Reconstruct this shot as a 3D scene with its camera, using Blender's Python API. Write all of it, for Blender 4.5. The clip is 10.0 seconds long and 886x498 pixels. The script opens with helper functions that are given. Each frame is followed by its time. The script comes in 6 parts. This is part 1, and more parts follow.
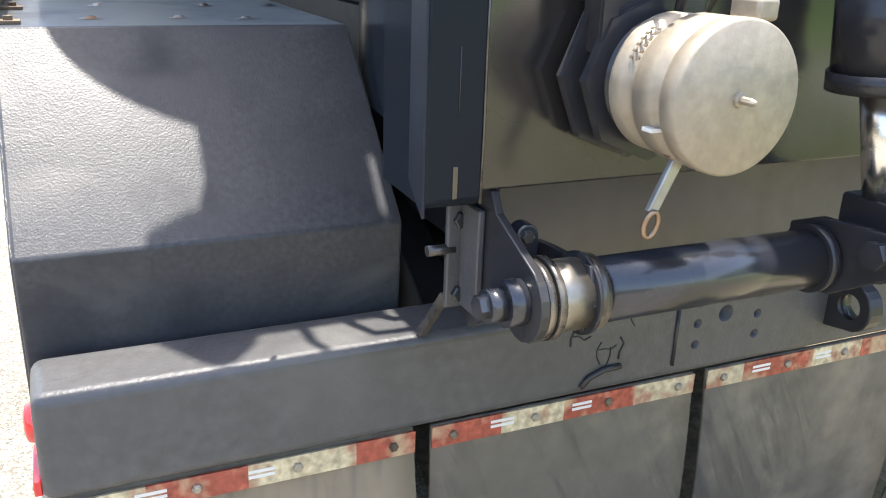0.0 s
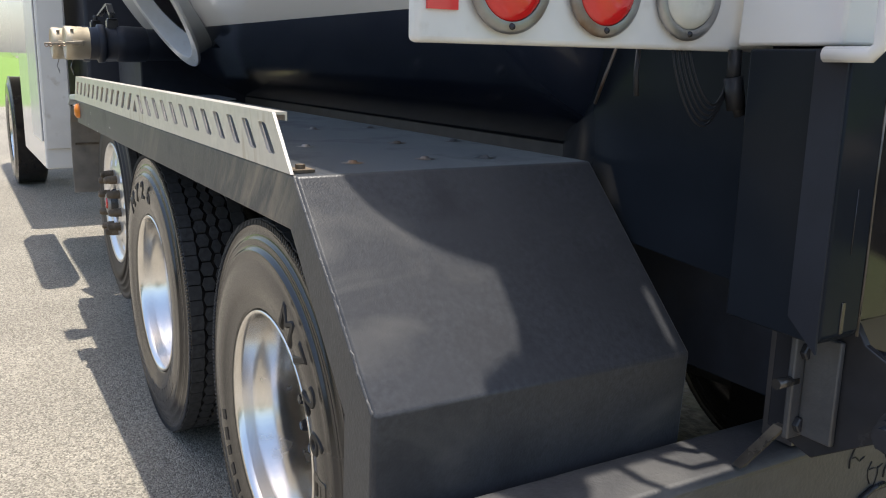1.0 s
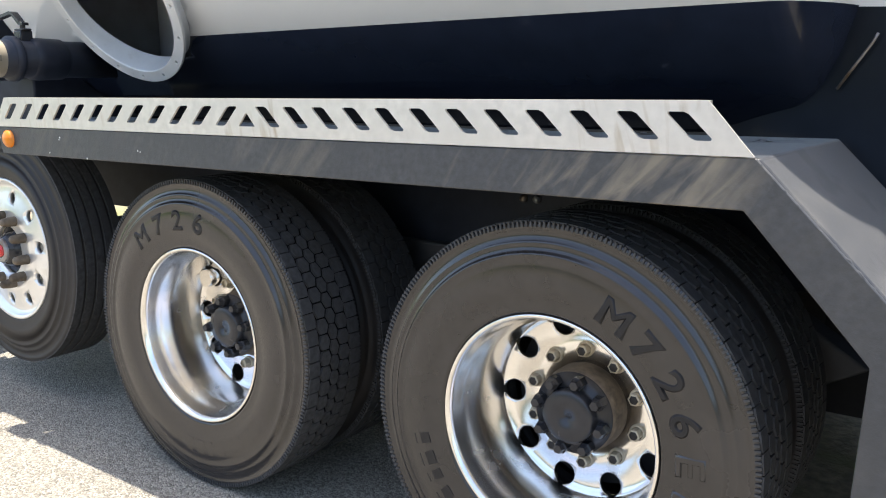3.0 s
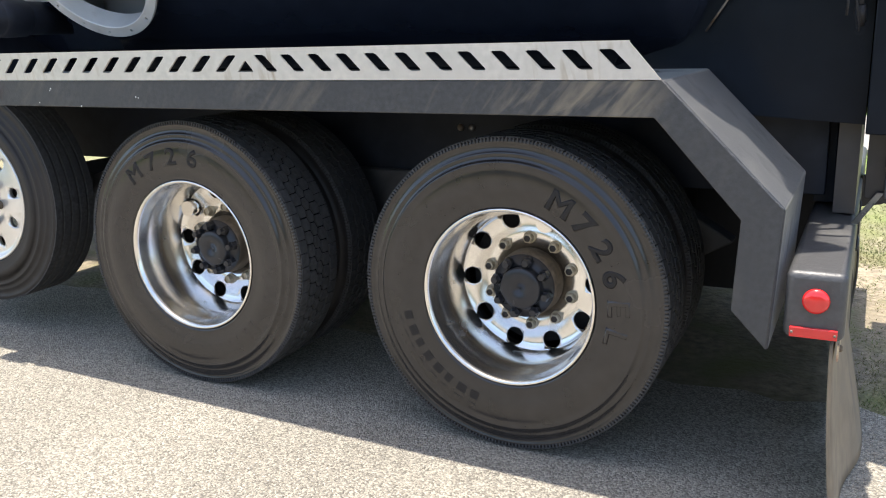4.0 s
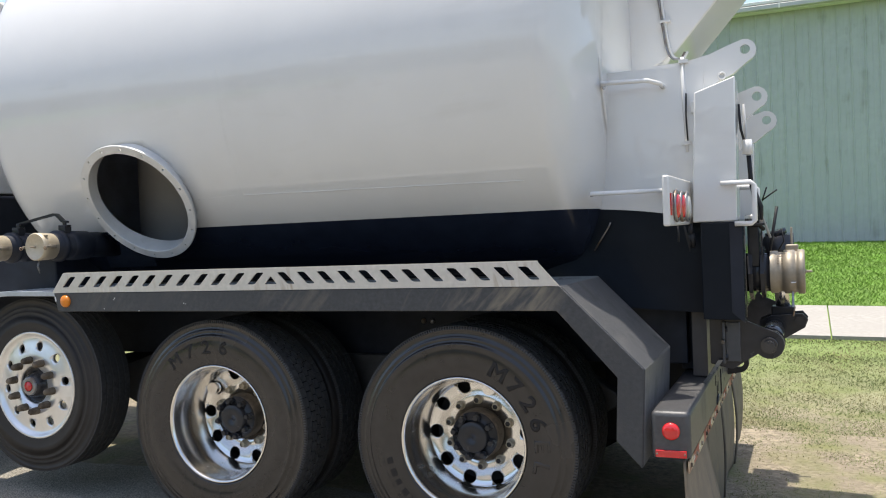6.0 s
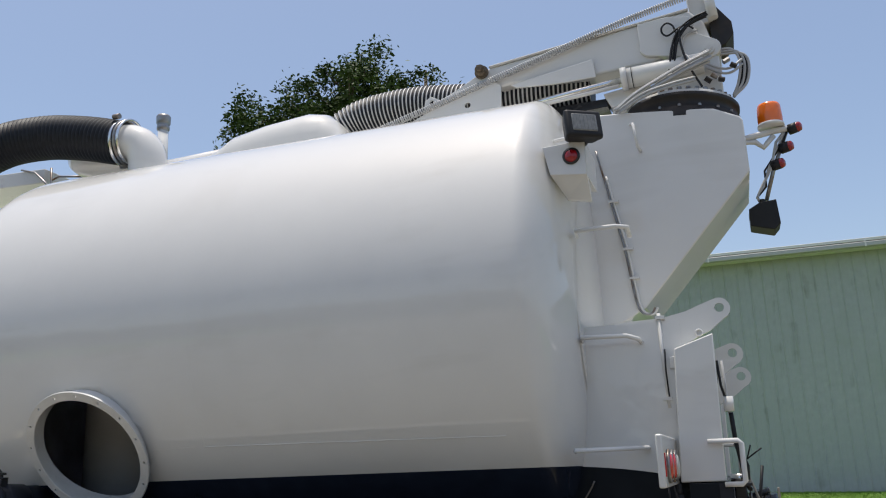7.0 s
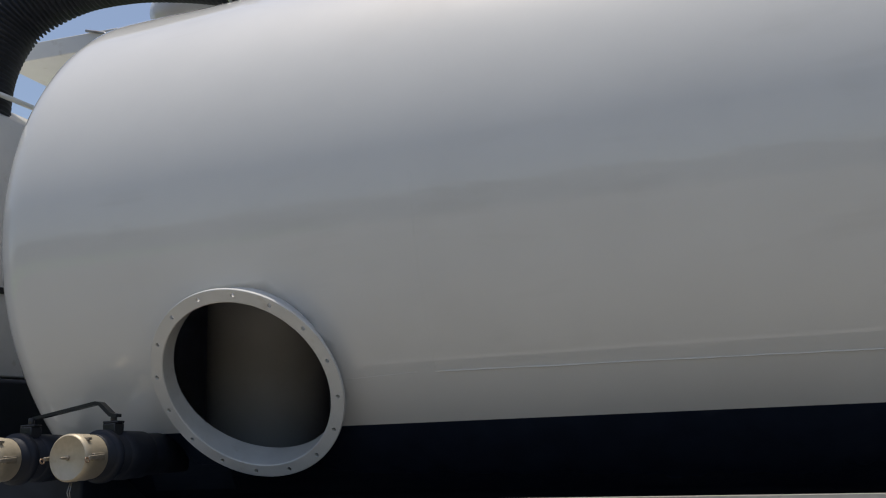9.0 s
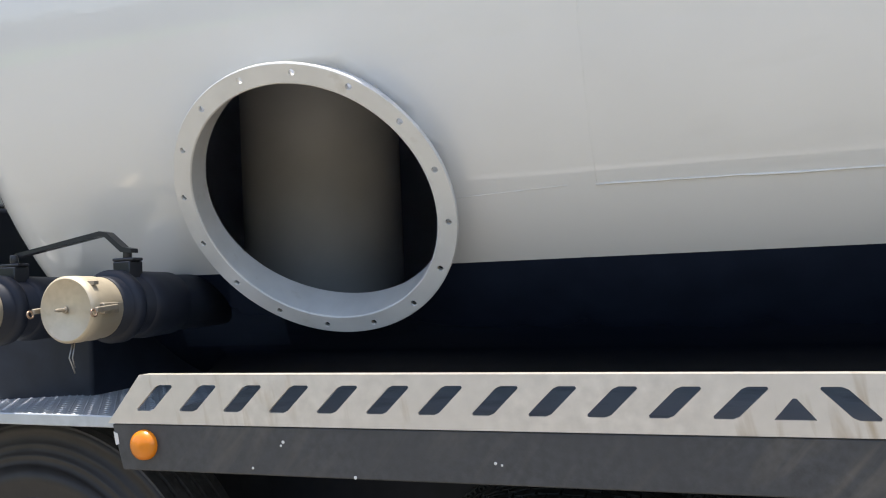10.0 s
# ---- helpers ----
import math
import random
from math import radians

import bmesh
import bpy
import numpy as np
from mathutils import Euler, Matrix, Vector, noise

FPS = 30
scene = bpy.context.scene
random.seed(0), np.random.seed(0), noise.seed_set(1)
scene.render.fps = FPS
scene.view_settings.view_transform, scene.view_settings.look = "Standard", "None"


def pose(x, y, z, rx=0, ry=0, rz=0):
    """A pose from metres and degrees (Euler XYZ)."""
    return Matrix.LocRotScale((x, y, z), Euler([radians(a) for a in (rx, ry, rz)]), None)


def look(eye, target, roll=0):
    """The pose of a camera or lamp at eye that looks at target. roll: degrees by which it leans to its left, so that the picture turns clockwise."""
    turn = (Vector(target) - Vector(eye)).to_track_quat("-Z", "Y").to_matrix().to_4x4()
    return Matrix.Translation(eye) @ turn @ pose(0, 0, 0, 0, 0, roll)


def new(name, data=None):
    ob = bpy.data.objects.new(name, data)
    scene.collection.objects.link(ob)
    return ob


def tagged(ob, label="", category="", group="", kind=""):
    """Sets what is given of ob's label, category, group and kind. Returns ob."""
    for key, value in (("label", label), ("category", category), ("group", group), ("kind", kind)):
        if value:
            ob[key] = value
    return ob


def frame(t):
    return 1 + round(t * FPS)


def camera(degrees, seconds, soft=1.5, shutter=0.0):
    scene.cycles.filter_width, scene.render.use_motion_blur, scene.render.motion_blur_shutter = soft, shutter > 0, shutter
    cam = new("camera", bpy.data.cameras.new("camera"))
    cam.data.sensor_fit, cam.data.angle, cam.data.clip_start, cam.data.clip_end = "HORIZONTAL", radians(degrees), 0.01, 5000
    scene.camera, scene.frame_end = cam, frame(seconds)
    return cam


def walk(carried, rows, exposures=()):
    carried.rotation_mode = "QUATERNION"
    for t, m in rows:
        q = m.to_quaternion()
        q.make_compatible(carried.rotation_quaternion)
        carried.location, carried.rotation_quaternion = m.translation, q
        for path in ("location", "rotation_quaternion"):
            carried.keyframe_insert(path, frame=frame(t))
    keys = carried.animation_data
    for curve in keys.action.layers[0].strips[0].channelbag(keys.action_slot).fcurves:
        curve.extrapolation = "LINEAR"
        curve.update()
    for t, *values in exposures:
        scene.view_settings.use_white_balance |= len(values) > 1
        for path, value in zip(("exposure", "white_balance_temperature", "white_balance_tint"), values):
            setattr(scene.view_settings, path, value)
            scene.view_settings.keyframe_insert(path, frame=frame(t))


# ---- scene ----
cam = camera(54.5, 10.0, soft=1.1)
PATH = [
    (0, (2.253, -1.209, 1.376), (0.54, -0.425, 0.704), 2.0),
    (0.2, (2.169, -1.271, 1.362), (0.437, -0.435, 0.812), 1.8),
    (0.5, (2.081, -1.46, 1.431), (0.371, -0.562, 0.915), 1.5),
    (1, (1.936, -1.82, 1.412), (0.247, -0.838, 0.984), 1.1),
    (1.5, (1.678, -2.137, 1.363), (0.122, -0.945, 0.968), 1.2),
    (2, (1.386, -2.437, 1.357), (-0.054, -1.091, 1.015), 0.6),
    (2.2, (1.3, -2.565, 1.333), (-0.094, -1.167, 1.01), 0.6),
    (3.3, (0.946, -3.095, 1.354), (-0.116, -1.443, 0.976), -0.8),
    (3.5, (0.946, -3.266, 1.341), (-0.055, -1.574, 0.977), -0.9),
    (4, (1.031, -3.607, 1.349), (0.157, -1.875, 0.861), -1.6),
    (4.5, (1.134, -3.94, 1.359), (0.334, -2.173, 0.872), -1.8),
    (5, (1.153, -4.24, 1.369), (0.367, -2.462, 0.901), -1.9),
    (5.5, (1.252, -4.461, 1.421), (0.466, -2.649, 1.106), -2.1),
    (6, (1.446, -4.624, 1.452), (0.66, -2.785, 1.41), -2.4),
    (6.1, (1.467, -4.646, 1.447), (0.683, -2.806, 1.475), -2.3),
    (6.2, (1.487, -4.662, 1.451), (0.706, -2.823, 1.554), -2.2),
    (7.3, (1.079, -4.537, 1.527), (0.515, -2.706, 2.1), -2.4),
    (7.5, (0.963, -4.414, 1.529), (0.407, -2.588, 2.124), -2.5),
    (8, (0.576, -4.161, 1.546), (0.031, -2.334, 2.148), -2.6),
    (8.5, (0.138, -3.861, 1.538), (-0.394, -2.028, 2.137), -3.1),
    (8.8, (-0.134, -3.654, 1.505), (-0.716, -1.799, 1.975), -2.0),
    (9, (-0.312, -3.528, 1.481), (-0.927, -1.673, 1.905), -2.2),
    (9.2, (-0.479, -3.404, 1.461), (-1.105, -1.536, 1.808), -2.3),
    (9.5, (-0.657, -3.18, 1.481), (-1.301, -1.298, 1.683), -2.2),
    (10, (-0.912, -2.807, 1.5), (-1.563, -0.917, 1.559), -2.4),
]
EXPOSURES = [(0.0, 2.1, 6650), (0.4, 1.28, 6720), (0.7, 1.05, 6720), (1.0, 0.93, 6720), (1.5, 1.25, 6720), (2.0, 1.66, 6720), (3.5, 1.72, 6720), (4.0, 1.42, 6720), (4.5, 0.97, 6720), (5.5, 0.82, 6720), (6.2, 0.84, 6720), (7.5, -0.33, 6720), (8.5, -0.36, 6720), (9.0, -0.18, 6720), (9.5, 0.52, 6720), (10.0, 1.18, 6720)]
walk(cam, [(t, look(e, g, r)) for t, e, g, r in PATH], EXPOSURES)

# ---- world, sun and exposure ----
SUN_FROM = Vector((-0.086, 0.035, 1.0)).normalized()
world = bpy.data.worlds.new("sky")
scene.world = world
world.use_nodes = True
wn = world.node_tree.nodes
sky = wn.new("ShaderNodeTexSky")
sky.sky_type, sky.sun_disc = "NISHITA", False
sky.sun_elevation = math.asin(SUN_FROM.z)
sky.sun_rotation = math.atan2(SUN_FROM.x, SUN_FROM.y)
sky.dust_density, sky.air_density = 2.2, 1.0
wn["Background"].inputs[1].default_value = 0.155
world.node_tree.links.new(sky.outputs[0], wn["Background"].inputs[0])
sun = new("sun", bpy.data.lights.new("sun", "SUN"))
sun.data.energy, sun.data.angle, sun.data.color = 3.55, radians(0.53), (1.0, 0.96, 0.89)
sun.matrix_world = look(SUN_FROM * 30, (0, 0, 0))


# ---- materials ----
def material(name, color, rough=0.5, metal=0.0, spots=None, grain=0.06, size=30.0, bump=0.0, bump_size=200.0,
             coat=0.0, wear=None, wear_size=4.0, wear_amount=0.45, island=0.0, spec=0.5):
    """Principled surface: colour with two scales of variation, optional wear colour in patches, and fine relief."""
    m = bpy.data.materials.new(name)
    m.use_nodes = True
    n, l = m.node_tree.nodes, m.node_tree.links
    p = n["Principled BSDF"]
    p.inputs["Roughness"].default_value = rough
    p.inputs["Metallic"].default_value = metal
    p.inputs["Coat Weight"].default_value = coat
    p.inputs["Coat Roughness"].default_value = 0.018
    p.inputs["Specular IOR Level"].default_value = spec
    tc = n.new("ShaderNodeTexCoord")

    def noise_tex(scale, detail=4.0):
        t = n.new("ShaderNodeTexNoise")
        t.inputs["Scale"].default_value, t.inputs["Detail"].default_value = scale, detail
        l.new(tc.outputs["Object"], t.inputs["Vector"])
        return t.outputs["Fac"]

    def mix(fac, a, b, kind="MIX"):
        x = n.new("ShaderNodeMix")
        x.data_type, x.blend_type = "RGBA", kind
        for sock, v in ((x.inputs["Factor"], fac), (x.inputs[6], a), (x.inputs[7], b)):
            if hasattr(v, "links"):
                l.new(v, sock)
            else:
                sock.default_value = v if isinstance(v, float) else (*v, 1.0)
        return x.outputs[2]

    def ramp(fac, lo, hi):
        r = n.new("ShaderNodeMapRange")
        r.inputs[1].default_value, r.inputs[2].default_value = lo, hi
        l.new(fac, r.inputs[0])
        return r.outputs[0]

    dark = tuple(c * (1 - 2.2 * grain) for c in color)
    light = tuple(min(1.0, c * (1 + 2.2 * grain)) for c in color)
    c = mix(ramp(noise_tex(size), 0.3, 0.7), dark, light)
    c = mix(ramp(noise_tex(size * 0.07 + 0.4), 0.35, 0.75), c, tuple(k * (1 - grain) for k in color))
    if island:
        g = n.new("ShaderNodeNewGeometry")
        c = mix(ramp(g.outputs["Random Per Island"], 0.0, 1.0 / island), c, tuple(k * 0.35 for k in color))
    if wear:
        w = ramp(noise_tex(wear_size, 8.0), wear_amount, wear_amount + 0.22)
        c = mix(w, c, wear)
        rr = n.new("ShaderNodeMapRange")
        rr.inputs[3].default_value, rr.inputs[4].default_value = rough, min(1.0, rough + 0.25)
        l.new(w, rr.inputs[0])
        l.new(rr.outputs[0], p.inputs["Roughness"])
    l.new(c, p.inputs["Base Color"])
    if bump:
        b = n.new("ShaderNodeBump")
        b.inputs["Strength"].default_value, b.inputs["Distance"].default_value = 1.0, bump
        l.new(noise_tex(bump_size, 3.0), b.inputs["Height"])
        l.new(b.outputs[0], p.inputs["Normal"])
    return m


WHITE = material("white_paint", (0.685, 0.675, 0.65), 0.5, coat=1.0, spec=0.05, grain=0.012, size=3.0, bump=0.0016, bump_size=1.6,
                 wear=(0.635, 0.62, 0.59), wear_size=1.3, wear_amount=0.58)
WHITE_DIRTY = material("weathered_white_paint", (0.62, 0.61, 0.585), 0.3, coat=0.2, grain=0.03, size=12.0,
                       wear=(0.42, 0.38, 0.32), wear_size=14.0, wear_amount=0.62)
NAVY = material("dark_navy_paint", (0.0138, 0.0193, 0.035), 0.13, coat=0.0, grain=0.08, size=8.0, bump=0.0012, bump_size=2.5, spec=0.33)
GLOSS = material("glossy_black_enamel", (0.020, 0.021, 0.026), 0.2, grain=0.05, size=20.0, spec=0.75)
MATTE = material("matte_navy_black", (0.018, 0.021, 0.030), 0.5, grain=0.12, size=14.0, spec=0.25, wear=(0.03, 0.03, 0.032), wear_size=6.0, wear_amount=0.6)
REAR_BLACK = material("glossy_black_body_paint", (0.022, 0.0195, 0.0185), 0.17, grain=0.1, size=8.0, bump=0.0010, bump_size=3.0, spec=0.7,
                      wear=(0.036, 0.032, 0.030), wear_size=2.5, wear_amount=0.55)
BODY_BLACK = material("deep_navy_body_paint", (0.0132, 0.0165, 0.0218), 0.2, grain=0.12, size=5.0, bump=0.0010, bump_size=2.5, spec=0.08,
                      wear=(0.019, 0.022, 0.026), wear_size=2.2, wear_amount=0.56)
BLACK = material("black_paint", (0.027, 0.027, 0.030), 0.23, grain=0.1, size=20.0, spec=0.36, bump=0.0006, bump_size=14.0,
                 wear=(0.045, 0.042, 0.038), wear_size=5.0, wear_amount=0.6)
LINER = material("textured_black_liner", (0.039, 0.0405, 0.045), 0.36, spec=0.27, grain=0.10, size=90.0, bump=0.00050, bump_size=240.0,
                 wear=(0.020, 0.021, 0.025), wear_size=6.0, wear_amount=0.53)
SATIN = material("satin_black_paint", (0.064, 0.063, 0.064), 0.44, grain=0.1, size=40.0, bump=0.0013, bump_size=110.0, wear=(0.10, 0.096, 0.09), wear_size=3.0, wear_amount=0.55, spec=0.5)
SKIRT = material("scuffed_black_liner", (0.046, 0.047, 0.050), 0.48, grain=0.12, size=60.0, bump=0.0008, bump_size=180.0,
                 wear=(0.075, 0.07, 0.064), wear_size=5.0, wear_amount=0.62)


def smeared(m, colour, axis_turn, stretch, lo, hi, along=None):
    """Adds slanting dried-mud smears, in patches, over a finished surface."""
    n, l = m.node_tree.nodes, m.node_tree.links
    p = n["Principled BSDF"]
    tc = n.new("ShaderNodeTexCoord")
    mp = n.new("ShaderNodeMapping")
    mp.inputs["Rotation"].default_value = axis_turn
    mp.vector_type = "TEXTURE"  # turned first, then stretched
    mp.inputs["Scale"].default_value = tuple(1 / k for k in stretch)
    a = n.new("ShaderNodeTexNoise")
    a.inputs["Scale"].default_value, a.inputs["Detail"].default_value, a.inputs["Distortion"].default_value = 1.0, 5.0, 0.6
    b = n.new("ShaderNodeTexNoise")
    b.inputs["Scale"].default_value, b.inputs["Detail"].default_value = 1.7, 3.0
    l.new(tc.outputs["Object"], mp.inputs[0])
    l.new(mp.outputs[0], a.inputs["Vector"])
    l.new(tc.outputs["Object"], b.inputs["Vector"])
    mu = n.new("ShaderNodeMath")
    mu.operation = "MULTIPLY"
    l.new(a.outputs["Fac"], mu.inputs[0])
    l.new(b.outputs["Fac"], mu.inputs[1])
    r = n.new("ShaderNodeMapRange")
    r.inputs[1].default_value, r.inputs[2].default_value, r.inputs[4].default_value = lo, hi, 0.85
    l.new(mu.outputs[0], r.inputs[0])
    amount = r.outputs[0]
    if along:  # thicker towards one end of the part
        sx = n.new("ShaderNodeSeparateXYZ")
        l.new(tc.outputs["Object"], sx.inputs[0])
        g = n.new("ShaderNodeMapRange")
        g.inputs[1].default_value, g.inputs[2].default_value, g.inputs[3].default_value = along[0], along[1], 0.18
        l.new(sx.outputs[0], g.inputs[0])
        m2 = n.new("ShaderNodeMath")
        m2.operation = "MULTIPLY"
        l.new(amount, m2.inputs[0])
        l.new(g.outputs[0], m2.inputs[1])
        fade = n.new("ShaderNodeMapRange")
        fade.inputs[1].default_value, fade.inputs[2].default_value, fade.inputs[3].default_value, fade.inputs[4].default_value = along[2], along[3], 1.0, 0.06
        l.new(sx.outputs[0], fade.inputs[0])
        m3 = n.new("ShaderNodeMath")
        m3.operation = "MULTIPLY"
        l.new(m2.outputs[0], m3.inputs[0])
        l.new(fade.outputs[0], m3.inputs[1])
        amount = m3.outputs[0]
    x = n.new("ShaderNodeMix")
    x.data_type = "RGBA"
    l.new(amount, x.inputs["Factor"])
    l.new(p.inputs["Base Color"].links[0].from_socket, x.inputs[6])
    x.inputs[7].default_value = (*colour, 1)
    l.new(x.outputs[2], p.inputs["Base Color"])


for inp, value in (("Sheen Weight", 0.2), ("Sheen Roughness", 0.45)):  # fine dust on the coating
    LINER.node_tree.nodes["Principled BSDF"].inputs[inp].default_value = value
smeared(SKIRT, (0.20, 0.168, 0.125), (0, radians(40), 0), (26.0, 20.0, 5.0), 0.255, 0.40, (-1.0, 0.25, 0.45, 0.56))
smeared(LINER, (0.078, 0.076, 0.074), (0, radians(-20), 0), (5.0, 5.0, 9.0), 0.27, 0.40)
smeared(WHITE, (0.58, 0.565, 0.53), (0, radians(-2), 0), (0.9, 3.0, 6.0), 0.30, 0.52)
ALU = material("brushed_aluminium", (0.62, 0.58, 0.53), 0.42, metal=0.55, grain=0.05, size=40.0,
               wear=(0.42, 0.36, 0.29), wear_size=9.0, wear_amount=0.66)
smeared(ALU, (0.36, 0.28, 0.19), (0, radians(-12), 0), (30.0, 7.0, 5.0), 0.31, 0.46)
POLISHED = material("polished_aluminium", (0.80, 0.78, 0.75), 0.21, metal=1.0, grain=0.03, size=12.0, bump=0.0002, bump_size=14.0,
                    wear=(0.66, 0.63, 0.59), wear_size=9.0, wear_amount=0.6)
CAST = material("cast_aluminium", (0.31, 0.268, 0.208), 0.52, metal=0.45, grain=0.07, size=60.0, bump=0.0003, bump_size=300.0,
                wear=(0.30, 0.235, 0.155), wear_size=22.0, wear_amount=0.60)
BRIGHT = material("machined_aluminium", (0.80, 0.79, 0.77), 0.28, metal=0.75, grain=0.04, size=20.0, wear=(0.6, 0.56, 0.5), wear_size=10.0, wear_amount=0.6)
CREAM = material("cream_cast_aluminium", (0.49, 0.42, 0.31), 0.5, metal=0.35, grain=0.06, size=50.0, wear=(0.34, 0.26, 0.16), wear_size=18.0, wear_amount=0.62)
DIAMOND = material("galvanised_tread_plate", (0.47, 0.50, 0.53), 0.36, metal=0.35, grain=0.06, size=30.0)
RUBBER = material("tyre_rubber", (0.0225, 0.0195, 0.0185), 0.18, grain=0.10, size=16.0, spec=0.6, bump=0.00008, bump_size=120.0,
                  wear=(0.040, 0.033, 0.029), wear_size=3.0, wear_amount=0.60)
RUBBER_DULL = material("dull_tyre_rubber", (0.026, 0.023, 0.0215), 0.5, grain=0.12, size=16.0, spec=0.35, wear=(0.045, 0.038, 0.033), wear_size=3.0, wear_amount=0.56)
TREAD = material("tread_rubber", (0.045, 0.044, 0.044), 0.75, grain=0.2, size=60.0, bump=0.0006, bump_size=160.0,
                 wear=(0.10, 0.085, 0.065), wear_size=18.0, wear_amount=0.64)
# base colour raised so that haze over the dark underside is in the paint
UNDERSIDE = material("road_dusted_chassis_paint", (0.052, 0.050, 0.049), 0.7, grain=0.15, size=16.0, wear=(0.09, 0.079, 0.066), wear_size=5.0, wear_amount=0.58)
PLATE_GREY = material("dusty_black_plate", (0.076, 0.066, 0.061), 0.42, grain=0.08, size=20.0, spec=0.5, wear=(0.102, 0.089, 0.082), wear_size=3.0, wear_amount=0.5)
LETTER = material("raised_tyre_lettering", (0.020, 0.018, 0.0175), 0.5, grain=0.1, spec=0.25)
FLAP = material("dusty_rubber_flap", (0.118, 0.102, 0.08), 0.6, grain=0.15, size=14.0, bump=0.0006, bump_size=50.0,
                wear=(0.22, 0.18, 0.125), wear_size=6.0, wear_amount=0.52)
# lighter copy of FLAP: dust, with the outer flap's sunlit tan mixed in
FLAP_DUSTY_LIT = material("mud_caked_rubber_flap", (0.235, 0.187, 0.13), 0.85, grain=0.15, size=14.0, bump=0.0008, bump_size=40.0,
                      wear=(0.20, 0.165, 0.12), wear_size=5.0, wear_amount=0.52)
smeared(FLAP, (0.055, 0.05, 0.043), (radians(25), 0, 0), (14.0, 30.0, 5.0), 0.31, 0.46)
smeared(FLAP_DUSTY_LIT, (0.13, 0.11, 0.085), (0, 0, 0), (26.0, 26.0, 2.0), 0.28, 0.42)
RED_LENS = material("red_lens", (0.62, 0.02, 0.02), 0.12, coat=0.6, grain=0.04)
DARK_RED = material("dark_red_lens", (0.30, 0.008, 0.012), 0.15, coat=0.4, grain=0.04)
CLEAR_LENS = material("clear_ribbed_lens", (0.55, 0.55, 0.50), 0.12, coat=0.6, grain=0.08, size=120.0)
LAMP_GLASS = material("grey_lamp_glass", (0.20, 0.20, 0.19), 0.15, coat=0.5, grain=0.15, size=60.0)
AMBER = material("amber_lens", (0.66, 0.19, 0.002), 0.3, coat=0.15, grain=0.05)
ORANGE = material("orange_beacon_lens", (0.85, 0.17, 0.01), 0.12, coat=0.6, grain=0.05)
GREY_METAL = material("grey_steel", (0.30, 0.30, 0.30), 0.35, metal=0.7, grain=0.1, wear=(0.2, 0.13, 0.08), wear_size=12.0)
RUST = material("rusty_hub_steel", (0.17, 0.13, 0.09), 0.6, metal=0.3, grain=0.2, size=50.0, wear=(0.06, 0.045, 0.03), wear_size=12.0)
BRONZE = material("copper_ring", (0.30, 0.21, 0.15), 0.35, metal=0.8, grain=0.1)
HOSE = material("corrugated_black_hose", (0.014, 0.016, 0.022), 0.55, grain=0.15, size=30.0, wear=(0.03, 0.033, 0.04), wear_size=6.0, wear_amount=0.6, spec=0.3)
HOSE_RIB = material("pale_hose_rib", (0.62, 0.61, 0.60), 0.5, grain=0.1)
SPRING = material("grey_coiled_hose", (0.5, 0.5, 0.5), 0.4, grain=0.08)
PIPE = material("pale_inner_pipe", (0.62, 0.61, 0.60), 0.5, grain=0.06, size=5.0)
INSIDE = material("bare_tank_interior", (0.60, 0.645, 0.74), 0.6, grain=0.1, size=5.0)
CABLE = material("black_cable", (0.020, 0.020, 0.022), 0.5, spec=0.25)
CABLE_GREY = material("grey_cable", (0.42, 0.42, 0.42), 0.45)
WORN = material("worn_black_steel", (0.10, 0.09, 0.08), 0.25, metal=0.6, grain=0.15, size=30.0, wear=(0.3, 0.25, 0.19), wear_size=14.0, wear_amount=0.55)
BARE = material("rubbed_bare_steel", (0.33, 0.305, 0.27), 0.33, metal=0.9, grain=0.1, size=20.0, wear=(0.12, 0.10, 0.08), wear_size=12.0, wear_amount=0.52)
DUSTY = material("dusty_brown_panel", (0.19, 0.17, 0.145), 0.75, grain=0.12, size=14.0, wear=(0.30, 0.26, 0.21), wear_size=5.0, wear_amount=0.55)
GREASE = material("greasy_dark_steel", (0.015, 0.012, 0.011), 0.6, metal=0.0, grain=0.2, size=20.0, wear=(0.05, 0.036, 0.028), wear_size=9.0, wear_amount=0.55)
TAPE = material("worn_reflective_tape", (0.50, 0.42, 0.27), 0.55, grain=0.25, size=60.0, wear=(0.27, 0.085, 0.045), wear_size=17.0, wear_amount=0.49)
TAPE_RED = material("worn_red_tape", (0.33, 0.07, 0.04), 0.55, grain=0.25, size=60.0, wear=(0.44, 0.35, 0.21), wear_size=15.0, wear_amount=0.47)


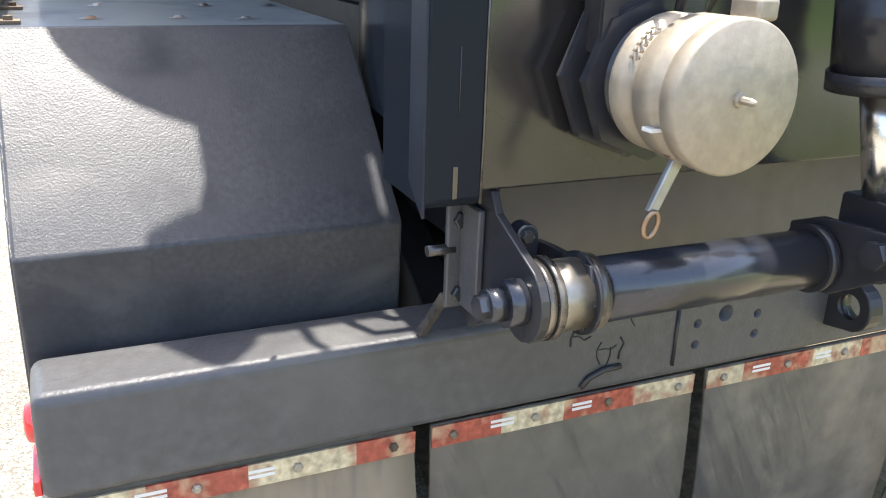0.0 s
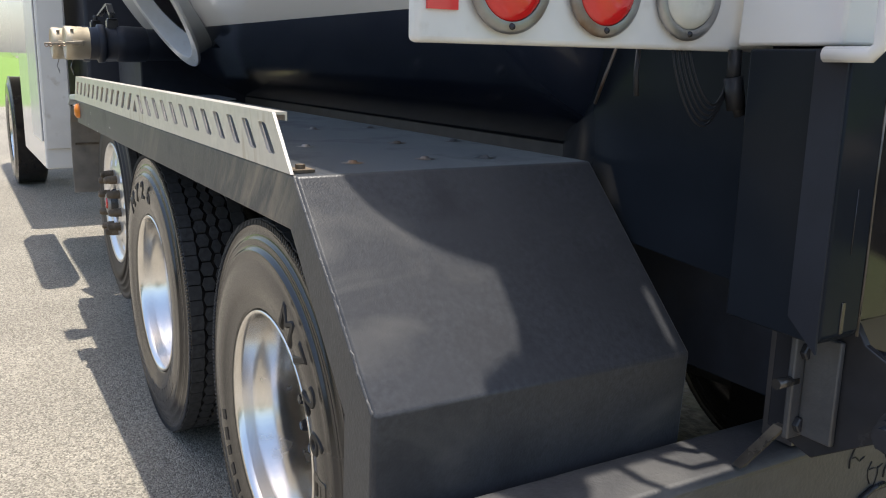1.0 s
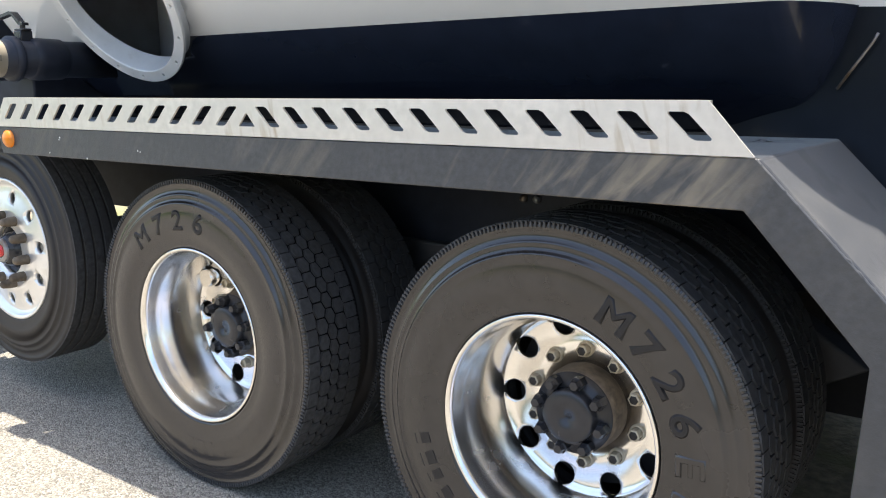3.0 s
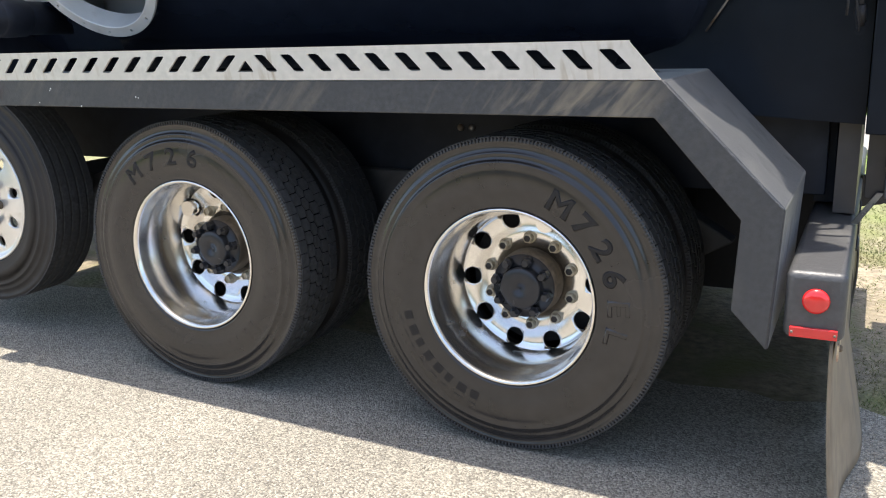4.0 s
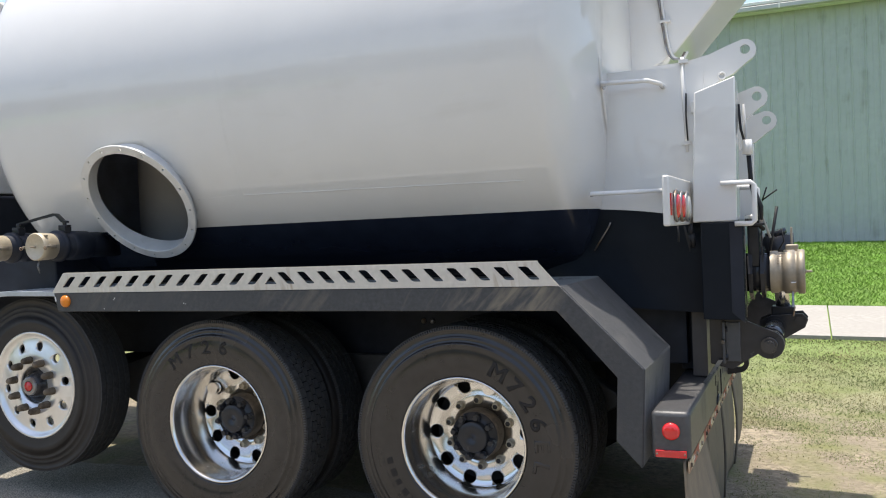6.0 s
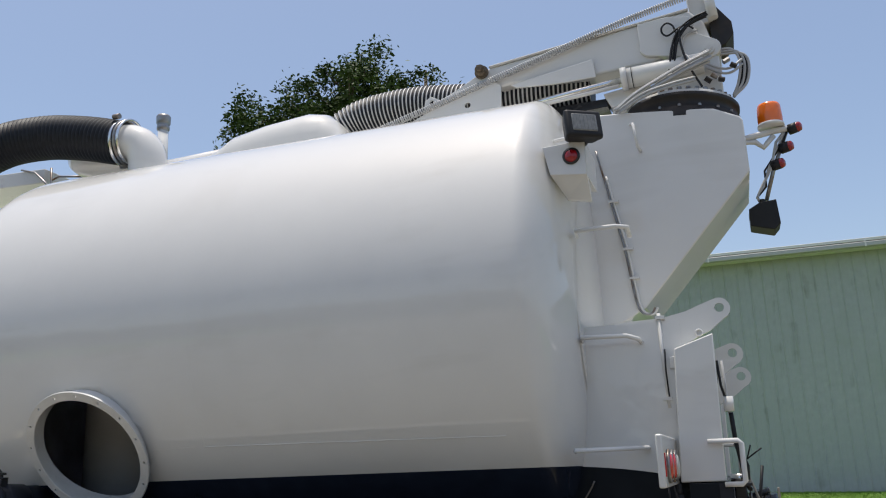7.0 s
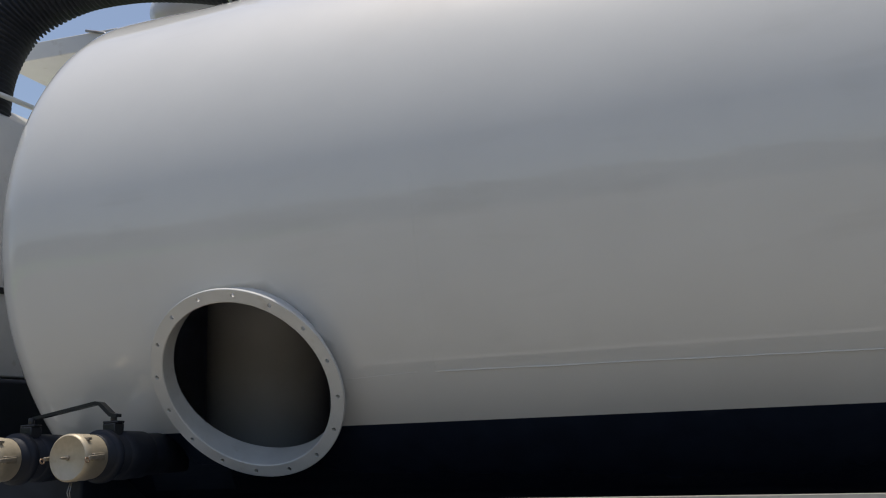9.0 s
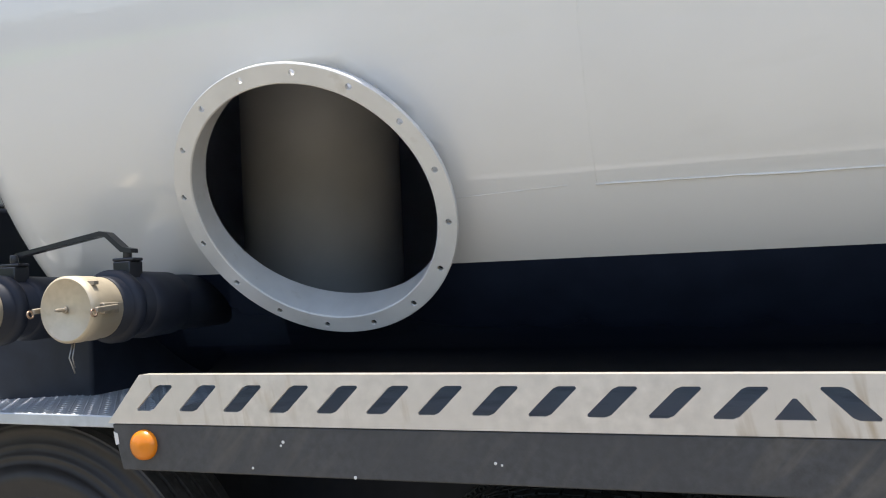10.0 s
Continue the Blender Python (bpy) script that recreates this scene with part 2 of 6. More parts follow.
# ---- mesh building ----
class Shape:
    """Gathers vertices and faces; slot numbers pick among the materials given to part()."""

    def __init__(self):
        self.v, self.f, self.m, self.s = [], [], [], []

    def add(self, verts, faces, slot=0, smooth=False):
        o = len(self.v)
        self.v += [tuple(p) for p in verts]
        for f in faces:
            self.f.append(tuple(i + o for i in f))
            self.m.append(slot)
            self.s.append(smooth)
        return self

    def box(self, x0, x1, y0, y1, z0, z1, slot=0, m=None):
        v = [(x, y, z) for x in (x0, x1) for y in (y0, y1) for z in (z0, z1)]
        if m:
            v = [m @ Vector(p) for p in v]
        return self.add(v, [(0, 1, 3, 2), (4, 6, 7, 5), (0, 4, 5, 1), (2, 3, 7, 6), (0, 2, 6, 4), (1, 5, 7, 3)], slot)

    def prism(self, loop, a, b, slot=0):
        """A closed loop of points moved from offset a to offset b."""
        n = len(loop)
        v = [Vector(p) + Vector(a) for p in loop] + [Vector(p) + Vector(b) for p in loop]
        f = [(i, (i + 1) % n, n + (i + 1) % n, n + i) for i in range(n)]
        return self.add(v, f + [tuple(range(n))[::-1], tuple(range(n, 2 * n))], slot)

    def lathe(self, profile, m=None, n=48, slot=0, smooth=True, close=False, start=0.0, turn=math.tau):
        """profile: (radius, height) pairs turned about z, then placed by m."""
        full = abs(turn - math.tau) < 1e-6
        cols = n if full else n + 1
        v = []
        for i in range(cols):
            a = start + turn * i / n
            v += [Vector((r * math.cos(a), r * math.sin(a), h)) for r, h in profile]
        if m:
            v = [m @ p for p in v]
        k = len(profile)
        f = []
        for i in range(n):
            j = (i + 1) % cols
            for q in range(k if close else k - 1):
                w = (q + 1) % k
                f.append((i * k + q, j * k + q, j * k + w, i * k + w))
        return self.add(v, f, slot, smooth)

    def rod(self, a, b, r, n=12, slot=0, r2=None, caps=True, smooth=True):
        a, b = Vector(a), Vector(b)
        m = Matrix.Translation(a) @ (b - a).to_track_quat("Z", "Y").to_matrix().to_4x4()
        h, r2 = (b - a).length, r if r2 is None else r2
        self.lathe([(r, 0), (r2, h)], m, n, slot, smooth)
        if caps:
            self.lathe([(0.0001, 0), (r, 0)], m, n, slot, False)
            self.lathe([(r2, h), (0.0001, h)], m, n, slot, False)
        return self

    def tube(self, path, r, n=8, slot=0, radii=None, caps=True):
        """A round tube along a list of points."""
        pts = [Vector(p) for p in path]
        v, f, up = [], [], None
        for i, p in enumerate(pts):
            d = (pts[min(i + 1, len(pts) - 1)] - pts[max(i - 1, 0)]).normalized()
            if up is None:
                up = d.orthogonal().normalized()
            up = (up - d * up.dot(d)).normalized()
            side = d.cross(up)
            q = radii[i] if radii else r
            v += [p + (up * math.cos(math.tau * k / n) + side * math.sin(math.tau * k / n)) * q for k in range(n)]
        for i in range(len(pts) - 1):
            for k in range(n):
                w = (k + 1) % n
                f.append((i * n + k, i * n + w, (i + 1) * n + w, (i + 1) * n + k))
        self.add(v, f, slot, True)
        if caps:
            o = len(pts) * n
            self.add(v[:n], [tuple(range(n))[::-1]], slot)
            self.add(v[o - n:], [tuple(range(n))], slot)
        return self

    def mesh(self, name, mats):
        me = bpy.data.meshes.new(name)
        me.from_pydata([tuple(p) for p in self.v], [], self.f)
        for m in mats:
            me.materials.append(m)
        me.polygons.foreach_set("material_index", self.m)
        me.polygons.foreach_set("use_smooth", self.s)
        bm = bmesh.new()
        bm.from_mesh(me)
        bmesh.ops.remove_doubles(bm, verts=bm.verts, dist=0.00005)
        bmesh.ops.recalc_face_normals(bm, faces=bm.faces)
        bm.to_mesh(me)
        bm.free()
        me.update()
        return me


def bevelled(ob, width, segments=2, angle=35):
    """Rounds the sharp edges of a mesh in place."""
    bm = bmesh.new()
    bm.from_mesh(ob.data)
    edges = [e for e in bm.edges if len(e.link_faces) == 2 and e.calc_face_angle(0) > radians(angle)]
    made = bmesh.ops.bevel(bm, geom=edges, offset=width, segments=4 if width >= 0.008 else segments, affect="EDGES", profile=0.5, clamp_overlap=True)
    for q in made["faces"]:
        q.smooth = True
    bm.to_mesh(ob.data)
    bm.free()
    return ob


def crisp(ob, angle=28):
    """Smooth faces that break sharply at edges steeper than the angle."""
    bm = bmesh.new()
    bm.from_mesh(ob.data)
    for q in bm.faces:
        q.smooth = True
    for e in bm.edges:
        e.smooth = len(e.link_faces) == 2 and e.calc_face_angle(0) < radians(angle)
    bm.to_mesh(ob.data)
    bm.free()
    return ob


def part(name, shape, mats, parent, label="", bevel=0.0):
    """Links a shape as one mesh object under a thing or a part."""
    mats = mats if isinstance(mats, (list, tuple)) else [mats]
    ob = new(name, shape.mesh(name, mats))
    if bevel:
        bevelled(ob, bevel)
    ob.parent = parent
    if label:
        tagged(ob, label)
    return ob


def twin(ob, parent, m):
    """Another object on the same mesh, with its children, placed by m under parent."""
    o = new(ob.name.split(".")[0], ob.data)
    o.parent, o.matrix_basis = parent, m @ ob.matrix_basis
    if "label" in ob:
        o["label"] = ob["label"]
    for c in ob.children:
        k = new(c.name.split(".")[0], c.data)
        k.parent, k.matrix_basis = o, c.matrix_basis.copy()
        if "label" in c:
            k["label"] = c["label"]
    return o


def carve(ob, cutter):
    """Cuts the cutter's solid out of ob's mesh for good."""
    tool = new("cutter", cutter.mesh("cutter", [ob.data.materials[0]]))
    b = ob.modifiers.new("cut", "BOOLEAN")
    b.operation, b.object, b.solver = "DIFFERENCE", tool, "EXACT"
    bpy.context.view_layer.update()
    dg = bpy.context.evaluated_depsgraph_get()
    me = bpy.data.meshes.new_from_object(ob.evaluated_get(dg))
    ob.modifiers.clear()
    ob.data = me
    bpy.data.objects.remove(tool)
    return ob


def coil(path, radius, wire, turns):
    """A wire wound along a polyline."""
    pts = [Vector(p) for p in path]
    lens = [0.0]
    for a, b in zip(pts, pts[1:]):
        lens.append(lens[-1] + (b - a).length)
    out, n = [], turns * 8
    for i in range(n + 1):
        d = lens[-1] * i / n
        k = max(j for j in range(len(lens)) if lens[j] <= d + 1e-9)
        k = min(k, len(pts) - 2)
        t = (d - lens[k]) / (lens[k + 1] - lens[k])
        c = pts[k].lerp(pts[k + 1], t)
        ax = (pts[k + 1] - pts[k]).normalized()
        u = ax.orthogonal().normalized()
        w = ax.cross(u)
        a = math.tau * i / 8
        out.append(c + (u * math.cos(a) + w * math.sin(a)) * radius)
    return Shape().tube(out, wire, 5)


def smooth_path(pts, n):
    """Catmull-Rom points through the given ones."""
    p = [Vector(q) for q in pts]
    p = [p[0] * 2 - p[1]] + p + [p[-1] * 2 - p[-2]]
    out = []
    for i in range(1, len(p) - 2):
        for k in range(n):
            t = k / n
            a, b, c, d = p[i - 1:i + 3]
            out.append(0.5 * ((2 * b) + (c - a) * t + (2 * a - 5 * b + 4 * c - d) * t * t + (3 * b - a - 3 * c + d) * t ** 3))
    return out + [p[-2]]


def ribbed(path, r, pitch, depth):
    """A corrugated hose: ring radii rise and fall along the path."""
    pts = [Vector(q) for q in path]
    L = sum((b - a).length for a, b in zip(pts, pts[1:]))
    n = int(L / pitch) * 4
    acc, out = [0.0], []
    for a, b in zip(pts, pts[1:]):
        acc.append(acc[-1] + (b - a).length)
    j = 0
    for i in range(n + 1):
        d = L * i / n
        while j < len(pts) - 2 and acc[j + 1] < d:
            j += 1
        out.append(pts[j].lerp(pts[j + 1], (d - acc[j]) / max(1e-6, acc[j + 1] - acc[j])))
    radii = [r if i % 4 in (0, 1) else r - depth for i in range(n + 1)]
    return out, radii


def ground_z(x, y):
    """The road falls gently towards the truck's rear; the lawn rises beyond the verge."""
    rise = 0.0 if y < 2 else 0.05 * (min(y, 40) - 2) * min(1.0, (y - 2) / 2)
    return 0.008 - 0.018 * max(-40, min(40, x)) + rise


def place(p, d):
    """A frame whose z axis points along d."""
    return Matrix.Translation(p) @ Vector(d).to_track_quat("Z", "Y").to_matrix().to_4x4()


# ---- ground ----
def steps(lo, hi, fine_lo, fine_hi, fine, far):
    out, a = [], fine_lo
    while a < fine_hi:
        out.append(a)
        a += fine
    out.append(fine_hi)
    w, a, b = fine, fine_lo, fine_hi
    while a > lo or b < hi:
        w *= 1.5
        a, b = a - w, b + w
        if a > lo:
            out.append(a)
        if b < hi:
            out.append(b)
    return sorted(set(out + [lo, hi]))


def sheet(xs, ys, fz):
    s = Shape()
    v = [(x, y, fz(x, y)) for x in xs for y in ys]
    n = len(ys)
    f = [(i * n + j, (i + 1) * n + j, (i + 1) * n + j + 1, i * n + j + 1) for i in range(len(xs) - 1) for j in range(n - 1)]
    return s.add(v, f, 0, True)


def ground_material():
    """Bare pale earth by the road, greener towards the path, full lawn behind it."""
    m = material("grassy_earth", (0.245, 0.203, 0.14), 0.95, grain=0.2, size=26.0, bump=0.014, bump_size=45.0,
                 wear=(0.165, 0.165, 0.068), wear_size=2.4, wear_amount=0.47)
    n, l = m.node_tree.nodes, m.node_tree.links
    p = n["Principled BSDF"]
    tc = n.new("ShaderNodeTexCoord")
    sep = n.new("ShaderNodeSeparateXYZ")
    l.new(tc.outputs["Object"], sep.inputs[0])
    grow = n.new("ShaderNodeMapRange")
    grow.inputs[1].default_value, grow.inputs[2].default_value = 1.8, 6.2
    l.new(sep.outputs[1], grow.inputs[0])
    x = n.new("ShaderNodeMix")
    x.data_type = "RGBA"
    far = n.new("ShaderNodeMapRange")
    far.inputs[1].default_value, far.inputs[2].default_value = -17.0, -19.0
    l.new(sep.outputs[0], far.inputs[0])
    top = n.new("ShaderNodeMath")
    top.operation = "MAXIMUM"
    l.new(grow.outputs[0], top.inputs[0])
    l.new(far.outputs[0], top.inputs[1])
    l.new(top.outputs[0], x.inputs["Factor"])
    l.new(p.inputs["Base Color"].links[0].from_socket, x.inputs[6])
    x.inputs[7].default_value = (0.135, 0.225, 0.034, 1)
    l.new(x.outputs[2], p.inputs["Base Color"])
    return m


def asphalt_material():
    m = bpy.data.materials.new("chip_seal_asphalt")
    m.use_nodes = True
    n, l = m.node_tree.nodes, m.node_tree.links
    p = n["Principled BSDF"]
    p.inputs["Roughness"].default_value = 0.88
    tc = n.new("ShaderNodeTexCoord")
    vo = n.new("ShaderNodeTexVoronoi")
    vo.inputs["Scale"].default_value = 165.0
    no = n.new("ShaderNodeTexNoise")
    no.inputs["Scale"].default_value, no.inputs["Detail"].default_value = 1.1, 6.0
    fine = n.new("ShaderNodeTexNoise")
    fine.inputs["Scale"].default_value, fine.inputs["Detail"].default_value = 60.0, 5.0
    for t in (vo, no, fine):
        l.new(tc.outputs["Object"], t.inputs["Vector"])
    ramp = n.new("ShaderNodeValToRGB")
    e = ramp.color_ramp.elements
    e[0].position, e[0].color = 0.0, (0.14, 0.126, 0.104, 1)
    e[1].position, e[1].color = 1.0, (0.45, 0.41, 0.335, 1)
    k = e.new(0.55)
    k.color = (0.295, 0.268, 0.22, 1)
    sep = n.new("ShaderNodeSeparateColor")
    l.new(vo.outputs["Color"], sep.inputs[0])
    l.new(sep.outputs[0], ramp.inputs[0])
    mx = n.new("ShaderNodeMix")
    mx.data_type, mx.blend_type = "RGBA", "MULTIPLY"
    mx.inputs[0].default_value = 1.0
    r2 = n.new("ShaderNodeMapRange")
    r2.inputs[1].default_value, r2.inputs[2].default_value = 0.3, 0.75
    r2.inputs[3].default_value, r2.inputs[4].default_value = 0.78, 1.08
    l.new(no.outputs[0], r2.inputs[0])
    l.new(ramp.outputs[0], mx.inputs[6])
    l.new(r2.outputs[0], mx.inputs[7])
    l.new(mx.outputs[2], p.inputs["Base Color"])
    b = n.new("ShaderNodeBump")
    b.inputs["Distance"].default_value = 0.006
    ad = n.new("ShaderNodeMath")
    ad.operation = "SUBTRACT"
    l.new(fine.outputs[0], ad.inputs[0])
    l.new(vo.outputs["Distance"], ad.inputs[1])
    l.new(ad.outputs[0], b.inputs["Height"])
    l.new(b.outputs[0], p.inputs["Normal"])
    return m


GROUND = ground_material()
ASPHALT = asphalt_material()
CONCRETE = material("pale_concrete", (0.315, 0.295, 0.262), 0.85, grain=0.06, size=20.0, bump=0.001, bump_size=90.0)

g = new("ground", sheet(steps(-900, 900, -4, 8, 0.4, 1.5), steps(-900, 900, -2, 8, 0.25, 1.5), lambda x, y: ground_z(x, y) - 0.012).mesh("ground", [GROUND]))
tagged(g, "dry patchy grass and pale earth beside the road", "ground", kind="structure")


def road_edge(x):
    return -0.42 + 0.16 * noise.noise((x * 0.8, 3.1, 0)) + 0.09 * noise.noise((x * 4.3, 7.7, 0))


def road():
    s = Shape()
    xs = [-17.8 + 0.12 * i for i in range(350)]
    v, f = [], []
    for x in xs:
        e = road_edge(x)
        v += [(x, e + 0.05, ground_z(x, 0) - 0.03), (x, e, ground_z(x, 0)), (x, -3, ground_z(x, 0)), (x, -7.4, ground_z(x, 0))]
    for i in range(len(xs) - 1):
        for j in range(3):
            f.append((4 * i + j, 4 * i + 4 + j, 4 * i + 5 + j, 4 * i + 1 + j))
    s.add(v, f)
    ob = new("road", s.mesh("road", [ASPHALT]))
    tagged(ob, "light grey chip-seal asphalt road with a ragged edge", "road", kind="structure")


road()


def pavement():
    """A concrete footpath of cast slabs with open joints."""
    root = new("pavement")
    tagged(root, "pale concrete footpath of cast slabs in the grass", "pavement", kind="structure")
    for i in range(-14, 16):
        s = Shape()
        x0, x1 = 1.62 * i + 0.008, 1.62 * (i + 1) - 0.008
        loop = [(x0, 5.3, ground_z(x0, 5.3) + 0.03), (x1, 5.3, ground_z(x1, 5.3) + 0.03),
                (x1, 7.5, ground_z(x1, 7.5) + 0.03), (x0, 7.5, ground_z(x0, 7.5) + 0.03)]
        s.prism(loop, (0, 0, 0), (0, 0, -0.12))
        part("slab", s, CONCRETE, root)


pavement()

truck = new("vacuum_truck")
tagged(truck, "white and dark navy vacuum tank truck parked on the road", "truck")

# ---- tank ----
TY, TZ, TR = 0.0, 2.312, 1.182
STRIPE = 1.525


def tank():
    prof = []
    front, rear = -2.68, 0.40
    for i in range(19):
        a = math.pi / 2 * i / 18
        prof.append((front - 0.42 * math.cos(a), TR * (0.10 + 0.90 * math.sin(a)) if i else 0.0))
    for i in range(1, 60):
        prof.append((front + (rear - front) * i / 60, TR))
    for i in range(19):
        a = math.pi / 2 * i / 18
        prof.append((rear + 0.20 * math.sin(a), TR - 0.55 + 0.55 * math.cos(a)))
    prof += [(rear + 0.210, 0.45), (rear + 0.218, 0.25), (rear + 0.222, 0.0)]
    cut = math.acos((TZ - STRIPE) / TR)
    angs = sorted({math.tau * i / 160 for i in range(160)} | {cut, math.tau - cut})
    s = Shape()

    def skin(shrink, slot_of):
        v, n = [], len(angs)
        for x, r in prof:
            x = x + (0.012 if x < -1 else -0.012) * shrink
            r = max(0.0, r - 0.012 * shrink)
            k0 = math.acos(max(-1.0, min(1.0, (TZ - STRIPE) / r))) if r > 0.82 else cut * r / 0.82 if r > 0 else 0.0
            warp = [a * k0 / cut if a <= cut else k0 + (a - cut) * (math.pi - k0) / (math.pi - cut) if a <= math.pi else None for a in angs]
            warp = [w if w is not None else -1 for w in warp]
            full = []
            for a, w in zip(angs, warp):
                if w >= 0:
                    full.append(w)
                else:
                    q = math.tau - a
                    full.append(math.tau - (q * k0 / cut if q <= cut else k0 + (q - cut) * (math.pi - k0) / (math.pi - cut)))
            v += [(x, TY - r * math.sin(a), TZ - r * math.cos(a)) for a in full]
        for i in range(len(prof) - 1):
            for k in range(n):
                w = (k + 1) % n
                q = (i * n + k, i * n + w, (i + 1) * n + w, (i + 1) * n + k)
                z = sum(v[j][2] for j in q) / 4
                s.add([v[j] for j in q], [(0, 1, 2, 3) if not shrink else (3, 2, 1, 0)], slot_of(z), True)

    skin(0, lambda z: 0 if z > STRIPE else 1)
    skin(1, lambda z: 2)
    me = s.mesh("tank", [WHITE, NAVY, INSIDE])
    bm = bmesh.new()
    bm.from_mesh(me)
    for q in bm.faces:
        axis = Vector((max(-2.6, min(0.3, q.calc_center_median().x)), TY, TZ))
        outward = q.normal.dot(q.calc_center_median() - axis) > 0
        if outward == (q.material_index == 2):
            q.normal_flip()
    bm.to_mesh(me)
    bm.free()
    ob = new("tank", me)
    ob.parent = truck
    tagged(ob, "glossy white cylindrical tank with a dark navy belly")
    return ob


PORT = Vector((-1.831, -1.0525, 1.661))
PORT_N = Vector((-0.004, -0.852, -0.524)).normalized()
tank_ob = tank()
cut = Shape()
cut.rod(PORT + PORT_N * 0.1, PORT - PORT_N * 0.55, 0.309, n=64)
carve(tank_ob, cut)


def port():
    m = place(PORT, PORT_N)
    s = Shape()
    s.lathe([(0.311, -0.12), (0.311, -0.0125), (0.3435, -0.0125), (0.345, -0.0105), (0.345, -0.0015), (0.3435, 0.0), (0.302, 0.0), (0.299, -0.003), (0.299, -0.12)], m, 96, smooth=False)
    ob = part("port_flange", s, WHITE_DIRTY, truck, "open round port with a white bolted flange")
    inner = Shape()
    inner.rod((-2.9, TY, TZ), (-0.9, TY, TZ), TR - 0.011, n=192)
    carve(ob, inner)
    holes = Shape()
    j0 = Vector((-1.777, -1.2206, 1.934)) - PORT
    x = (j0 - PORT_N * j0.dot(PORT_N)).normalized()
    y = PORT_N.cross(x)
    for i in range(16):
        a = math.tau * i / 16
        c = PORT + (x * math.cos(a) + y * math.sin(a)) * 0.325
        holes.rod(c - PORT_N * 0.05, c + PORT_N * 0.05, 0.0075, n=10)
    carve(ob, holes)
    p = Shape()
    p.rod((-2.21, -0.24, 1.25), (-2.21, -0.24, 3.38), 0.260, n=64)
    part("inner_pipe", p, PIPE, truck, "pale grey pipe inside the tank")


port()


def tank_seams():
    """Fine raised weld seams under the paint: one along the side, one round the shell."""
    rnd = random.Random(12)

    def skin(x, z, out=0.0008):
        r = TR + out
        return (x, TY - math.sqrt(r * r - (z - TZ) ** 2), z)

    s = Shape()
    pts = [skin(-1.19 + 0.04 * i, 1.676 - 0.017 * min(1.0, 0.04 * i / 1.5) + rnd.gauss(0, 0.0005)) for i in range(38)]
    s.tube(pts, 0.0022, 6, radii=[0.0014 + 0.0012 * rnd.random() for _ in pts])
    part("weld_seam", s, WHITE, tank_ob)
    s = Shape()
    s.tube([skin(-1.188 + 0.001 * math.sin(3 * i), 1.68 + 0.05 * i, 0.0) for i in range(13)], 0.0006, 6)
    part("weld_seam", s, WHITE, tank_ob)
    s = Shape()
    s.tube([skin(-1.50 + 0.05 * i, 1.668 + 0.002 * i, 0.0) for i in range(6)], 0.0008, 6)
    part("weld_seam", s, WHITE, tank_ob)


tank_seams()

# ---- fender ----
FY, FI = -1.30, -0.650


def fender():
    """Bent-plate fender: top, sloped rear and hanging rear plate, with an outer skirt band."""
    outer = [(-2.19, 1.212), (0.530, 1.212), (0.848, 0.888), (0.827, 0.505)]
    inner = [(-2.19, 1.20), (0.523, 1.20), (0.835, 0.884), (0.814, 0.505)]
    s = Shape()
    loop = [(x, FY, z) for x, z in outer] + [(x, FY, z) for x, z in reversed(inner)]
    s.prism(loop, (0, 0, 0), (0, FI - FY, 0))
    top = part("fender", s, LINER, truck, "black textured bent-plate fender over the rear wheels", bevel=0.008)
    b = Shape()
    band = [(-2.19, 1.212), (0.525, 1.212), (0.843, 0.888), (0.822, 0.505), (0.727, 0.605), (0.740, 0.853), (0.506, 1.114), (-2.165, 1.116)]
    b.prism([(x, FY, z) for x, z in band], (0, -0.003, 0), (0, 0.009, 0))
    part("skirt", b, SKIRT, top, "scuffed black side skirt of the fender", bevel=0.003)
    # chips of paint and a bare patch at the front corner
    for x, z, r in ((-1.78, 1.183, 0.0030), (-1.785, 1.176, 0.0022), (-1.626, 1.119, 0.0030), (-1.347, 1.155, 0.0026), (-1.335, 1.152, 0.0020), (-1.85, 1.130, 0.0024)):
        c = Shape()
        c.lathe([(0.0001, 0.0006), (r, 0.0004), (r * 1.2, 0.0)], place((x, FY - 0.003, z), (0, -1, 0)), 7)
        part("paint_chip", c, WHITE_DIRTY, top)
    c = Shape()
    c.prism([(-2.186, FY - 0.0032, 1.196), (-2.176, FY - 0.0032, 1.192), (-2.172, FY - 0.0032, 1.170), (-2.181, FY - 0.0032, 1.168)], (0, -0.0008, 0), (0, 0.0006, 0))
    part("paint_chip", c, WHITE_DIRTY, top, "bare pale patch on the skirt's corner")
    rnd = random.Random(4)
    bead = []
    for i in range(70):
        k = i / 69
        bead.append((0.523 + 0.318 * k + rnd.gauss(0, 0.0012), FY + 0.0005 + rnd.gauss(0, 0.0012), 1.2095 - 0.322 * k + rnd.gauss(0, 0.0012)))
    e = Shape()
    e.tube(bead, 0.0024, 6)
    part("edge_bead", e, SATIN, top, "rough coating bead along the fender edge")
    for x, y in ((0.377, -0.961), (0.40, -0.83), (0.39, -1.13), (0.05, -0.86), (0.05, -0.70), (0.06, -1.10), (-0.4, -0.9), (-0.4, -0.72)):
        c = Shape()
        c.lathe([(0.0001, 0.006), (0.008, 0.005), (0.011, 0.001), (0.024, 0.0005)], Matrix.Translation((x, y, 1.2125)), 14)
        part("bolt", c, GREY_METAL, top)
    return top


fender_ob = fender()
RAIL_X, RAIL_P, RAIL_Y = -0.84, 0.105, -1.303


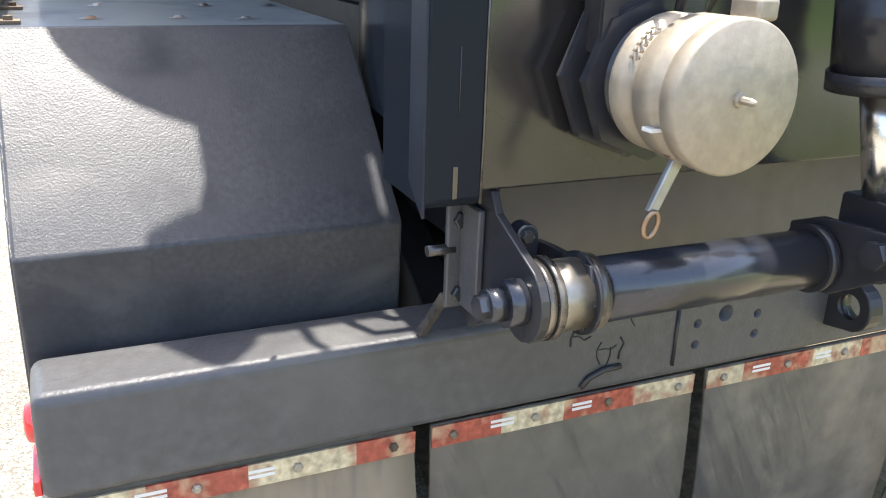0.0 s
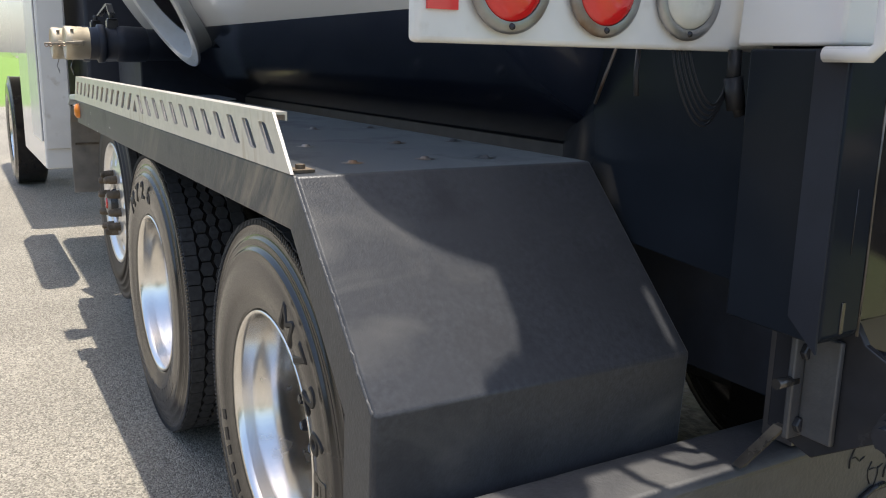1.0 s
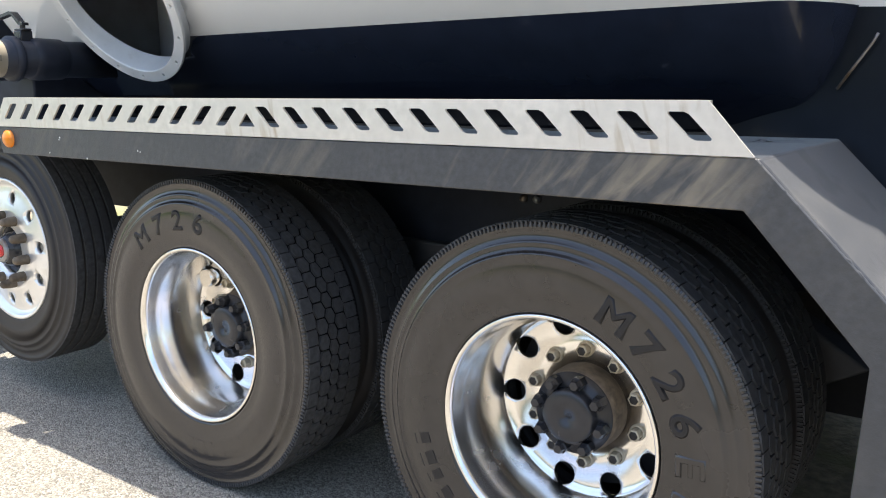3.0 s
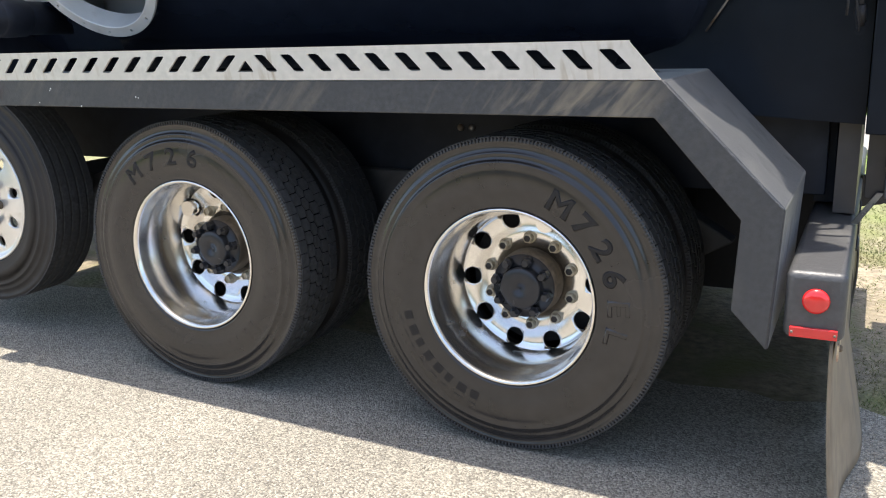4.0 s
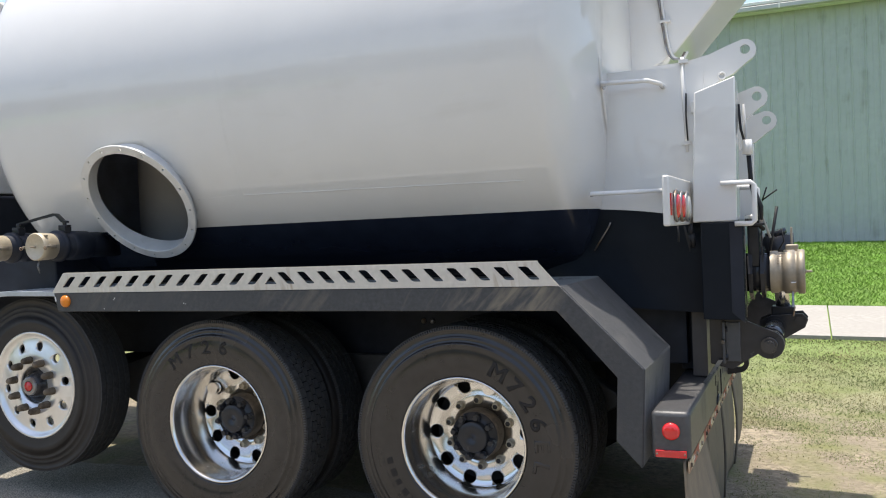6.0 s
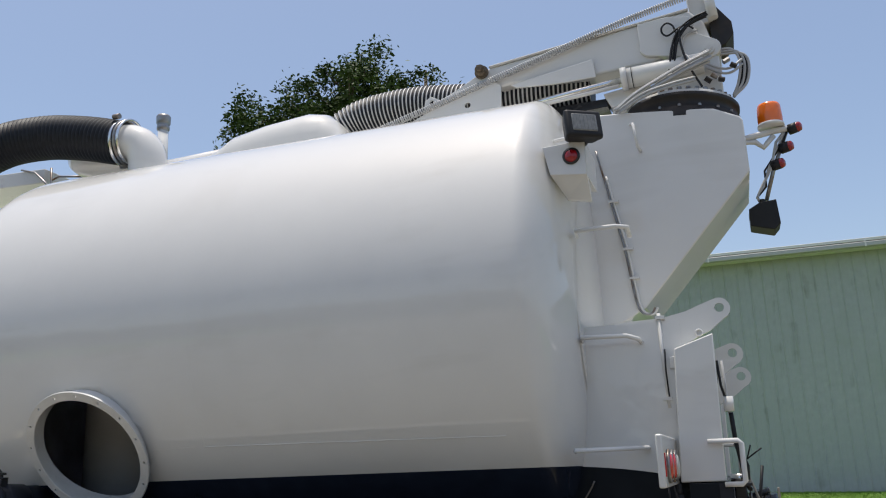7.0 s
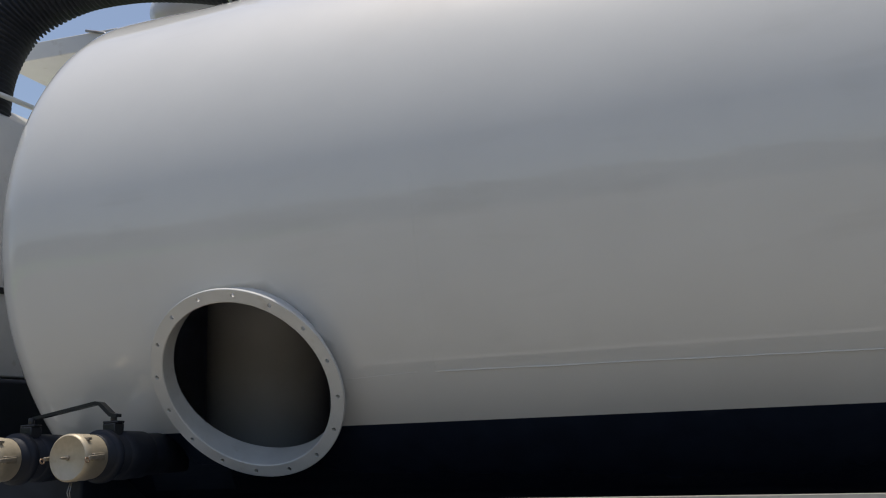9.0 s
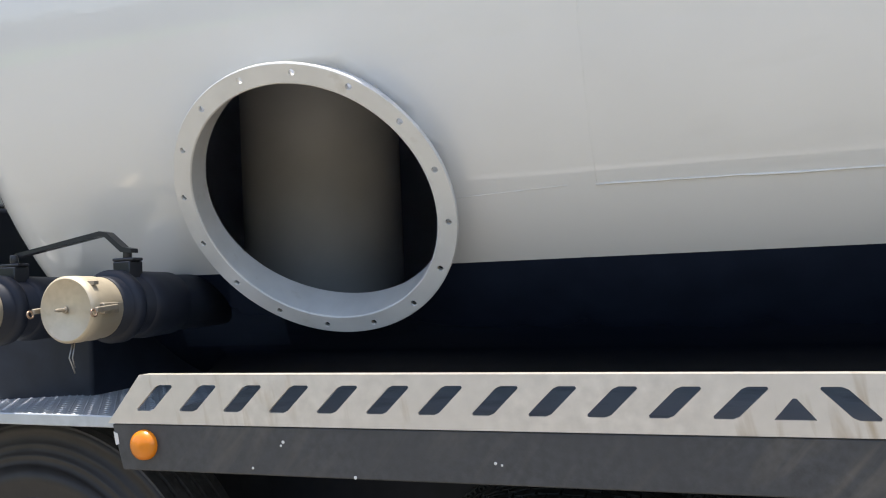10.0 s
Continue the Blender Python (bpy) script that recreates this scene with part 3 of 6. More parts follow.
def rail():
    """Slotted guard rail: a folded plate with slanting slots that mirror about a triangle."""
    z0, z1, zb, zt = 1.214, 1.316, 1.241, 1.295
    def slot(sign, i):
        x1 = RAIL_X + sign * RAIL_P * (i + 0.25)
        w, lean = RAIL_P * 0.40, RAIL_P * 0.52
        lo_out, lo_in, hi_in, hi_out = x1, x1 - sign * w, x1 - sign * (w + lean), x1 - sign * lean
        return [(lo_in, zb), (lo_out, zb), (hi_out, zt), (hi_in, zt)]
    s = Shape()
    s.prism([(-2.198, RAIL_Y, z0), (0.522, RAIL_Y, z0), (0.432, RAIL_Y, z1), (-2.115, RAIL_Y, z1)], (0, -0.003, 0), (0, 0.003, 0))
    ob = part("guard_rail", s, ALU, fender_ob, "slotted aluminium guard rail bolted on the fender")
    c = Shape()
    for sign in (-1, 1):
        for i in range(1, 13):
            p = slot(sign, i)
            q = []
            for a in range(4):
                v = Vector((p[a][0], RAIL_Y, p[a][1]))
                for nb in (p[a - 1], p[(a + 1) % 4]):
                    d = Vector((nb[0], RAIL_Y, nb[1])) - v
                    q.append(v + d.normalized() * 0.006)
            q = [q[k] for k in range(8)]
            c.prism(q if sign > 0 else q[::-1], (0, -0.02, 0), (0, 0.02, 0))
    w = RAIL_P * 0.31
    c.prism([(RAIL_X - w, RAIL_Y, zb), (RAIL_X + w, RAIL_Y, zb), (RAIL_X + 0.003, RAIL_Y, 1.276), (RAIL_X - 0.003, RAIL_Y, 1.276)], (0, -0.02, 0), (0, 0.02, 0))
    carve(ob, c)
    e = Shape()
    lip = [(RAIL_Y + 0.004, 1.316), (RAIL_Y + 0.026, 1.316), (RAIL_Y + 0.026, 1.300), (RAIL_Y + 0.022, 1.300), (RAIL_Y + 0.022, 1.311), (RAIL_Y + 0.004, 1.311)]
    e.prism([(-2.112, y, z) for y, z in lip], (0, 0, 0), (2.542, 0, 0))
    part("folded_lip", e, ALU, ob)
    for i in range(9):
        f = Shape()
        x = -2.13 + i * 0.3235
        f.box(x, x + 0.045, RAIL_Y + 0.004, RAIL_Y + 0.05, 1.2135, 1.2185)
        f.lathe([(0.0001, 0.008), (0.009, 0.008), (0.009, 0.0)], Matrix.Translation((x + 0.024, RAIL_Y + 0.03, 1.2185)), 6, smooth=False)
        part("foot_bolt", f, RUST, ob)


rail()

# ---- wheels ----
def tyre_profile(r, w, rim):
    """Half a tyre section from outer bead over the tread to the inner bead: (radius, depth)."""
    h = w / 2
    return [(rim, -h + 0.032), (rim + 0.006, -h + 0.020), (rim + 0.012, -h + 0.014), (rim + 0.016, -h + 0.015), (rim + 0.05, -h + 0.003), (rim + 0.09, -h),
            (r - 0.105, -h + 0.002), (r - 0.084, -h + 0.006), (r - 0.080, -h + 0.0035), (r - 0.075, -h + 0.0055), (r - 0.071, -h + 0.011), (r - 0.058, -h + 0.016),
            (r - 0.054, -h + 0.0135), (r - 0.048, -h + 0.0165), (r - 0.043, -h + 0.0205), (r - 0.024, -h + 0.0245), (r - 0.021, -h + 0.021), (r - 0.006, -h + 0.023), (r - 0.004, -h + 0.027),
            (r - 0.008, -h + 0.034), (r - 0.009, 0), (r - 0.008, h - 0.034), (r - 0.010, h - 0.022), (r - 0.055, h - 0.008), (rim + 0.095, h), (rim, h - 0.03)]


def tread(r, w, n, seed):
    """Separate tread blocks standing proud of the tyre."""
    s = Shape()
    h = w / 2
    rows = [(-h + 0.024, -h + 0.068), (-h + 0.072, -h + 0.115), (-h + 0.119, h - 0.119), (h - 0.115, h - 0.072), (h - 0.068, h - 0.024)]
    for j, (a, b) in enumerate(rows):
        for i in range(n):
            g = 0.12 if j in (1, 3) else 0.10 if j == 2 else 0.07
            o = 0.5 * (j % 2)
            t0, t1 = (i + o + g * 0.5) / n * math.tau, (i + o + 1 - g * 0.5) / n * math.tau
            tm, k = (t0 + t1) / 2, 0.009 if j in (1, 2, 3) else 0.003
            pts = [(t0, a + k), (tm, a), (t1, a + k), (t1, b - k), (tm, b), (t0, b - k)]
            top = [(r * math.sin(t), y, r * math.cos(t)) for t, y in pts]
            q = r - 0.012
            low = [(q * math.sin(t), y, q * math.cos(t)) for t, y in pts]
            s.add(top + low, [(0, 1, 2, 3, 4, 5)] + [(x, x + 6, (x + 1) % 6 + 6, (x + 1) % 6) for x in range(6)])
    for side in (-1, 1):
        for i in range(n * 4):
            t = (i + 0.5) / (4 * n) * math.tau
            m = Matrix.Rotation(t, 4, "Y") @ Matrix.Translation((0, side * (h - 0.0205), r - 0.012))
            s.box(-0.0026, 0.0026, -0.0022, 0.0022, -0.004, 0.0095, 0, m)
    return s


def ring_text(chars, dark, radius, size, mid, depth, parent, spread=0.8):
    """Raised characters set round a sidewall; mid is the clock angle of the word's middle, in degrees;
    the first few are dark, the rest take the sidewall's rubber to imitate a reflection washing over them."""
    for k, ch in enumerate(chars):
        c = bpy.data.curves.new("lettering", "FONT")
        c.body, c.size, c.extrude, c.align_x, c.align_y = ch, size, 0.0012, "CENTER", "CENTER"
        c.bevel_depth = size * 0.055
        c.bevel_resolution = 0
        tmp = bpy.data.objects.new("tmp", c)
        me = bpy.data.meshes.new_from_object(tmp)
        bpy.data.objects.remove(tmp)
        me.materials.append(LETTER if k < dark else RUBBER)
        a = radians(mid) + (k - (len(chars) - 1) / 2) * size * spread / radius
        ob = new("lettering", me)
        ob.parent = parent
        ob.matrix_basis = Matrix.Rotation(a, 4, "Y") @ Matrix.Translation((0, depth + (0.0045 if k < dark else 0.0056), radius)) @ Matrix.Rotation(radians(90), 4, "X") @ Matrix.Diagonal((1.2, 1.0, 1.0, 1.0))


def bars(n, radius, h, mid, w, depth, parent, mat):
    """Raised plain bars in place of a maker's name."""
    for k in range(n):
        a = radians(mid) + (k - (n - 1) / 2) * (w * 1.45) / radius
        s = Shape()
        s.box(-w / 2 * (0.7 + 0.3 * math.sin(2.3 * k)), w / 2, -0.001, 0.002, -h / 2, h / 2)
        ob = part("raised_mark", s, mat, parent)
        ob.matrix_basis = Matrix.Rotation(a, 4, "Y") @ Matrix.Translation((0, depth, radius))


Y_AXIS = Matrix.Rotation(radians(90), 4, "X")  # lathe height runs towards -y


def drive_wheel(spin, seed):
    """An outer and inner dual tyre on a deep polished rim; y = 0 is the middle of the outer tyre."""
    r, w, rim = 0.515, 0.27, 0.288
    s = Shape()
    s.lathe([(a, -b) for a, b in tyre_profile(r, w, rim)], Y_AXIS, 96)
    tyre = part("wheel", s, RUBBER, truck, "dusty black dual drive tyre on a polished aluminium rim")
    part("tread", tread(r, w, 66, seed), TREAD, tyre)
    s = Shape()
    s.lathe([(a, -b - 0.0) for a, b in tyre_profile(r, w, rim)], Matrix.Translation((0, 0.33, 0)) @ Y_AXIS, 72)
    part("inner_tyre", s, RUBBER_DULL, tyre)
    ob = part("inner_tread", tread(r, w, 66, seed + 1), TREAD, tyre)
    ob.matrix_basis = Matrix.Translation((0, 0.33, 0))
    DEEP = Matrix.Translation((0, 0.052, 0)) @ Y_AXIS  # the disc sits well inside the rim
    # rim barrel: lip, drop and disc; height is measured outwards
    s = Shape()
    s.lathe([(0.289, 0.108), (0.2925, 0.116), (0.289, 0.121), (0.282, 0.117), (0.277, 0.100), (0.274, 0.075), (0.268, 0.055), (0.256, 0.030),
             (0.252, 0.0), (0.250, -0.060), (0.2485, -0.105), (0.2465, -0.113)], Y_AXIS, 96)
    part("rim", s, POLISHED, tyre, "polished deep-dish aluminium rim")
    s = Shape()
    s.lathe([(0.2505, -0.046), (0.247, -0.054), (0.222, -0.060), (0.184, -0.064), (0.177, -0.060), (0.108, -0.060), (0.108, -0.082), (0.2, -0.082), (0.2505, -0.07)], DEEP, 96, close=True)
    disc = part("disc", s, POLISHED, tyre, "polished wheel disc with round hand holes")
    c = Shape()
    for k in range(10):
        a = math.tau * (k + spin) / 10
        c.rod((0.218 * math.sin(a), 0.07, 0.218 * math.cos(a)), (0.218 * math.sin(a), 0.18, 0.218 * math.cos(a)), 0.031, n=24)
    carve(disc, c)
    for k in range(10):
        a = math.tau * (k + 0.5 + spin) / 10
        x, z = 0.151 * math.sin(a), 0.151 * math.cos(a)
        s = Shape()
        s.lathe([(0.0215, -0.060), (0.0215, -0.052), (0.0165, -0.051)], Matrix.Translation((x, 0, z)) @ DEEP, 16)
        s.lathe([(0.0165, -0.052), (0.0165, -0.030), (0.0125, -0.028), (0.0125, -0.036), (0.0001, -0.036)], Matrix.Translation((x, 0, z)) @ DEEP, 6, smooth=False)
        nut = part("lug_nut", s, CREAM, tyre)
        s = Shape()
        s.lathe([(0.0120, -0.040), (0.0120, -0.030), (0.0105, -0.0285), (0.0001, -0.0285)], Matrix.Translation((x, 0, z)) @ DEEP, 10)
        part("stud", s, GREASE, nut)
    # closed dark disc added in the drum's place to keep the hand holes dark
    s = Shape()
    s.lathe([(0.0001, -0.125), (0.24, -0.125), (0.24, -0.20), (0.0001, -0.20)], DEEP, 40)
    part("brake_drum", s, UNDERSIDE, tyre)
    s = Shape()
    s.lathe([(0.114, -0.08), (0.114, -0.030), (0.110, -0.020), (0.110, 0.008), (0.099, 0.012)], DEEP, 48)
    part("hub", s, RUST, tyre, "rusty brown wheel hub")
    s = Shape()
    s.lathe([(0.107, -0.005), (0.107, 0.018), (0.076, 0.020), (0.071, 0.028), (0.071, 0.048), (0.065, 0.053), (0.006, 0.053), (0.004, 0.046), (0.0001, 0.046)], DEEP, 48)
    part("axle_cap", s, BLACK, tyre, "black bolted axle cap")
    for k in range(8):
        a = math.tau * (k + 0.3) / 8
        s = Shape()
        s.lathe([(0.0185, 0.014), (0.0185, 0.042), (0.0155, 0.046), (0.012, 0.060), (0.0001, 0.061)], Matrix.Translation((0.0905 * math.sin(a), 0, 0.0905 * math.cos(a))) @ DEEP, 6, smooth=False)
        part("cap_bolt", s, BLACK, tyre)
    return tyre


HUBS = {"rear": (0.031, 0.525), "middle": (-1.269, 0.547), "front": (-2.595, 0.681)}
WY = -1.076
wheel_a = drive_wheel(0.46, 3)
wheel_a.matrix_basis = Matrix.Translation((HUBS["rear"][0], WY, HUBS["rear"][1]))
wheel_b = twin(wheel_a, truck, Matrix.Identity(4))
wheel_b.matrix_basis = Matrix.Translation((HUBS["middle"][0], WY, HUBS["middle"][1])) @ Matrix.Rotation(radians(-68), 4, "Y")
ring_text("M726EL", 4, 0.364, 0.090, 66, -0.1355, wheel_a, 1.02)
bars(8, 0.366, 0.048, 226, 0.036, -0.1335, wheel_a, LETTER)
ring_text("M726", 4, 0.380, 0.084, 55, -0.1355, wheel_b, 1.22)
bars(8, 0.378, 0.048, 226, 0.036, -0.1335, wheel_b, RUBBER)


def steer_wheel():
    """The raised lift-axle wheel: a flat aluminium face with hand holes and capped nuts."""
    r, w, rim = 0.49, 0.26, 0.296
    s = Shape()
    s.lathe([(a, -b) for a, b in tyre_profile(r, w, rim)], Y_AXIS, 80)
    tyre = part("wheel", s, RUBBER_DULL, truck, "raised lift-axle tyre on a bright aluminium rim")
    t = Shape()
    h = w / 2
    for k in range(5):
        y0 = -h + 0.022 + k * 0.0445
        t.lathe([(r - 0.016, y0), (r, y0 + 0.003), (r, y0 + 0.035), (r - 0.016, y0 + 0.038)], Matrix.Rotation(radians(-90), 4, "X"), 80, smooth=False)
    part("tread", t, TREAD, tyre)
    s = Shape()
    s.lathe([(0.300, 0.106), (0.303, 0.114), (0.297, 0.119), (0.284, 0.110), (0.276, 0.095), (0.262, 0.093), (0.235, 0.102), (0.19, 0.108), (0.176, 0.112), (0.105, 0.116),
             (0.105, 0.085), (0.19, 0.085), (0.262, 0.075), (0.29, 0.09)], Y_AXIS, 80, close=True)
    disc = part("rim", s, BRIGHT, tyre, "bright machined aluminium wheel face")
    c = Shape()
    for k in range(10):
        a = math.tau * (k + 0.3) / 10
        c.rod((0.222 * math.sin(a), -0.2, 0.222 * math.cos(a)), (0.222 * math.sin(a), 0.0, 0.222 * math.cos(a)), 0.025, n=20)
    carve(disc, c)
    for k in range(10):
        a = math.tau * (k + 0.8) / 10
        s = Shape()
        s.lathe([(0.021, 0.112), (0.021, 0.135), (0.017, 0.165), (0.012, 0.172), (0.0001, 0.172)], Matrix.Translation((0.143 * math.sin(a), 0, 0.143 * math.cos(a))) @ Y_AXIS, 12)
        part("nut_cover", s, RUST, tyre)
    s = Shape()
    s.lathe([(0.104, 0.09), (0.075, 0.075), (0.07, 0.12), (0.045, 0.15), (0.0001, 0.152)], Y_AXIS, 32)
    part("hub", s, BLACK, tyre)
    s = Shape()
    s.lathe([(0.052, 0.135), (0.052, 0.150), (0.046, 0.155), (0.030, 0.153)], Y_AXIS, 32)
    part("hub_ring", s, GREY_METAL, tyre)
    s = Shape()
    s.lathe([(0.026, 0.15), (0.026, 0.158), (0.0001, 0.159)], Y_AXIS, 24)
    part("hub_cap", s, RED_LENS, tyre, "small red hub cap")
    tyre.matrix_basis = Matrix.Translation((HUBS["front"][0], -0.987, HUBS["front"][1]))
    return tyre


steer_wheel()


def underbody():
    """Frame rails, axles and far side, plus added dark shapes that block bright ground behind the wheels."""
    s = Shape()
    s.box(-6.4, 0.90, -0.47, -0.39, 0.78, 1.06).box(-6.4, 0.90, 0.39, 0.47, 0.78, 1.06)
    part("frame_rail", s, MATTE, truck, bevel=0.004)
    for name in HUBS:
        x, z = HUBS[name]
        a = Shape()
        a.rod((x, -0.9, z), (x, 0.9, z), 0.075, 16)
        part("axle", a, UNDERSIDE, truck)
        b = Shape()
        b.lathe([(q, -p) for q, p in tyre_profile(0.505, 0.6, 0.29)], Matrix.Translation((x, 0.9, z)) @ Y_AXIS, 40)
        b.lathe([(0.0001, 0.05), (0.30, 0.05), (0.30, -0.05), (0.0001, -0.05)], Matrix.Translation((x, 0.9, z)) @ Y_AXIS, 32)
        part("far_wheel", b, RUBBER, truck)
    far = Shape()
    outer = [(-2.19, 1.212), (0.525, 1.212), (0.843, 0.888), (0.822, 0.505), (0.809, 0.505), (0.830, 0.884), (0.518, 1.20), (-2.19, 1.20)]
    far.prism([(x, 0.637, z) for x, z in outer], (0, 0, 0), (0, 0.663, 0))
    band = [(-2.19, 1.2), (0.518, 1.2), (0.83, 0.884), (0.81, 0.505), (0.735, 0.585), (0.742, 0.853), (0.478, 1.108), (-2.165, 1.108)]
    far.prism([(x, 1.29, z) for x, z in band], (0, 0, 0), (0, 0.01, 0))
    part("fender", far, LINER, truck, "black textured bent-plate fender over the rear wheels")
    # added slabs in the suspension's place, blocking the sunlit ground beyond
    for y in (-0.46, 0.46):
        s = Shape()
        s.prism([(-2.75, y, 0.62), (-2.2, y, 0.80), (0.30, y, 0.80), (0.62, y, 0.60), (0.2, y, 0.36), (-0.65, y, 0.30), (-1.5, y, 0.36), (-2.3, y, 0.42)], (0, -0.05, 0), (0, 0.05, 0))
        part("suspension_beam", s, UNDERSIDE, truck, bevel=0.01)
    for y in (-0.40, 0.40):
        s = Shape()
        s.box(-2.6, 0.72, y - 0.03, y + 0.03, 1.03, 1.206)
        part("tank_saddle", s, UNDERSIDE, truck)
    # added dark sheet that keeps the gap behind the rear wheel shaded
    s = Shape()
    s.box(0.40, 0.86, 0.0, 0.012, 0.28, 1.0)
    part("inner_splash_plate", s, CABLE, truck)


underbody()

# ---- rear end of the truck ----
def rear_side(x):
    """Half width of the rear body at x: it grows out of the tank's rounded end."""
    k = max(0.0, min(1.0, (x - 0.12) / 0.60))
    return 0.40 + 0.242 * (1 - (1 - k) ** 2.2)


def rear_seam(x):
    """Height of the line between the white and the dark paint on the rear body."""
    k = max(0.0, min(1.0, (x - 0.40) / 0.58))
    return 1.525 - 0.062 * k * k


def rear_body():
    """The dark lower body behind the tank with its plates and seams."""
    xs = [0.12 + 0.05 * i for i in range(18)] + [1.004]
    n = len(xs)
    v, f = [], []
    for sy in (-1, 1):
        for x in xs:
            low = 1.10 - 0.062 * ((x - 0.12) / 0.884)
            v += [(x, sy * rear_side(x), low), (x, sy * rear_side(x), rear_seam(x))]
    s = Shape()
    for i in range(n - 1):
        a, b = 2 * i, 2 * n + 2 * i
        f += [(a, a + 2, a + 3, a + 1), (b, b + 1, b + 3, b + 2), (a, b, b + 2, a + 2), (a + 1, a + 3, b + 3, b + 1)]
    f += [(0, 1, 2 * n + 1, 2 * n), (2 * n - 2, 4 * n - 2, 4 * n - 1, 2 * n - 1)]
    s.add(v, f, 0, False)
    body = part("rear_body", s, BODY_BLACK, truck, "dark navy steel box closing the tank's rear")
    crisp(body)
    # thin grey rod added to draw a pale streak on the side
    s = Shape()
    s.tube([(0.597, -0.650, 1.458), (0.585, -0.648, 1.435), (0.55, -0.640, 1.385), (0.512, -0.630, 1.33)], 0.0036, 8)
    part("drain_rod", s, GREY_METAL, body, "thin grey rod drawing a pale streak on the dark side")
    s = Shape()
    s.box(1.0085, 1.163, -0.658, 0.658, 1.032, 1.44)
    part("rear_plate", s, REAR_BLACK, body, bevel=0.004)
    for side in (-1, 1):
        s = Shape()
        y0, y1 = sorted((side * 0.750, side * 0.662))
        s.prism([(1.0085, y0, 1.438), (1.183, y0, 1.438), (1.183, y0, 1.028), (1.173, y0, 1.016), (1.0085, y0, 1.020)], (0, 0, 0), (0, y1 - y0, 0))
        part("corner_post", s, BODY_BLACK, body, "dark navy upright flange with a worn edge", bevel=0.004)
        s = Shape()
        y0, y1 = sorted((side * 0.7535, side * 0.749))
        s.prism([(1.128, y0, 1.436), (1.180, y0, 1.436), (1.180, y0, 1.004), (1.128, y0, 1.05)], (0, 0, 0), (0, y1 - y0, 0))
        part("edge_strip", s, MATTE, body, "thin scuffed strip along the post's edge")
        s = Shape()
        s.tube([(1.1835, side * 0.702, 1.15), (1.1835, side * 0.702, 1.245)], 0.0010, 6)
        part("weld_line", s, BLACK, body)
        yy = sorted((side * 0.7085, side * 0.7005))
        s = Shape()
        s.box(1.1825, 1.1850, yy[0], yy[1], 1.030, 1.078)
        part("worn_slot", s, WORN, body, "small bare-steel slot in the post", bevel=0.001)
        s = Shape()
        s.tube([(1.1825, side * 0.6625, 1.02), (1.1835, side * 0.662, 1.12), (1.1825, side * 0.6625, 1.25), (1.1835, side * 0.662, 1.436)], 0.0022, 6)
        part("worn_edge", s, WORN, body, "bare worn steel edge")
    s = Shape()
    s.box(0.93, 0.996, -0.53, 0.53, 0.735, 1.030)
    part("lower_plate", s, PLATE_GREY, body)
    s = Shape()
    s.box(0.86, 0.925, -0.38, 0.38, 0.74, 1.03)
    part("crossmember", s, MATTE, body, bevel=0.004)
    return body


rear_ob = rear_body()


def bumper():
    s = Shape()
    s.box(0.859, 1.008, -1.294, 1.294, 0.545, 0.728)
    ob = part("bumper", s, SATIN, truck, "thick black textured rear bumper beam", bevel=0.020)
    c = Shape()
    c.rod((0.88, 0.010, 0.672), (1.03, 0.010, 0.672), 0.019, 20)
    for y in (-0.061, 0.097):
        for z in (0.713, 0.667, 0.620):
            c.rod((0.88, y, z - 0.008), (1.03, y, z - 0.008), 0.0105, 14)
    carve(ob, c)
    s = Shape()
    s.lathe([(0.0001, 0.016), (0.02, 0.015), (0.031, 0.010), (0.034, 0.0)], place((0.935, -1.294, 0.652), (0, -1, 0)), 32)
    part("marker_lamp", s, RED_LENS, ob, "round red marker lamp")
    s = Shape()
    s.box(0.876, 0.992, -1.305, -1.293, 0.553, 0.580)
    part("reflector", s, RED_LENS, ob, "red rectangular reflector", bevel=0.002)
    for x in (0.882, 0.986):
        s = Shape()
        s.lathe([(0.0001, 0.002), (0.0035, 0.0015), (0.004, 0.0)], place((x, -1.305, 0.5665), (0, -1, 0)), 8)
        part("screw", s, GREY_METAL, ob)
    s = Shape()
    s.tube([(1.0095, -0.115, 0.575), (1.0095, -0.115, 0.70)], 0.004, 6)
    part("weld_bead", s, BLACK, ob)
    rnd = random.Random(21)
    for k in range(7):
        y, z = -0.335 + rnd.uniform(-0.055, 0.12), 0.64 + rnd.uniform(-0.05, 0.05)
        s = Shape()
        up = k % 3 != 1
        pts = [(1.0085, y + (0.006 * rnd.gauss(0, 1) if up else 0.014 * i), z + (0.016 * i if up else 0.004 * rnd.gauss(0, 1))) for i in range(4)]
        s.tube(pts, rnd.uniform(0.0012, 0.0024), 5)
        part("weld_scar", s, CABLE, ob)
    s = Shape()
    s.tube([(1.009, -0.335, 0.565), (1.011, -0.318, 0.585), (1.011, -0.285, 0.597), (1.009, -0.245, 0.597)], 0.007, 6)
    part("weld_scar", s, BLACK, ob)
    return ob


bumper_ob = bumper()


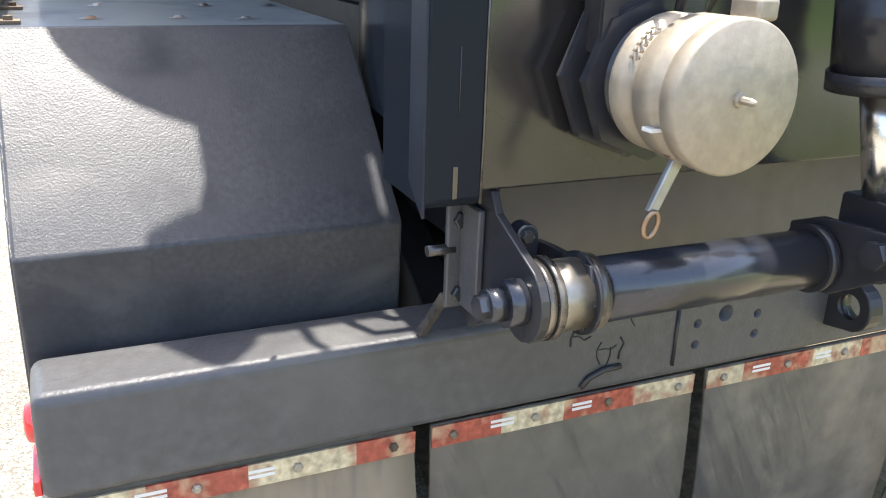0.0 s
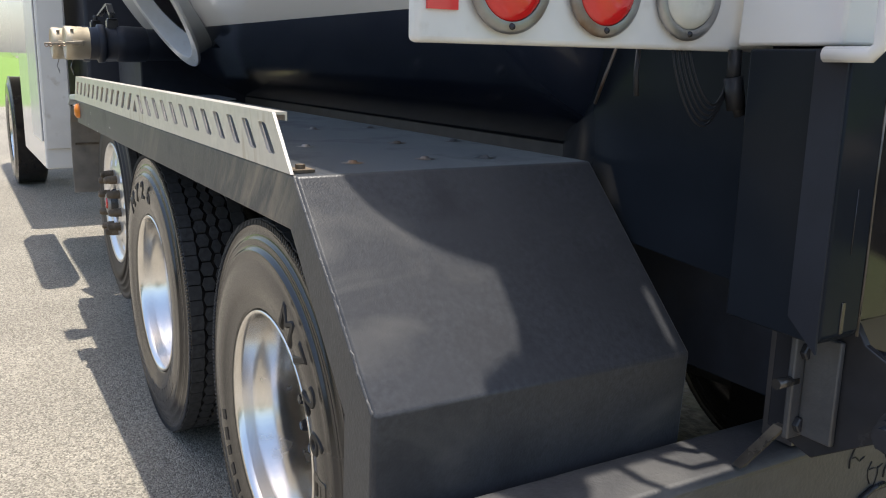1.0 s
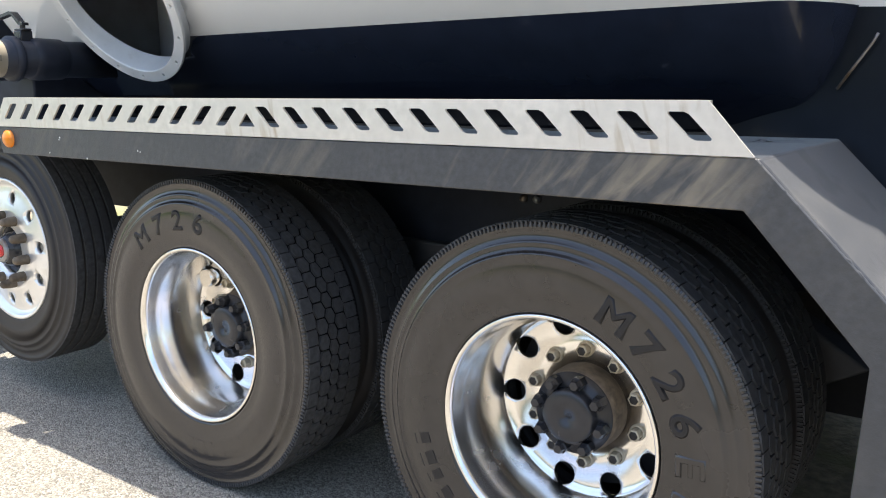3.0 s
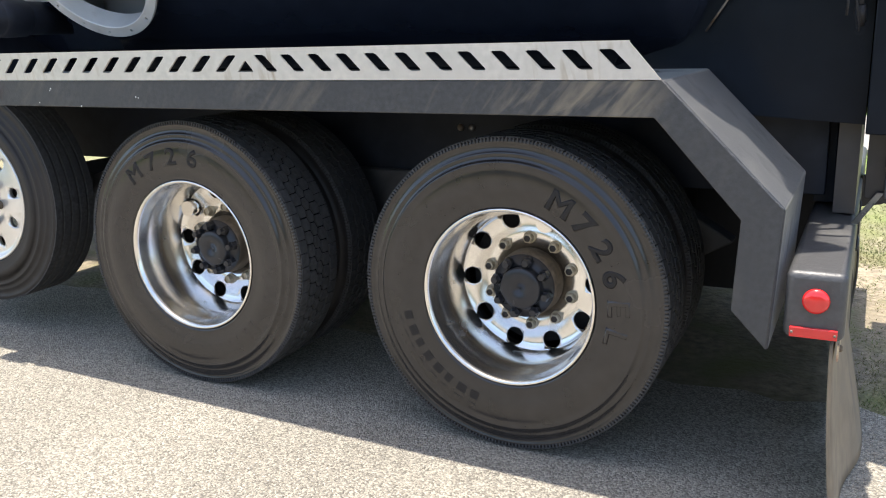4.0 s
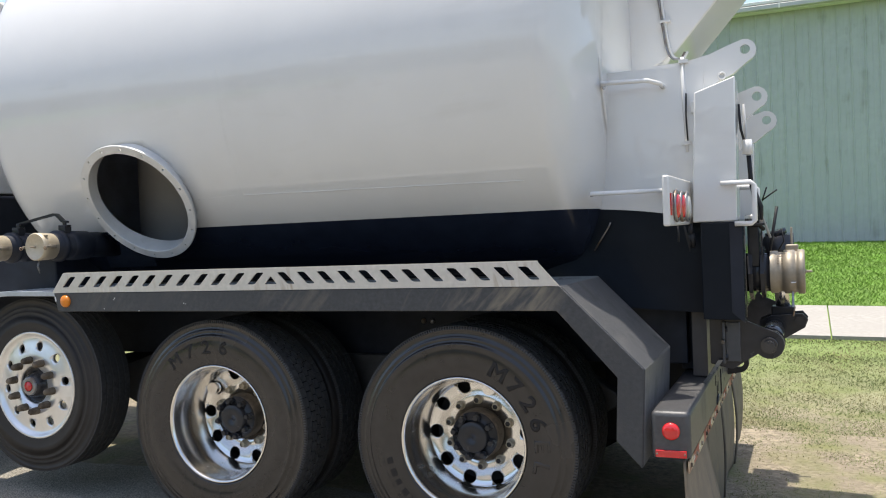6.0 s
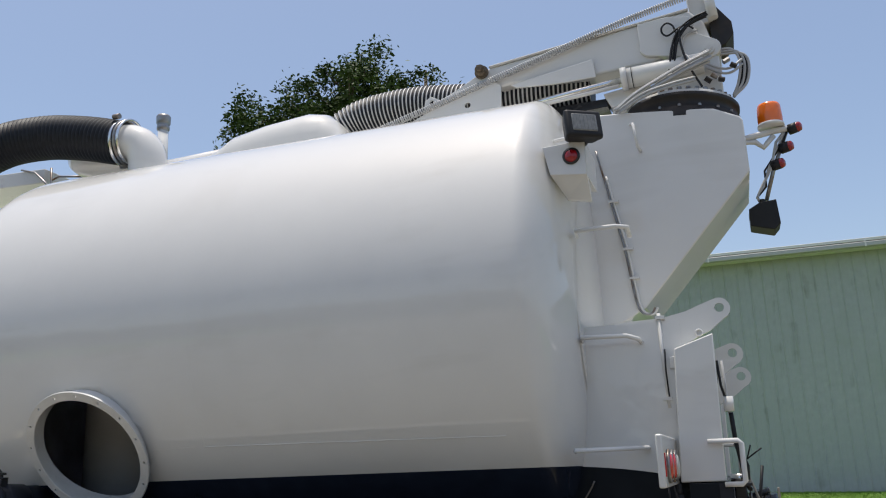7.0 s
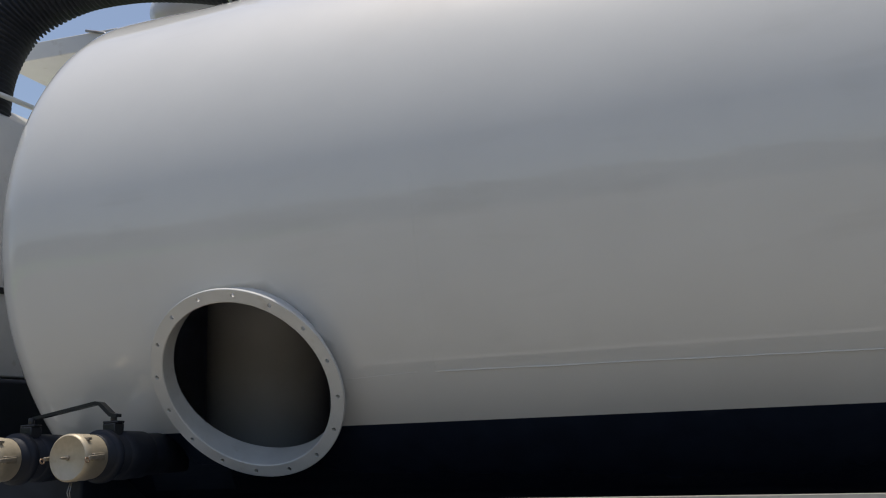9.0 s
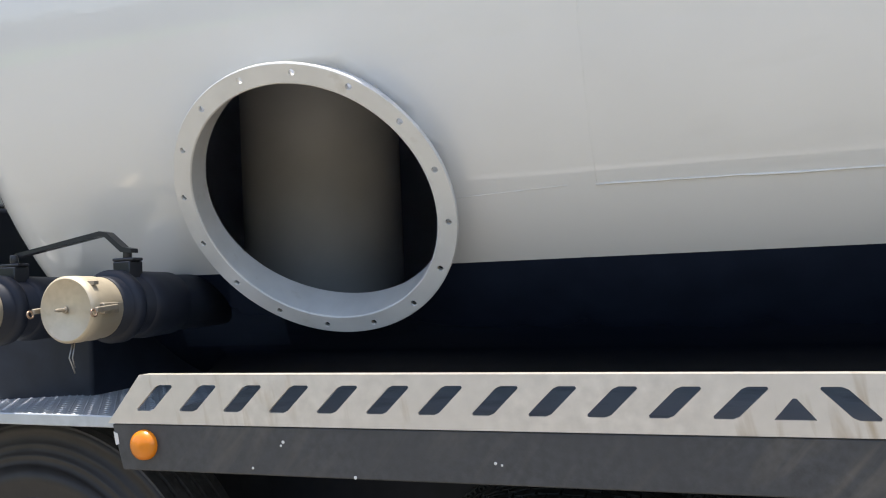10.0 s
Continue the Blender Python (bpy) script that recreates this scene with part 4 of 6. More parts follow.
def mudflap(y0, y1, seed, lean):
    """A hanging rubber flap with a ripple, under a worn striped strip."""
    rnd = random.Random(seed)
    s = Shape()
    n, rows = 10, 14
    ph = rnd.uniform(0, 6)
    v = []
    for side in (0, 0.009):
        for i in range(n + 1):
            y = y0 + (y1 - y0) * i / n
            for j in range(rows + 1):
                t = j / rows
                z = 0.537 - t * 0.525
                bulge = lean * math.sin(t * 2.6) * 0.055 - 0.035 * t * t * abs(lean)
                x = 0.983 + bulge + 0.012 * t * math.sin(7 * (y - y0) + ph) + side
                if lean > 0.6:  # the outermost flap hangs twisted, its inner edge swung back
                    k = i / n
                    x = 0.975 + side + 0.03 * t * t + 0.075 * k * math.sin(1.35 * t) + 0.008 * t * math.sin(9 * k + 1)
                v.append((x, y, z))
    m = (n + 1) * (rows + 1)
    f = []
    for i in range(n):
        for j in range(rows):
            a = i * (rows + 1) + j
            q = (a, a + rows + 1, a + rows + 2, a + 1)
            f += [q, tuple(c + m for c in reversed(q))]
    for i in range(n):
        for j in (0, rows):
            a = i * (rows + 1) + j
            f.append((a, a + m, a + rows + 1 + m, a + rows + 1))
    for i in (0, n):
        for j in range(rows):
            a = i * (rows + 1) + j
            f.append((a, a + 1, a + 1 + m, a + m))
    s.add(v, f, 0, True)
    flap = part("mud_flap", s, FLAP_DUSTY_LIT if lean > 0.6 else FLAP, truck, "dusty rubber mud flap under the bumper")
    lo, w = y0, (y1 - y0)
    cuts = [0.0, 0.14 + rnd.uniform(0, 0.12), 0.42 + rnd.uniform(0, 0.1), 0.72 + rnd.uniform(0, 0.1), 1.0]
    red = rnd.random() < 0.5
    for a, b in zip(cuts, cuts[1:]):
        t = Shape()
        t.box(0.9935, 0.9985, lo + w * a, lo + w * b, 0.492, 0.536)
        part("tape_strip", t, TAPE_RED if red else TAPE, flap)
        red = not red
    for a in (0.07, 0.36, 0.64, 0.93):
        t = Shape()
        t.lathe([(0.0001, 0.008), (0.006, 0.008), (0.009, 0.005), (0.009, 0.0)], place((0.9985, lo + w * a, 0.514), (1, 0, 0)), 6, smooth=False)
        part("strip_bolt", t, CAST if rnd.random() < 0.6 else RUST, flap)
    for a, width in ((0.2, 0.05), (0.5, 0.045)):
        for j in range(2):
            t = Shape()
            t.box(0.9987, 0.9992, lo + w * a, lo + w * a + width, 0.519 - j * 0.010, 0.525 - j * 0.010)
            part("printed_bar", t, WHITE_DIRTY, flap)
    return flap


for k, (a, b) in enumerate(((-1.285, -0.677), (-0.643, -0.040), (-0.004, 0.62), (0.65, 1.27))):
    mudflap(a, b, 5 + k, (0.75, 0.25, 0.3, 0.5)[k])


def hitch():
    """Side plates, a cross tube on a pin, and the towing eyes below."""
    PX, PZ = 1.268, 0.896

    def plate(y, t, name="hitch_plate"):
        s = Shape()
        arc = [(PX + 0.062 * math.cos(a), PZ + 0.062 * math.sin(a)) for a in [radians(60 - 20 * i) for i in range(11)]]
        loop = [(1.02, 1.030), (1.160, 1.030), (1.180, 1.000)] + arc + [(1.11, 0.785), (1.02, 0.81)]
        s.prism([(x, y, z) for x, z in loop], (0, 0, 0), (0, t, 0))
        return part(name, s, BLACK, truck, "glossy black hitch side plate", bevel=0.002)

    left = plate(-0.634, 0.014)
    s = Shape()
    s.rod((PX, -0.664, PZ), (PX, -0.622, PZ), 0.035, 28).rod((PX, -0.690, PZ), (PX, -0.663, PZ), 0.025, 28)
    part("pin_washer", s, GLOSS, left)
    s = Shape()
    s.rod((PX, -0.704, PZ), (PX, -0.689, PZ), 0.018, 6, smooth=False)
    part("pin_nut", s, GLOSS, left)
    s = Shape()
    s.rod((PX, -0.52, PZ), (PX, -0.075, PZ), 0.050, 40)
    tube = part("cross_tube", s, GLOSS, truck, "glossy black cross tube of the tailgate hinge")
    for y0, y1, r, m in ((-0.619, -0.608, 0.060, WORN), (-0.604, -0.592, 0.062, WORN), (-0.606, -0.538, 0.054, BARE), (-0.540, -0.534, 0.063, BLACK), (-0.534, -0.516, 0.058, WORN),
                         (-0.090, -0.070, 0.058, BLACK)):
        s = Shape()
        s.rod((PX, y0, PZ), (PX, y1, PZ), r, 36)
        part("collar", s, m, tube, "worn bare-metal collar" if m is BARE else "")
    # link plates behind the tube and at its far end
    s = Shape()
    loop = [(1.145, 0.94), (1.19, 0.945), (PX + 0.035, PZ + 0.055), (PX + 0.055, PZ), (PX + 0.03, PZ - 0.05), (PX - 0.03, PZ - 0.055), (1.145, 0.84)]
    s.prism([(x, -0.545, z) for x, z in loop], (0, 0, 0), (0, 0.012, 0))
    part("link_plate", s, BLACK, tube, bevel=0.002)
    for y in (-0.065, 0.06):
        s = Shape()
        loop = [(1.20, 0.94), (1.26, 0.965), (1.40, 0.975), (1.425, 0.945), (1.41, 0.905), (1.30, 0.840), (1.24, 0.835), (1.20, 0.87)]
        s.prism([(x, y, z) for x, z in loop], (0, 0, 0), (0, 0.016, 0))
        part("link_plate", s, BLACK, tube, bevel=0.003)
    s = Shape()
    s.rod((1.385, -0.085, 0.94), (1.385, 0.10, 0.94), 0.024, 6, smooth=False)
    part("link_pin", s, BLACK, tube)
    plate(0.655, 0.014)
    # rounded stop lug behind the tube's end
    s = Shape()
    top = [(-0.583 + 0.020 * math.cos(a), 0.962 + 0.020 * math.sin(a)) for a in [radians(18 * i) for i in range(11)]]
    s.prism([(1.160, y, z) for y, z in top + [(-0.603, 0.90), (-0.563, 0.90)]], (0, 0, 0), (0.030, 0, 0))
    lug = part("stop_lug", s, GLOSS, left, "", bevel=0.003)
    s = Shape()
    s.lathe([(0.0001, 0.006), (0.009, 0.006), (0.011, 0.004), (0.011, 0.0)], place((1.190, -0.583, 0.962), (1, 0, 0)), 6, smooth=False)
    part("bolt", s, WORN, lug)
    # bolted angle bracket and its bolts
    s = Shape()
    s.box(1.075, 1.087, -0.690, -0.640, 0.815, 1.0).box(1.087, 1.150, -0.6685, -0.657, 0.822, 0.996)
    br = part("bolt_bracket", s, SATIN, truck, "grimy bolted steel bracket above the bumper", bevel=0.003)
    for z in (0.84, 0.965):
        s = Shape()
        s.lathe([(0.0001, 0.010), (0.012, 0.010), (0.0145, 0.008), (0.0145, 0.0)], place((1.087, -0.667, z), (1, 0, 0)), 6, smooth=False)
        part("bolt", s, BLACK, br)
    s = Shape()
    s.rod((1.08, -0.722, 0.915), (1.08, -0.675, 0.915), 0.009, 12)
    part("stud", s, WORN, br)
    s = Shape()
    s.prism([(0.99, -0.70, 0.732), (1.01, -0.70, 0.732), (1.075, -0.685, 0.83), (1.055, -0.685, 0.83)], (0, 0, 0), (0, 0.012, 0))
    part("gusset", s, WORN, br)
    br.location = (0, 0.022, 0)
    # eyes
    y = 0.317
    s = Shape()
    ring = [(1.064 + 0.056 * math.cos(a), 0.667 + 0.056 * math.sin(a)) for a in [radians(-90 + 18 * i) for i in range(11)]]
    s.prism([(x, y, z) for x, z in [(1.0, 0.60)] + ring + [(1.0, 0.735)]], (0, -0.02, 0), (0, 0.02, 0))
    eye = part("tow_eye", s, BLACK, truck, "black welded towing eye", bevel=0.004)
    c = Shape()
    c.rod((1.064, y - 0.06, 0.667), (1.064, y + 0.06, 0.667), 0.029, 24)
    carve(eye, c)


hitch()


def gate_cylinder():
    s = Shape()
    s.rod((1.30, -0.032, 1.205), (1.292, -0.045, 1.365), 0.078, 32).rod((1.292, -0.045, 1.36), (1.285, -0.047, 1.385), 0.05, 24)
    ob = part("hydraulic_cylinder", s, BLACK, truck, "black hydraulic cylinder with a chrome rod")
    s = Shape()
    s.rod((1.301, -0.030, 1.182), (1.30, -0.032, 1.212), 0.084, 32)
    part("gland", s, BLACK, ob)
    s = Shape()
    s.rod((1.31, 0.02, 0.99), (1.301, -0.030, 1.19), 0.034, 28)
    part("rod", s, POLISHED, ob, "chrome piston rod")
    s = Shape()
    s.box(1.255, 1.365, -0.020, 0.066, 0.93, 1.005)
    part("clevis", s, BLACK, ob, bevel=0.008)


gate_cylinder()


def camlock(c, axis, r, length, parent, name, label, plain=False):
    """A capped cam-and-groove coupling: stepped body, flat cap, two lever ears."""
    m = place(c, axis)
    s = Shape()
    s.lathe([(r * 0.96, -length), (r * 0.96, -length * 0.78), (r * 0.90, -length * 0.76), (r * 0.90, -length * 0.62), (r * 0.99, -length * 0.60), (r * 0.99, -length * 0.30),
             (r * 0.94, -length * 0.28), (r * 0.94, -length * 0.22), (r, -length * 0.20), (r, -0.004), (r - 0.004, 0.0), (0.0001, 0.0)], m, 48)
    if plain:
        s = Shape()
        s.lathe([(r * 0.95, -length), (r * 0.95, -length * 0.62), (r * 0.985, -length * 0.60), (r * 0.985, -length * 0.30), (r, -length * 0.28), (r, -0.005), (r - 0.005, 0.0), (r * 0.92, 0.0005), (r * 0.90, -0.002), (0.0001, -0.002)], m, 48)
    ob = part(name, s, CREAM if plain else CAST, parent, label)
    s = Shape()
    s.lathe([(r * 0.11, 0.0), (r * 0.10, 0.004), (r * 0.055, 0.005), (r * 0.055, 0.022), (r * 0.03, 0.030), (0.0001, 0.031)], m, 8, smooth=False)
    part("boss", s, CAST, ob)
    return ob


def rear_valve():
    C = Vector((1.41, -0.455, 1.19))
    s = Shape()
    s.rod((1.163, -0.455, 1.19), (1.275, -0.455, 1.19), 0.088, 40)
    s.lathe([(0.088, 0), (0.125, 0.0), (0.125, 0.018), (0.088, 0.018)], place((1.185, -0.455, 1.19), (1, 0, 0)), 8, smooth=False)
    s.lathe([(0.088, 0), (0.118, 0.0), (0.118, 0.018), (0.088, 0.018)], place((1.235, -0.455, 1.19), (1, 0, 0)), 8, smooth=False)
    v = part("rear_valve", s, BLACK, truck, "black knife-gate valve on the rear plate")
    s = Shape()
    s.box(1.185, 1.235, -0.545, -0.365, 1.22, 1.405)
    part("bonnet", s, BLACK, v, bevel=0.006)
    s = Shape()
    s.box(1.175, 1.26, -0.575, -0.335, 1.405, 1.417)
    part("top_plate", s, BLACK, v, "", bevel=0.002)
    for y in (-0.55, -0.50, -0.41, -0.36):
        s = Shape()
        s.lathe([(0.009, 0.0), (0.009, 0.012), (0.0001, 0.013)], Matrix.Translation((1.245, y, 1.417)), 6, smooth=False)
        part("top_bolt", s, GREY_METAL, v)
    s = Shape()
    s.rod((1.21, -0.455, 1.417), (1.21, -0.455, 1.455), 0.04, 24)
    part("actuator", s, POLISHED, v, "bright machined valve collar")
    s = Shape()
    loop = [(-0.012, 0.0), (0.012, 0.0), (0.012, 0.165), (-0.012, 0.165)]
    s.prism([(1.243, -0.54 + a, 1.22 + b) for a, b in loop], (0, 0, 0), (0.006, 0, 0))
    part("guide_strip", s, BLACK, v)
    s = Shape()
    s.lathe([(0.010, -0.003), (0.010, 0.003), (0.013, 0.003), (0.013, -0.003)], place((1.25, -0.54, 1.36), (1, 0, 0)), 16, close=True)
    part("ring_bolt", s, GREY_METAL, v)
    cap = camlock(C, (1, 0, 0), 0.1, 0.145, truck, "coupling_cap", "dull cast-aluminium coupling cap on the rear valve")
    s = Shape()
    s.box(1.352, 1.372, -0.555, -0.53, 1.145, 1.150)
    part("latch_slot", s, WHITE, cap)
    # lower lever with a pull ring
    s = Shape()
    s.box(1.33, 1.385, -0.508, -0.470, 1.102, 1.132)
    part("ear", s, CAST, cap, bevel=0.006)
    s = Shape()
    s.rod((1.358, -0.515, 1.117), (1.358, -0.463, 1.117), 0.010, 14)
    part("ear_pin", s, BRONZE, cap)
    lever = Shape()
    lever.prism([(1.352, -0.499, 1.120), (1.352, -0.478, 1.120), (1.352, -0.519, 1.036), (1.352, -0.537, 1.036)], (0, 0, 0), (0.010, 0, 0))
    lv = part("lever", lever, GREY_METAL, cap, bevel=0.002)
    s = Shape()
    pts = [Vector((1.36 + 0.004 * math.sin(a), -0.529 + 0.011 * math.cos(a), 1.017 + 0.019 * math.sin(a))) for a in [math.tau * i / 20 for i in range(21)]]
    s.tube(pts, 0.0035, 6, caps=False)
    part("pull_ring", s, BRONZE, lv, "dull brown pull ring")
    s = Shape()
    s.box(1.33, 1.385, -0.42, -0.385, 1.282, 1.312)
    part("ear", s, CAST, cap, bevel=0.006)
    s = Shape()
    s.prism([(1.352, -0.415, 1.30), (1.352, -0.395, 1.30), (1.352, -0.385, 1.39), (1.352, -0.405, 1.39)], (0, 0, 0), (0.010, 0, 0))
    part("lever", s, CAST, cap, bevel=0.002)
    v.location, cap.location = (0, 0.028, 0.012), (0.01, 0.028, 0.012)
    # stamped marks that cannot be read
    for x in (1.315, 1.300):
        for k in range(6):
            a = radians(128 + k * 5.5)
            s = Shape()
            s.box(-0.0035, 0.0035, -0.0018, 0.0018, -0.0006, 0.0006)
            o = part("stamped_mark", s, RUST, cap)
            o.matrix_basis = Matrix.Translation((x, -0.455, 1.19)) @ Matrix.Rotation(a, 4, "X") @ Matrix.Translation((0, 0.0985, 0)) @ Matrix.Rotation(radians(90), 4, "X")


rear_valve()


def light_panel():
    s = Shape()
    s.box(0.935, 0.962, -1.298, -0.61, 1.434, 1.628)
    ob = part("light_panel", s, WHITE_DIRTY, truck, "white steel light panel with round lamps", bevel=0.008)
    for y, m, lab in ((-1.163, RED_LENS, "round red tail lamp"), (-1.003, RED_LENS, "round red tail lamp"), (-0.843, CLEAR_LENS, "clear reversing lamp")):
        s = Shape()
        s.lathe([(0.048, 0.0), (0.062, 0.002), (0.065, 0.008), (0.060, 0.013), (0.049, 0.012)], place((0.962, y, 1.512), (1, 0, 0)), 36)
        ring = part("grommet", s, GREY_METAL, ob)
        s = Shape()
        s.lathe([(0.050, 0.006), (0.045, 0.016), (0.03, 0.021), (0.0001, 0.023)], place((0.962, y, 1.512), (1, 0, 0)), 36)
        part("lens", s, m, ring, lab)
        s = Shape()
        s.lathe([(0.0001, 0.004), (0.004, 0.003), (0.005, 0.0)], place((0.974, y, 1.457), (1, 0, 0)), 8)
        part("screw", s, BLACK, ring)
    s = Shape()
    s.box(0.962, 0.966, -1.285, -1.24, 1.475, 1.56)
    part("red_reflector", s, RED_LENS, ob)
    # wires and a plug hanging below
    for k in range(5):
        s = Shape()
        y0, deep = -0.815 - 0.009 * k, 0.085 + 0.008 * k
        pts = []
        for i in range(15):
            u = i / 14
            pts.append((0.95 + 0.018 * math.sin(math.pi * u), y0 + (-0.728 - y0) * (u ** 1.5), 1.437 - deep * math.sin(math.pi * min(1.0, u * 0.82)) ** 0.9))
        s.tube(pts, 0.0020, 5)
        part("wire", s, CABLE, ob)
    s = Shape()
    s.rod((0.965, -0.732, 1.437), (0.966, -0.732, 1.385), 0.011, 10).rod((0.966, -0.733, 1.395), (0.970, -0.724, 1.345), 0.015, 10).rod((0.968, -0.724, 1.36), (0.972, -0.716, 1.335), 0.010, 8)
    part("plug", s, CABLE, ob)
    s = Shape()
    s.tube([(0.935, -0.905, 1.435), (0.938, -0.91, 1.40), (0.936, -0.905, 1.365)], 0.004, 6)
    part("chain", s, CABLE, ob)


light_panel()


def rear_housing():
    """White tailgate housing behind the tank, with column, lugs, grab bars and conduit."""
    s = Shape()
    xs = [0.30 + 0.05 * i for i in range(15)] + [1.03]
    v, f = [], []
    n = len(xs)
    for sy in (-1, 1):
        for x in xs:
            w = max(rear_side(x), 0.0)
            v += [(x, sy * w, rear_seam(x) + 0.0005), (x, sy * min(w, 0.63), 2.15)]
    for i in range(n - 1):
        a, b = 2 * i, 2 * n + 2 * i
        f += [(a, a + 2, a + 3, a + 1), (b, b + 1, b + 3, b + 2), (a, b, b + 2, a + 2), (a + 1, a + 3, b + 3, b + 1)]
    f += [(0, 1, 2 * n + 1, 2 * n), (2 * n - 2, 4 * n - 2, 4 * n - 1, 2 * n - 1)]
    s.add(v, f)
    ob = part("tailgate_housing", s, WHITE, truck, "white tailgate housing behind the tank")
    crisp(ob)
    for side in (-1, 1):
        s = Shape()
        y0, y1 = (-0.742, -0.56) if side < 0 else (0.56, 0.742)
        s.prism([(0.975, y0, 1.442), (1.160, y0, 1.442), (1.170, y0, 2.062), (1.0, y0, 2.006)], (0, 0, 0), (0, y1 - y0, 0))
        part("column", s, WHITE, ob, bevel=0.006)
    for y, dx, dz in ((-0.614, 0.0, 0.0), (-0.43, 0.033, -0.185), (-0.15, 0.06, -0.268)):
        s = Shape()
        arc = [(1.205 + 0.05 * math.cos(a), 2.185 + 0.05 * math.sin(a)) for a in [radians(120 - 24 * i) for i in range(9)]]
        tail = [(1.16, 2.09), (1.03, 2.03), (0.95, 2.0), (0.90, 2.05), (0.74, 2.145), (0.74, 2.158), (0.95, 2.163), (1.06, 2.185), (1.14, 2.215)]
        loop = [(x + dx, y, z + dz) for x, z in arc + tail]
        s.prism(loop, (0, -0.012, 0), (0, 0.012, 0))
        lug = part("lug_plate", s, WHITE, ob, "white hinge lug with a pin hole")
        c = Shape()
        c.rod((1.208 + dx, y - 0.06, 2.19 + dz), (1.208 + dx, y + 0.06, 2.19 + dz), 0.021, 20)
        carve(lug, c)
    s = Shape()
    s.lathe([(0.011, 0.0), (0.011, 0.012), (0.018, 0.012), (0.018, 0.0)], place((1.11, -0.626, 2.083), (0, -1, 0)), 16, close=True)
    part("lug_pin", s, WHITE, ob)
    bars_xyz = [[(0.612, -0.70, 2.572), (0.618, -0.79, 2.576), (0.80, -0.79, 2.576), (0.853, -0.77, 2.570), (0.853, -0.70, 2.545)],
                [(0.60, -0.70, 2.075), (0.609, -0.792, 2.079), (0.80, -0.72, 2.083), (0.849, -0.697, 2.067), (0.855, -0.62, 2.06)],
                [(0.55, -0.80, 1.586), (0.555, -0.86, 1.588), (0.80, -0.70, 1.592), (0.845, -0.66, 1.592), (0.845, -0.61, 1.592)]]
    for b in bars_xyz:
        s = Shape()
        s.tube(b, 0.0105, 10)
        part("grab_bar", s, WHITE, ob, "white welded grab bar")
    s = Shape()
    s.tube([(1.10, -0.765, 1.605), (1.221, -0.765, 1.605), (1.234, -0.765, 1.593), (1.234, -0.765, 1.442), (1.221, -0.765, 1.430), (1.152, -0.765, 1.430)], 0.0112, 10)
    part("step_handle", s, WHITE, ob, "white bent-rod step")
    s = Shape()
    s.tube([(1.05, -0.30, 1.60), (1.21, -0.30, 1.60), (1.222, -0.30, 1.588), (1.222, -0.30, 1.44)], 0.0125, 10)
    part("step_handle", s, WHITE, ob, "white bent-rod step")
    # latch rod with clips
    s = Shape()
    s.tube([(0.942, -0.632, 2.185), (0.944, -0.632, 1.98), (0.952, -0.632, 1.76)], 0.009, 10)
    rod = part("latch_rod", s, WHITE, ob, "white vertical latch rod")
    s = Shape()
    s.tube([(0.955, -0.640, 2.02), (0.952, -0.648, 1.92), (0.956, -0.642, 1.80)], 0.0035, 6)
    part("cable", s, CABLE, rod)
    for z in (2.164, 1.80):
        s = Shape()
        s.box(0.928, 0.968, -0.648, -0.619, z - 0.008, z + 0.008)
        part("rod_clip", s, WHITE, rod)
    s = Shape()
    s.box(0.97, 1.0, -0.645, -0.619, 1.93, 1.985)
    part("latch_catch", s, WHITE, rod, bevel=0.004)
    # small accumulator and its hose beside the column
    s = Shape()
    s.rod((1.20, -0.56, 1.735), (1.20, -0.56, 1.80), 0.022, 18)
    cyl = part("cylinder_head", s, WHITE, ob)
    s = Shape()
    s.tube([(1.205, -0.56, 1.73), (1.21, -0.55, 1.62), (1.225, -0.53, 1.52), (1.235, -0.5, 1.42), (1.25, -0.46, 1.40)], 0.010, 8)
    part("hose", s, CABLE, cyl)
    s = Shape()
    s.tube([(1.17, -0.575, 1.96), (1.176, -0.57, 1.85), (1.19, -0.565, 1.79)], 0.006, 6)
    part("pipe", s, CABLE, cyl)
    s = Shape()
    s.tube([(1.19, -0.56, 1.96), (1.195, -0.545, 1.80), (1.205, -0.53, 1.63), (1.235, -0.50, 1.50), (1.28, -0.46, 1.36)], 0.006, 6)
    part("pipe", s, CABLE_GREY, cyl)
    # cables and twigs of wire above the valve
    for k, pth in enumerate(([(1.21, -0.5, 1.60), (1.245, -0.5, 1.50), (1.24, -0.49, 1.42)], [(1.25, -0.45, 1.53), (1.285, -0.47, 1.555), (1.315, -0.47, 1.575)],
                             [(1.25, -0.45, 1.53), (1.27, -0.44, 1.59)], [(1.31, -0.42, 1.50), (1.285, -0.42, 1.36), (1.27, -0.42, 1.27)],
                             [(1.30, -0.40, 1.36), (1.325, -0.40, 1.40), (1.335, -0.40, 1.34), (1.31, -0.40, 1.30)])):
        s = Shape()
        s.tube(pth, 0.012 if k == 0 else 0.007 if k == 3 else 0.0035, 8)
        part("cable", s, CABLE, ob)
    return ob


housing_ob = rear_housing()


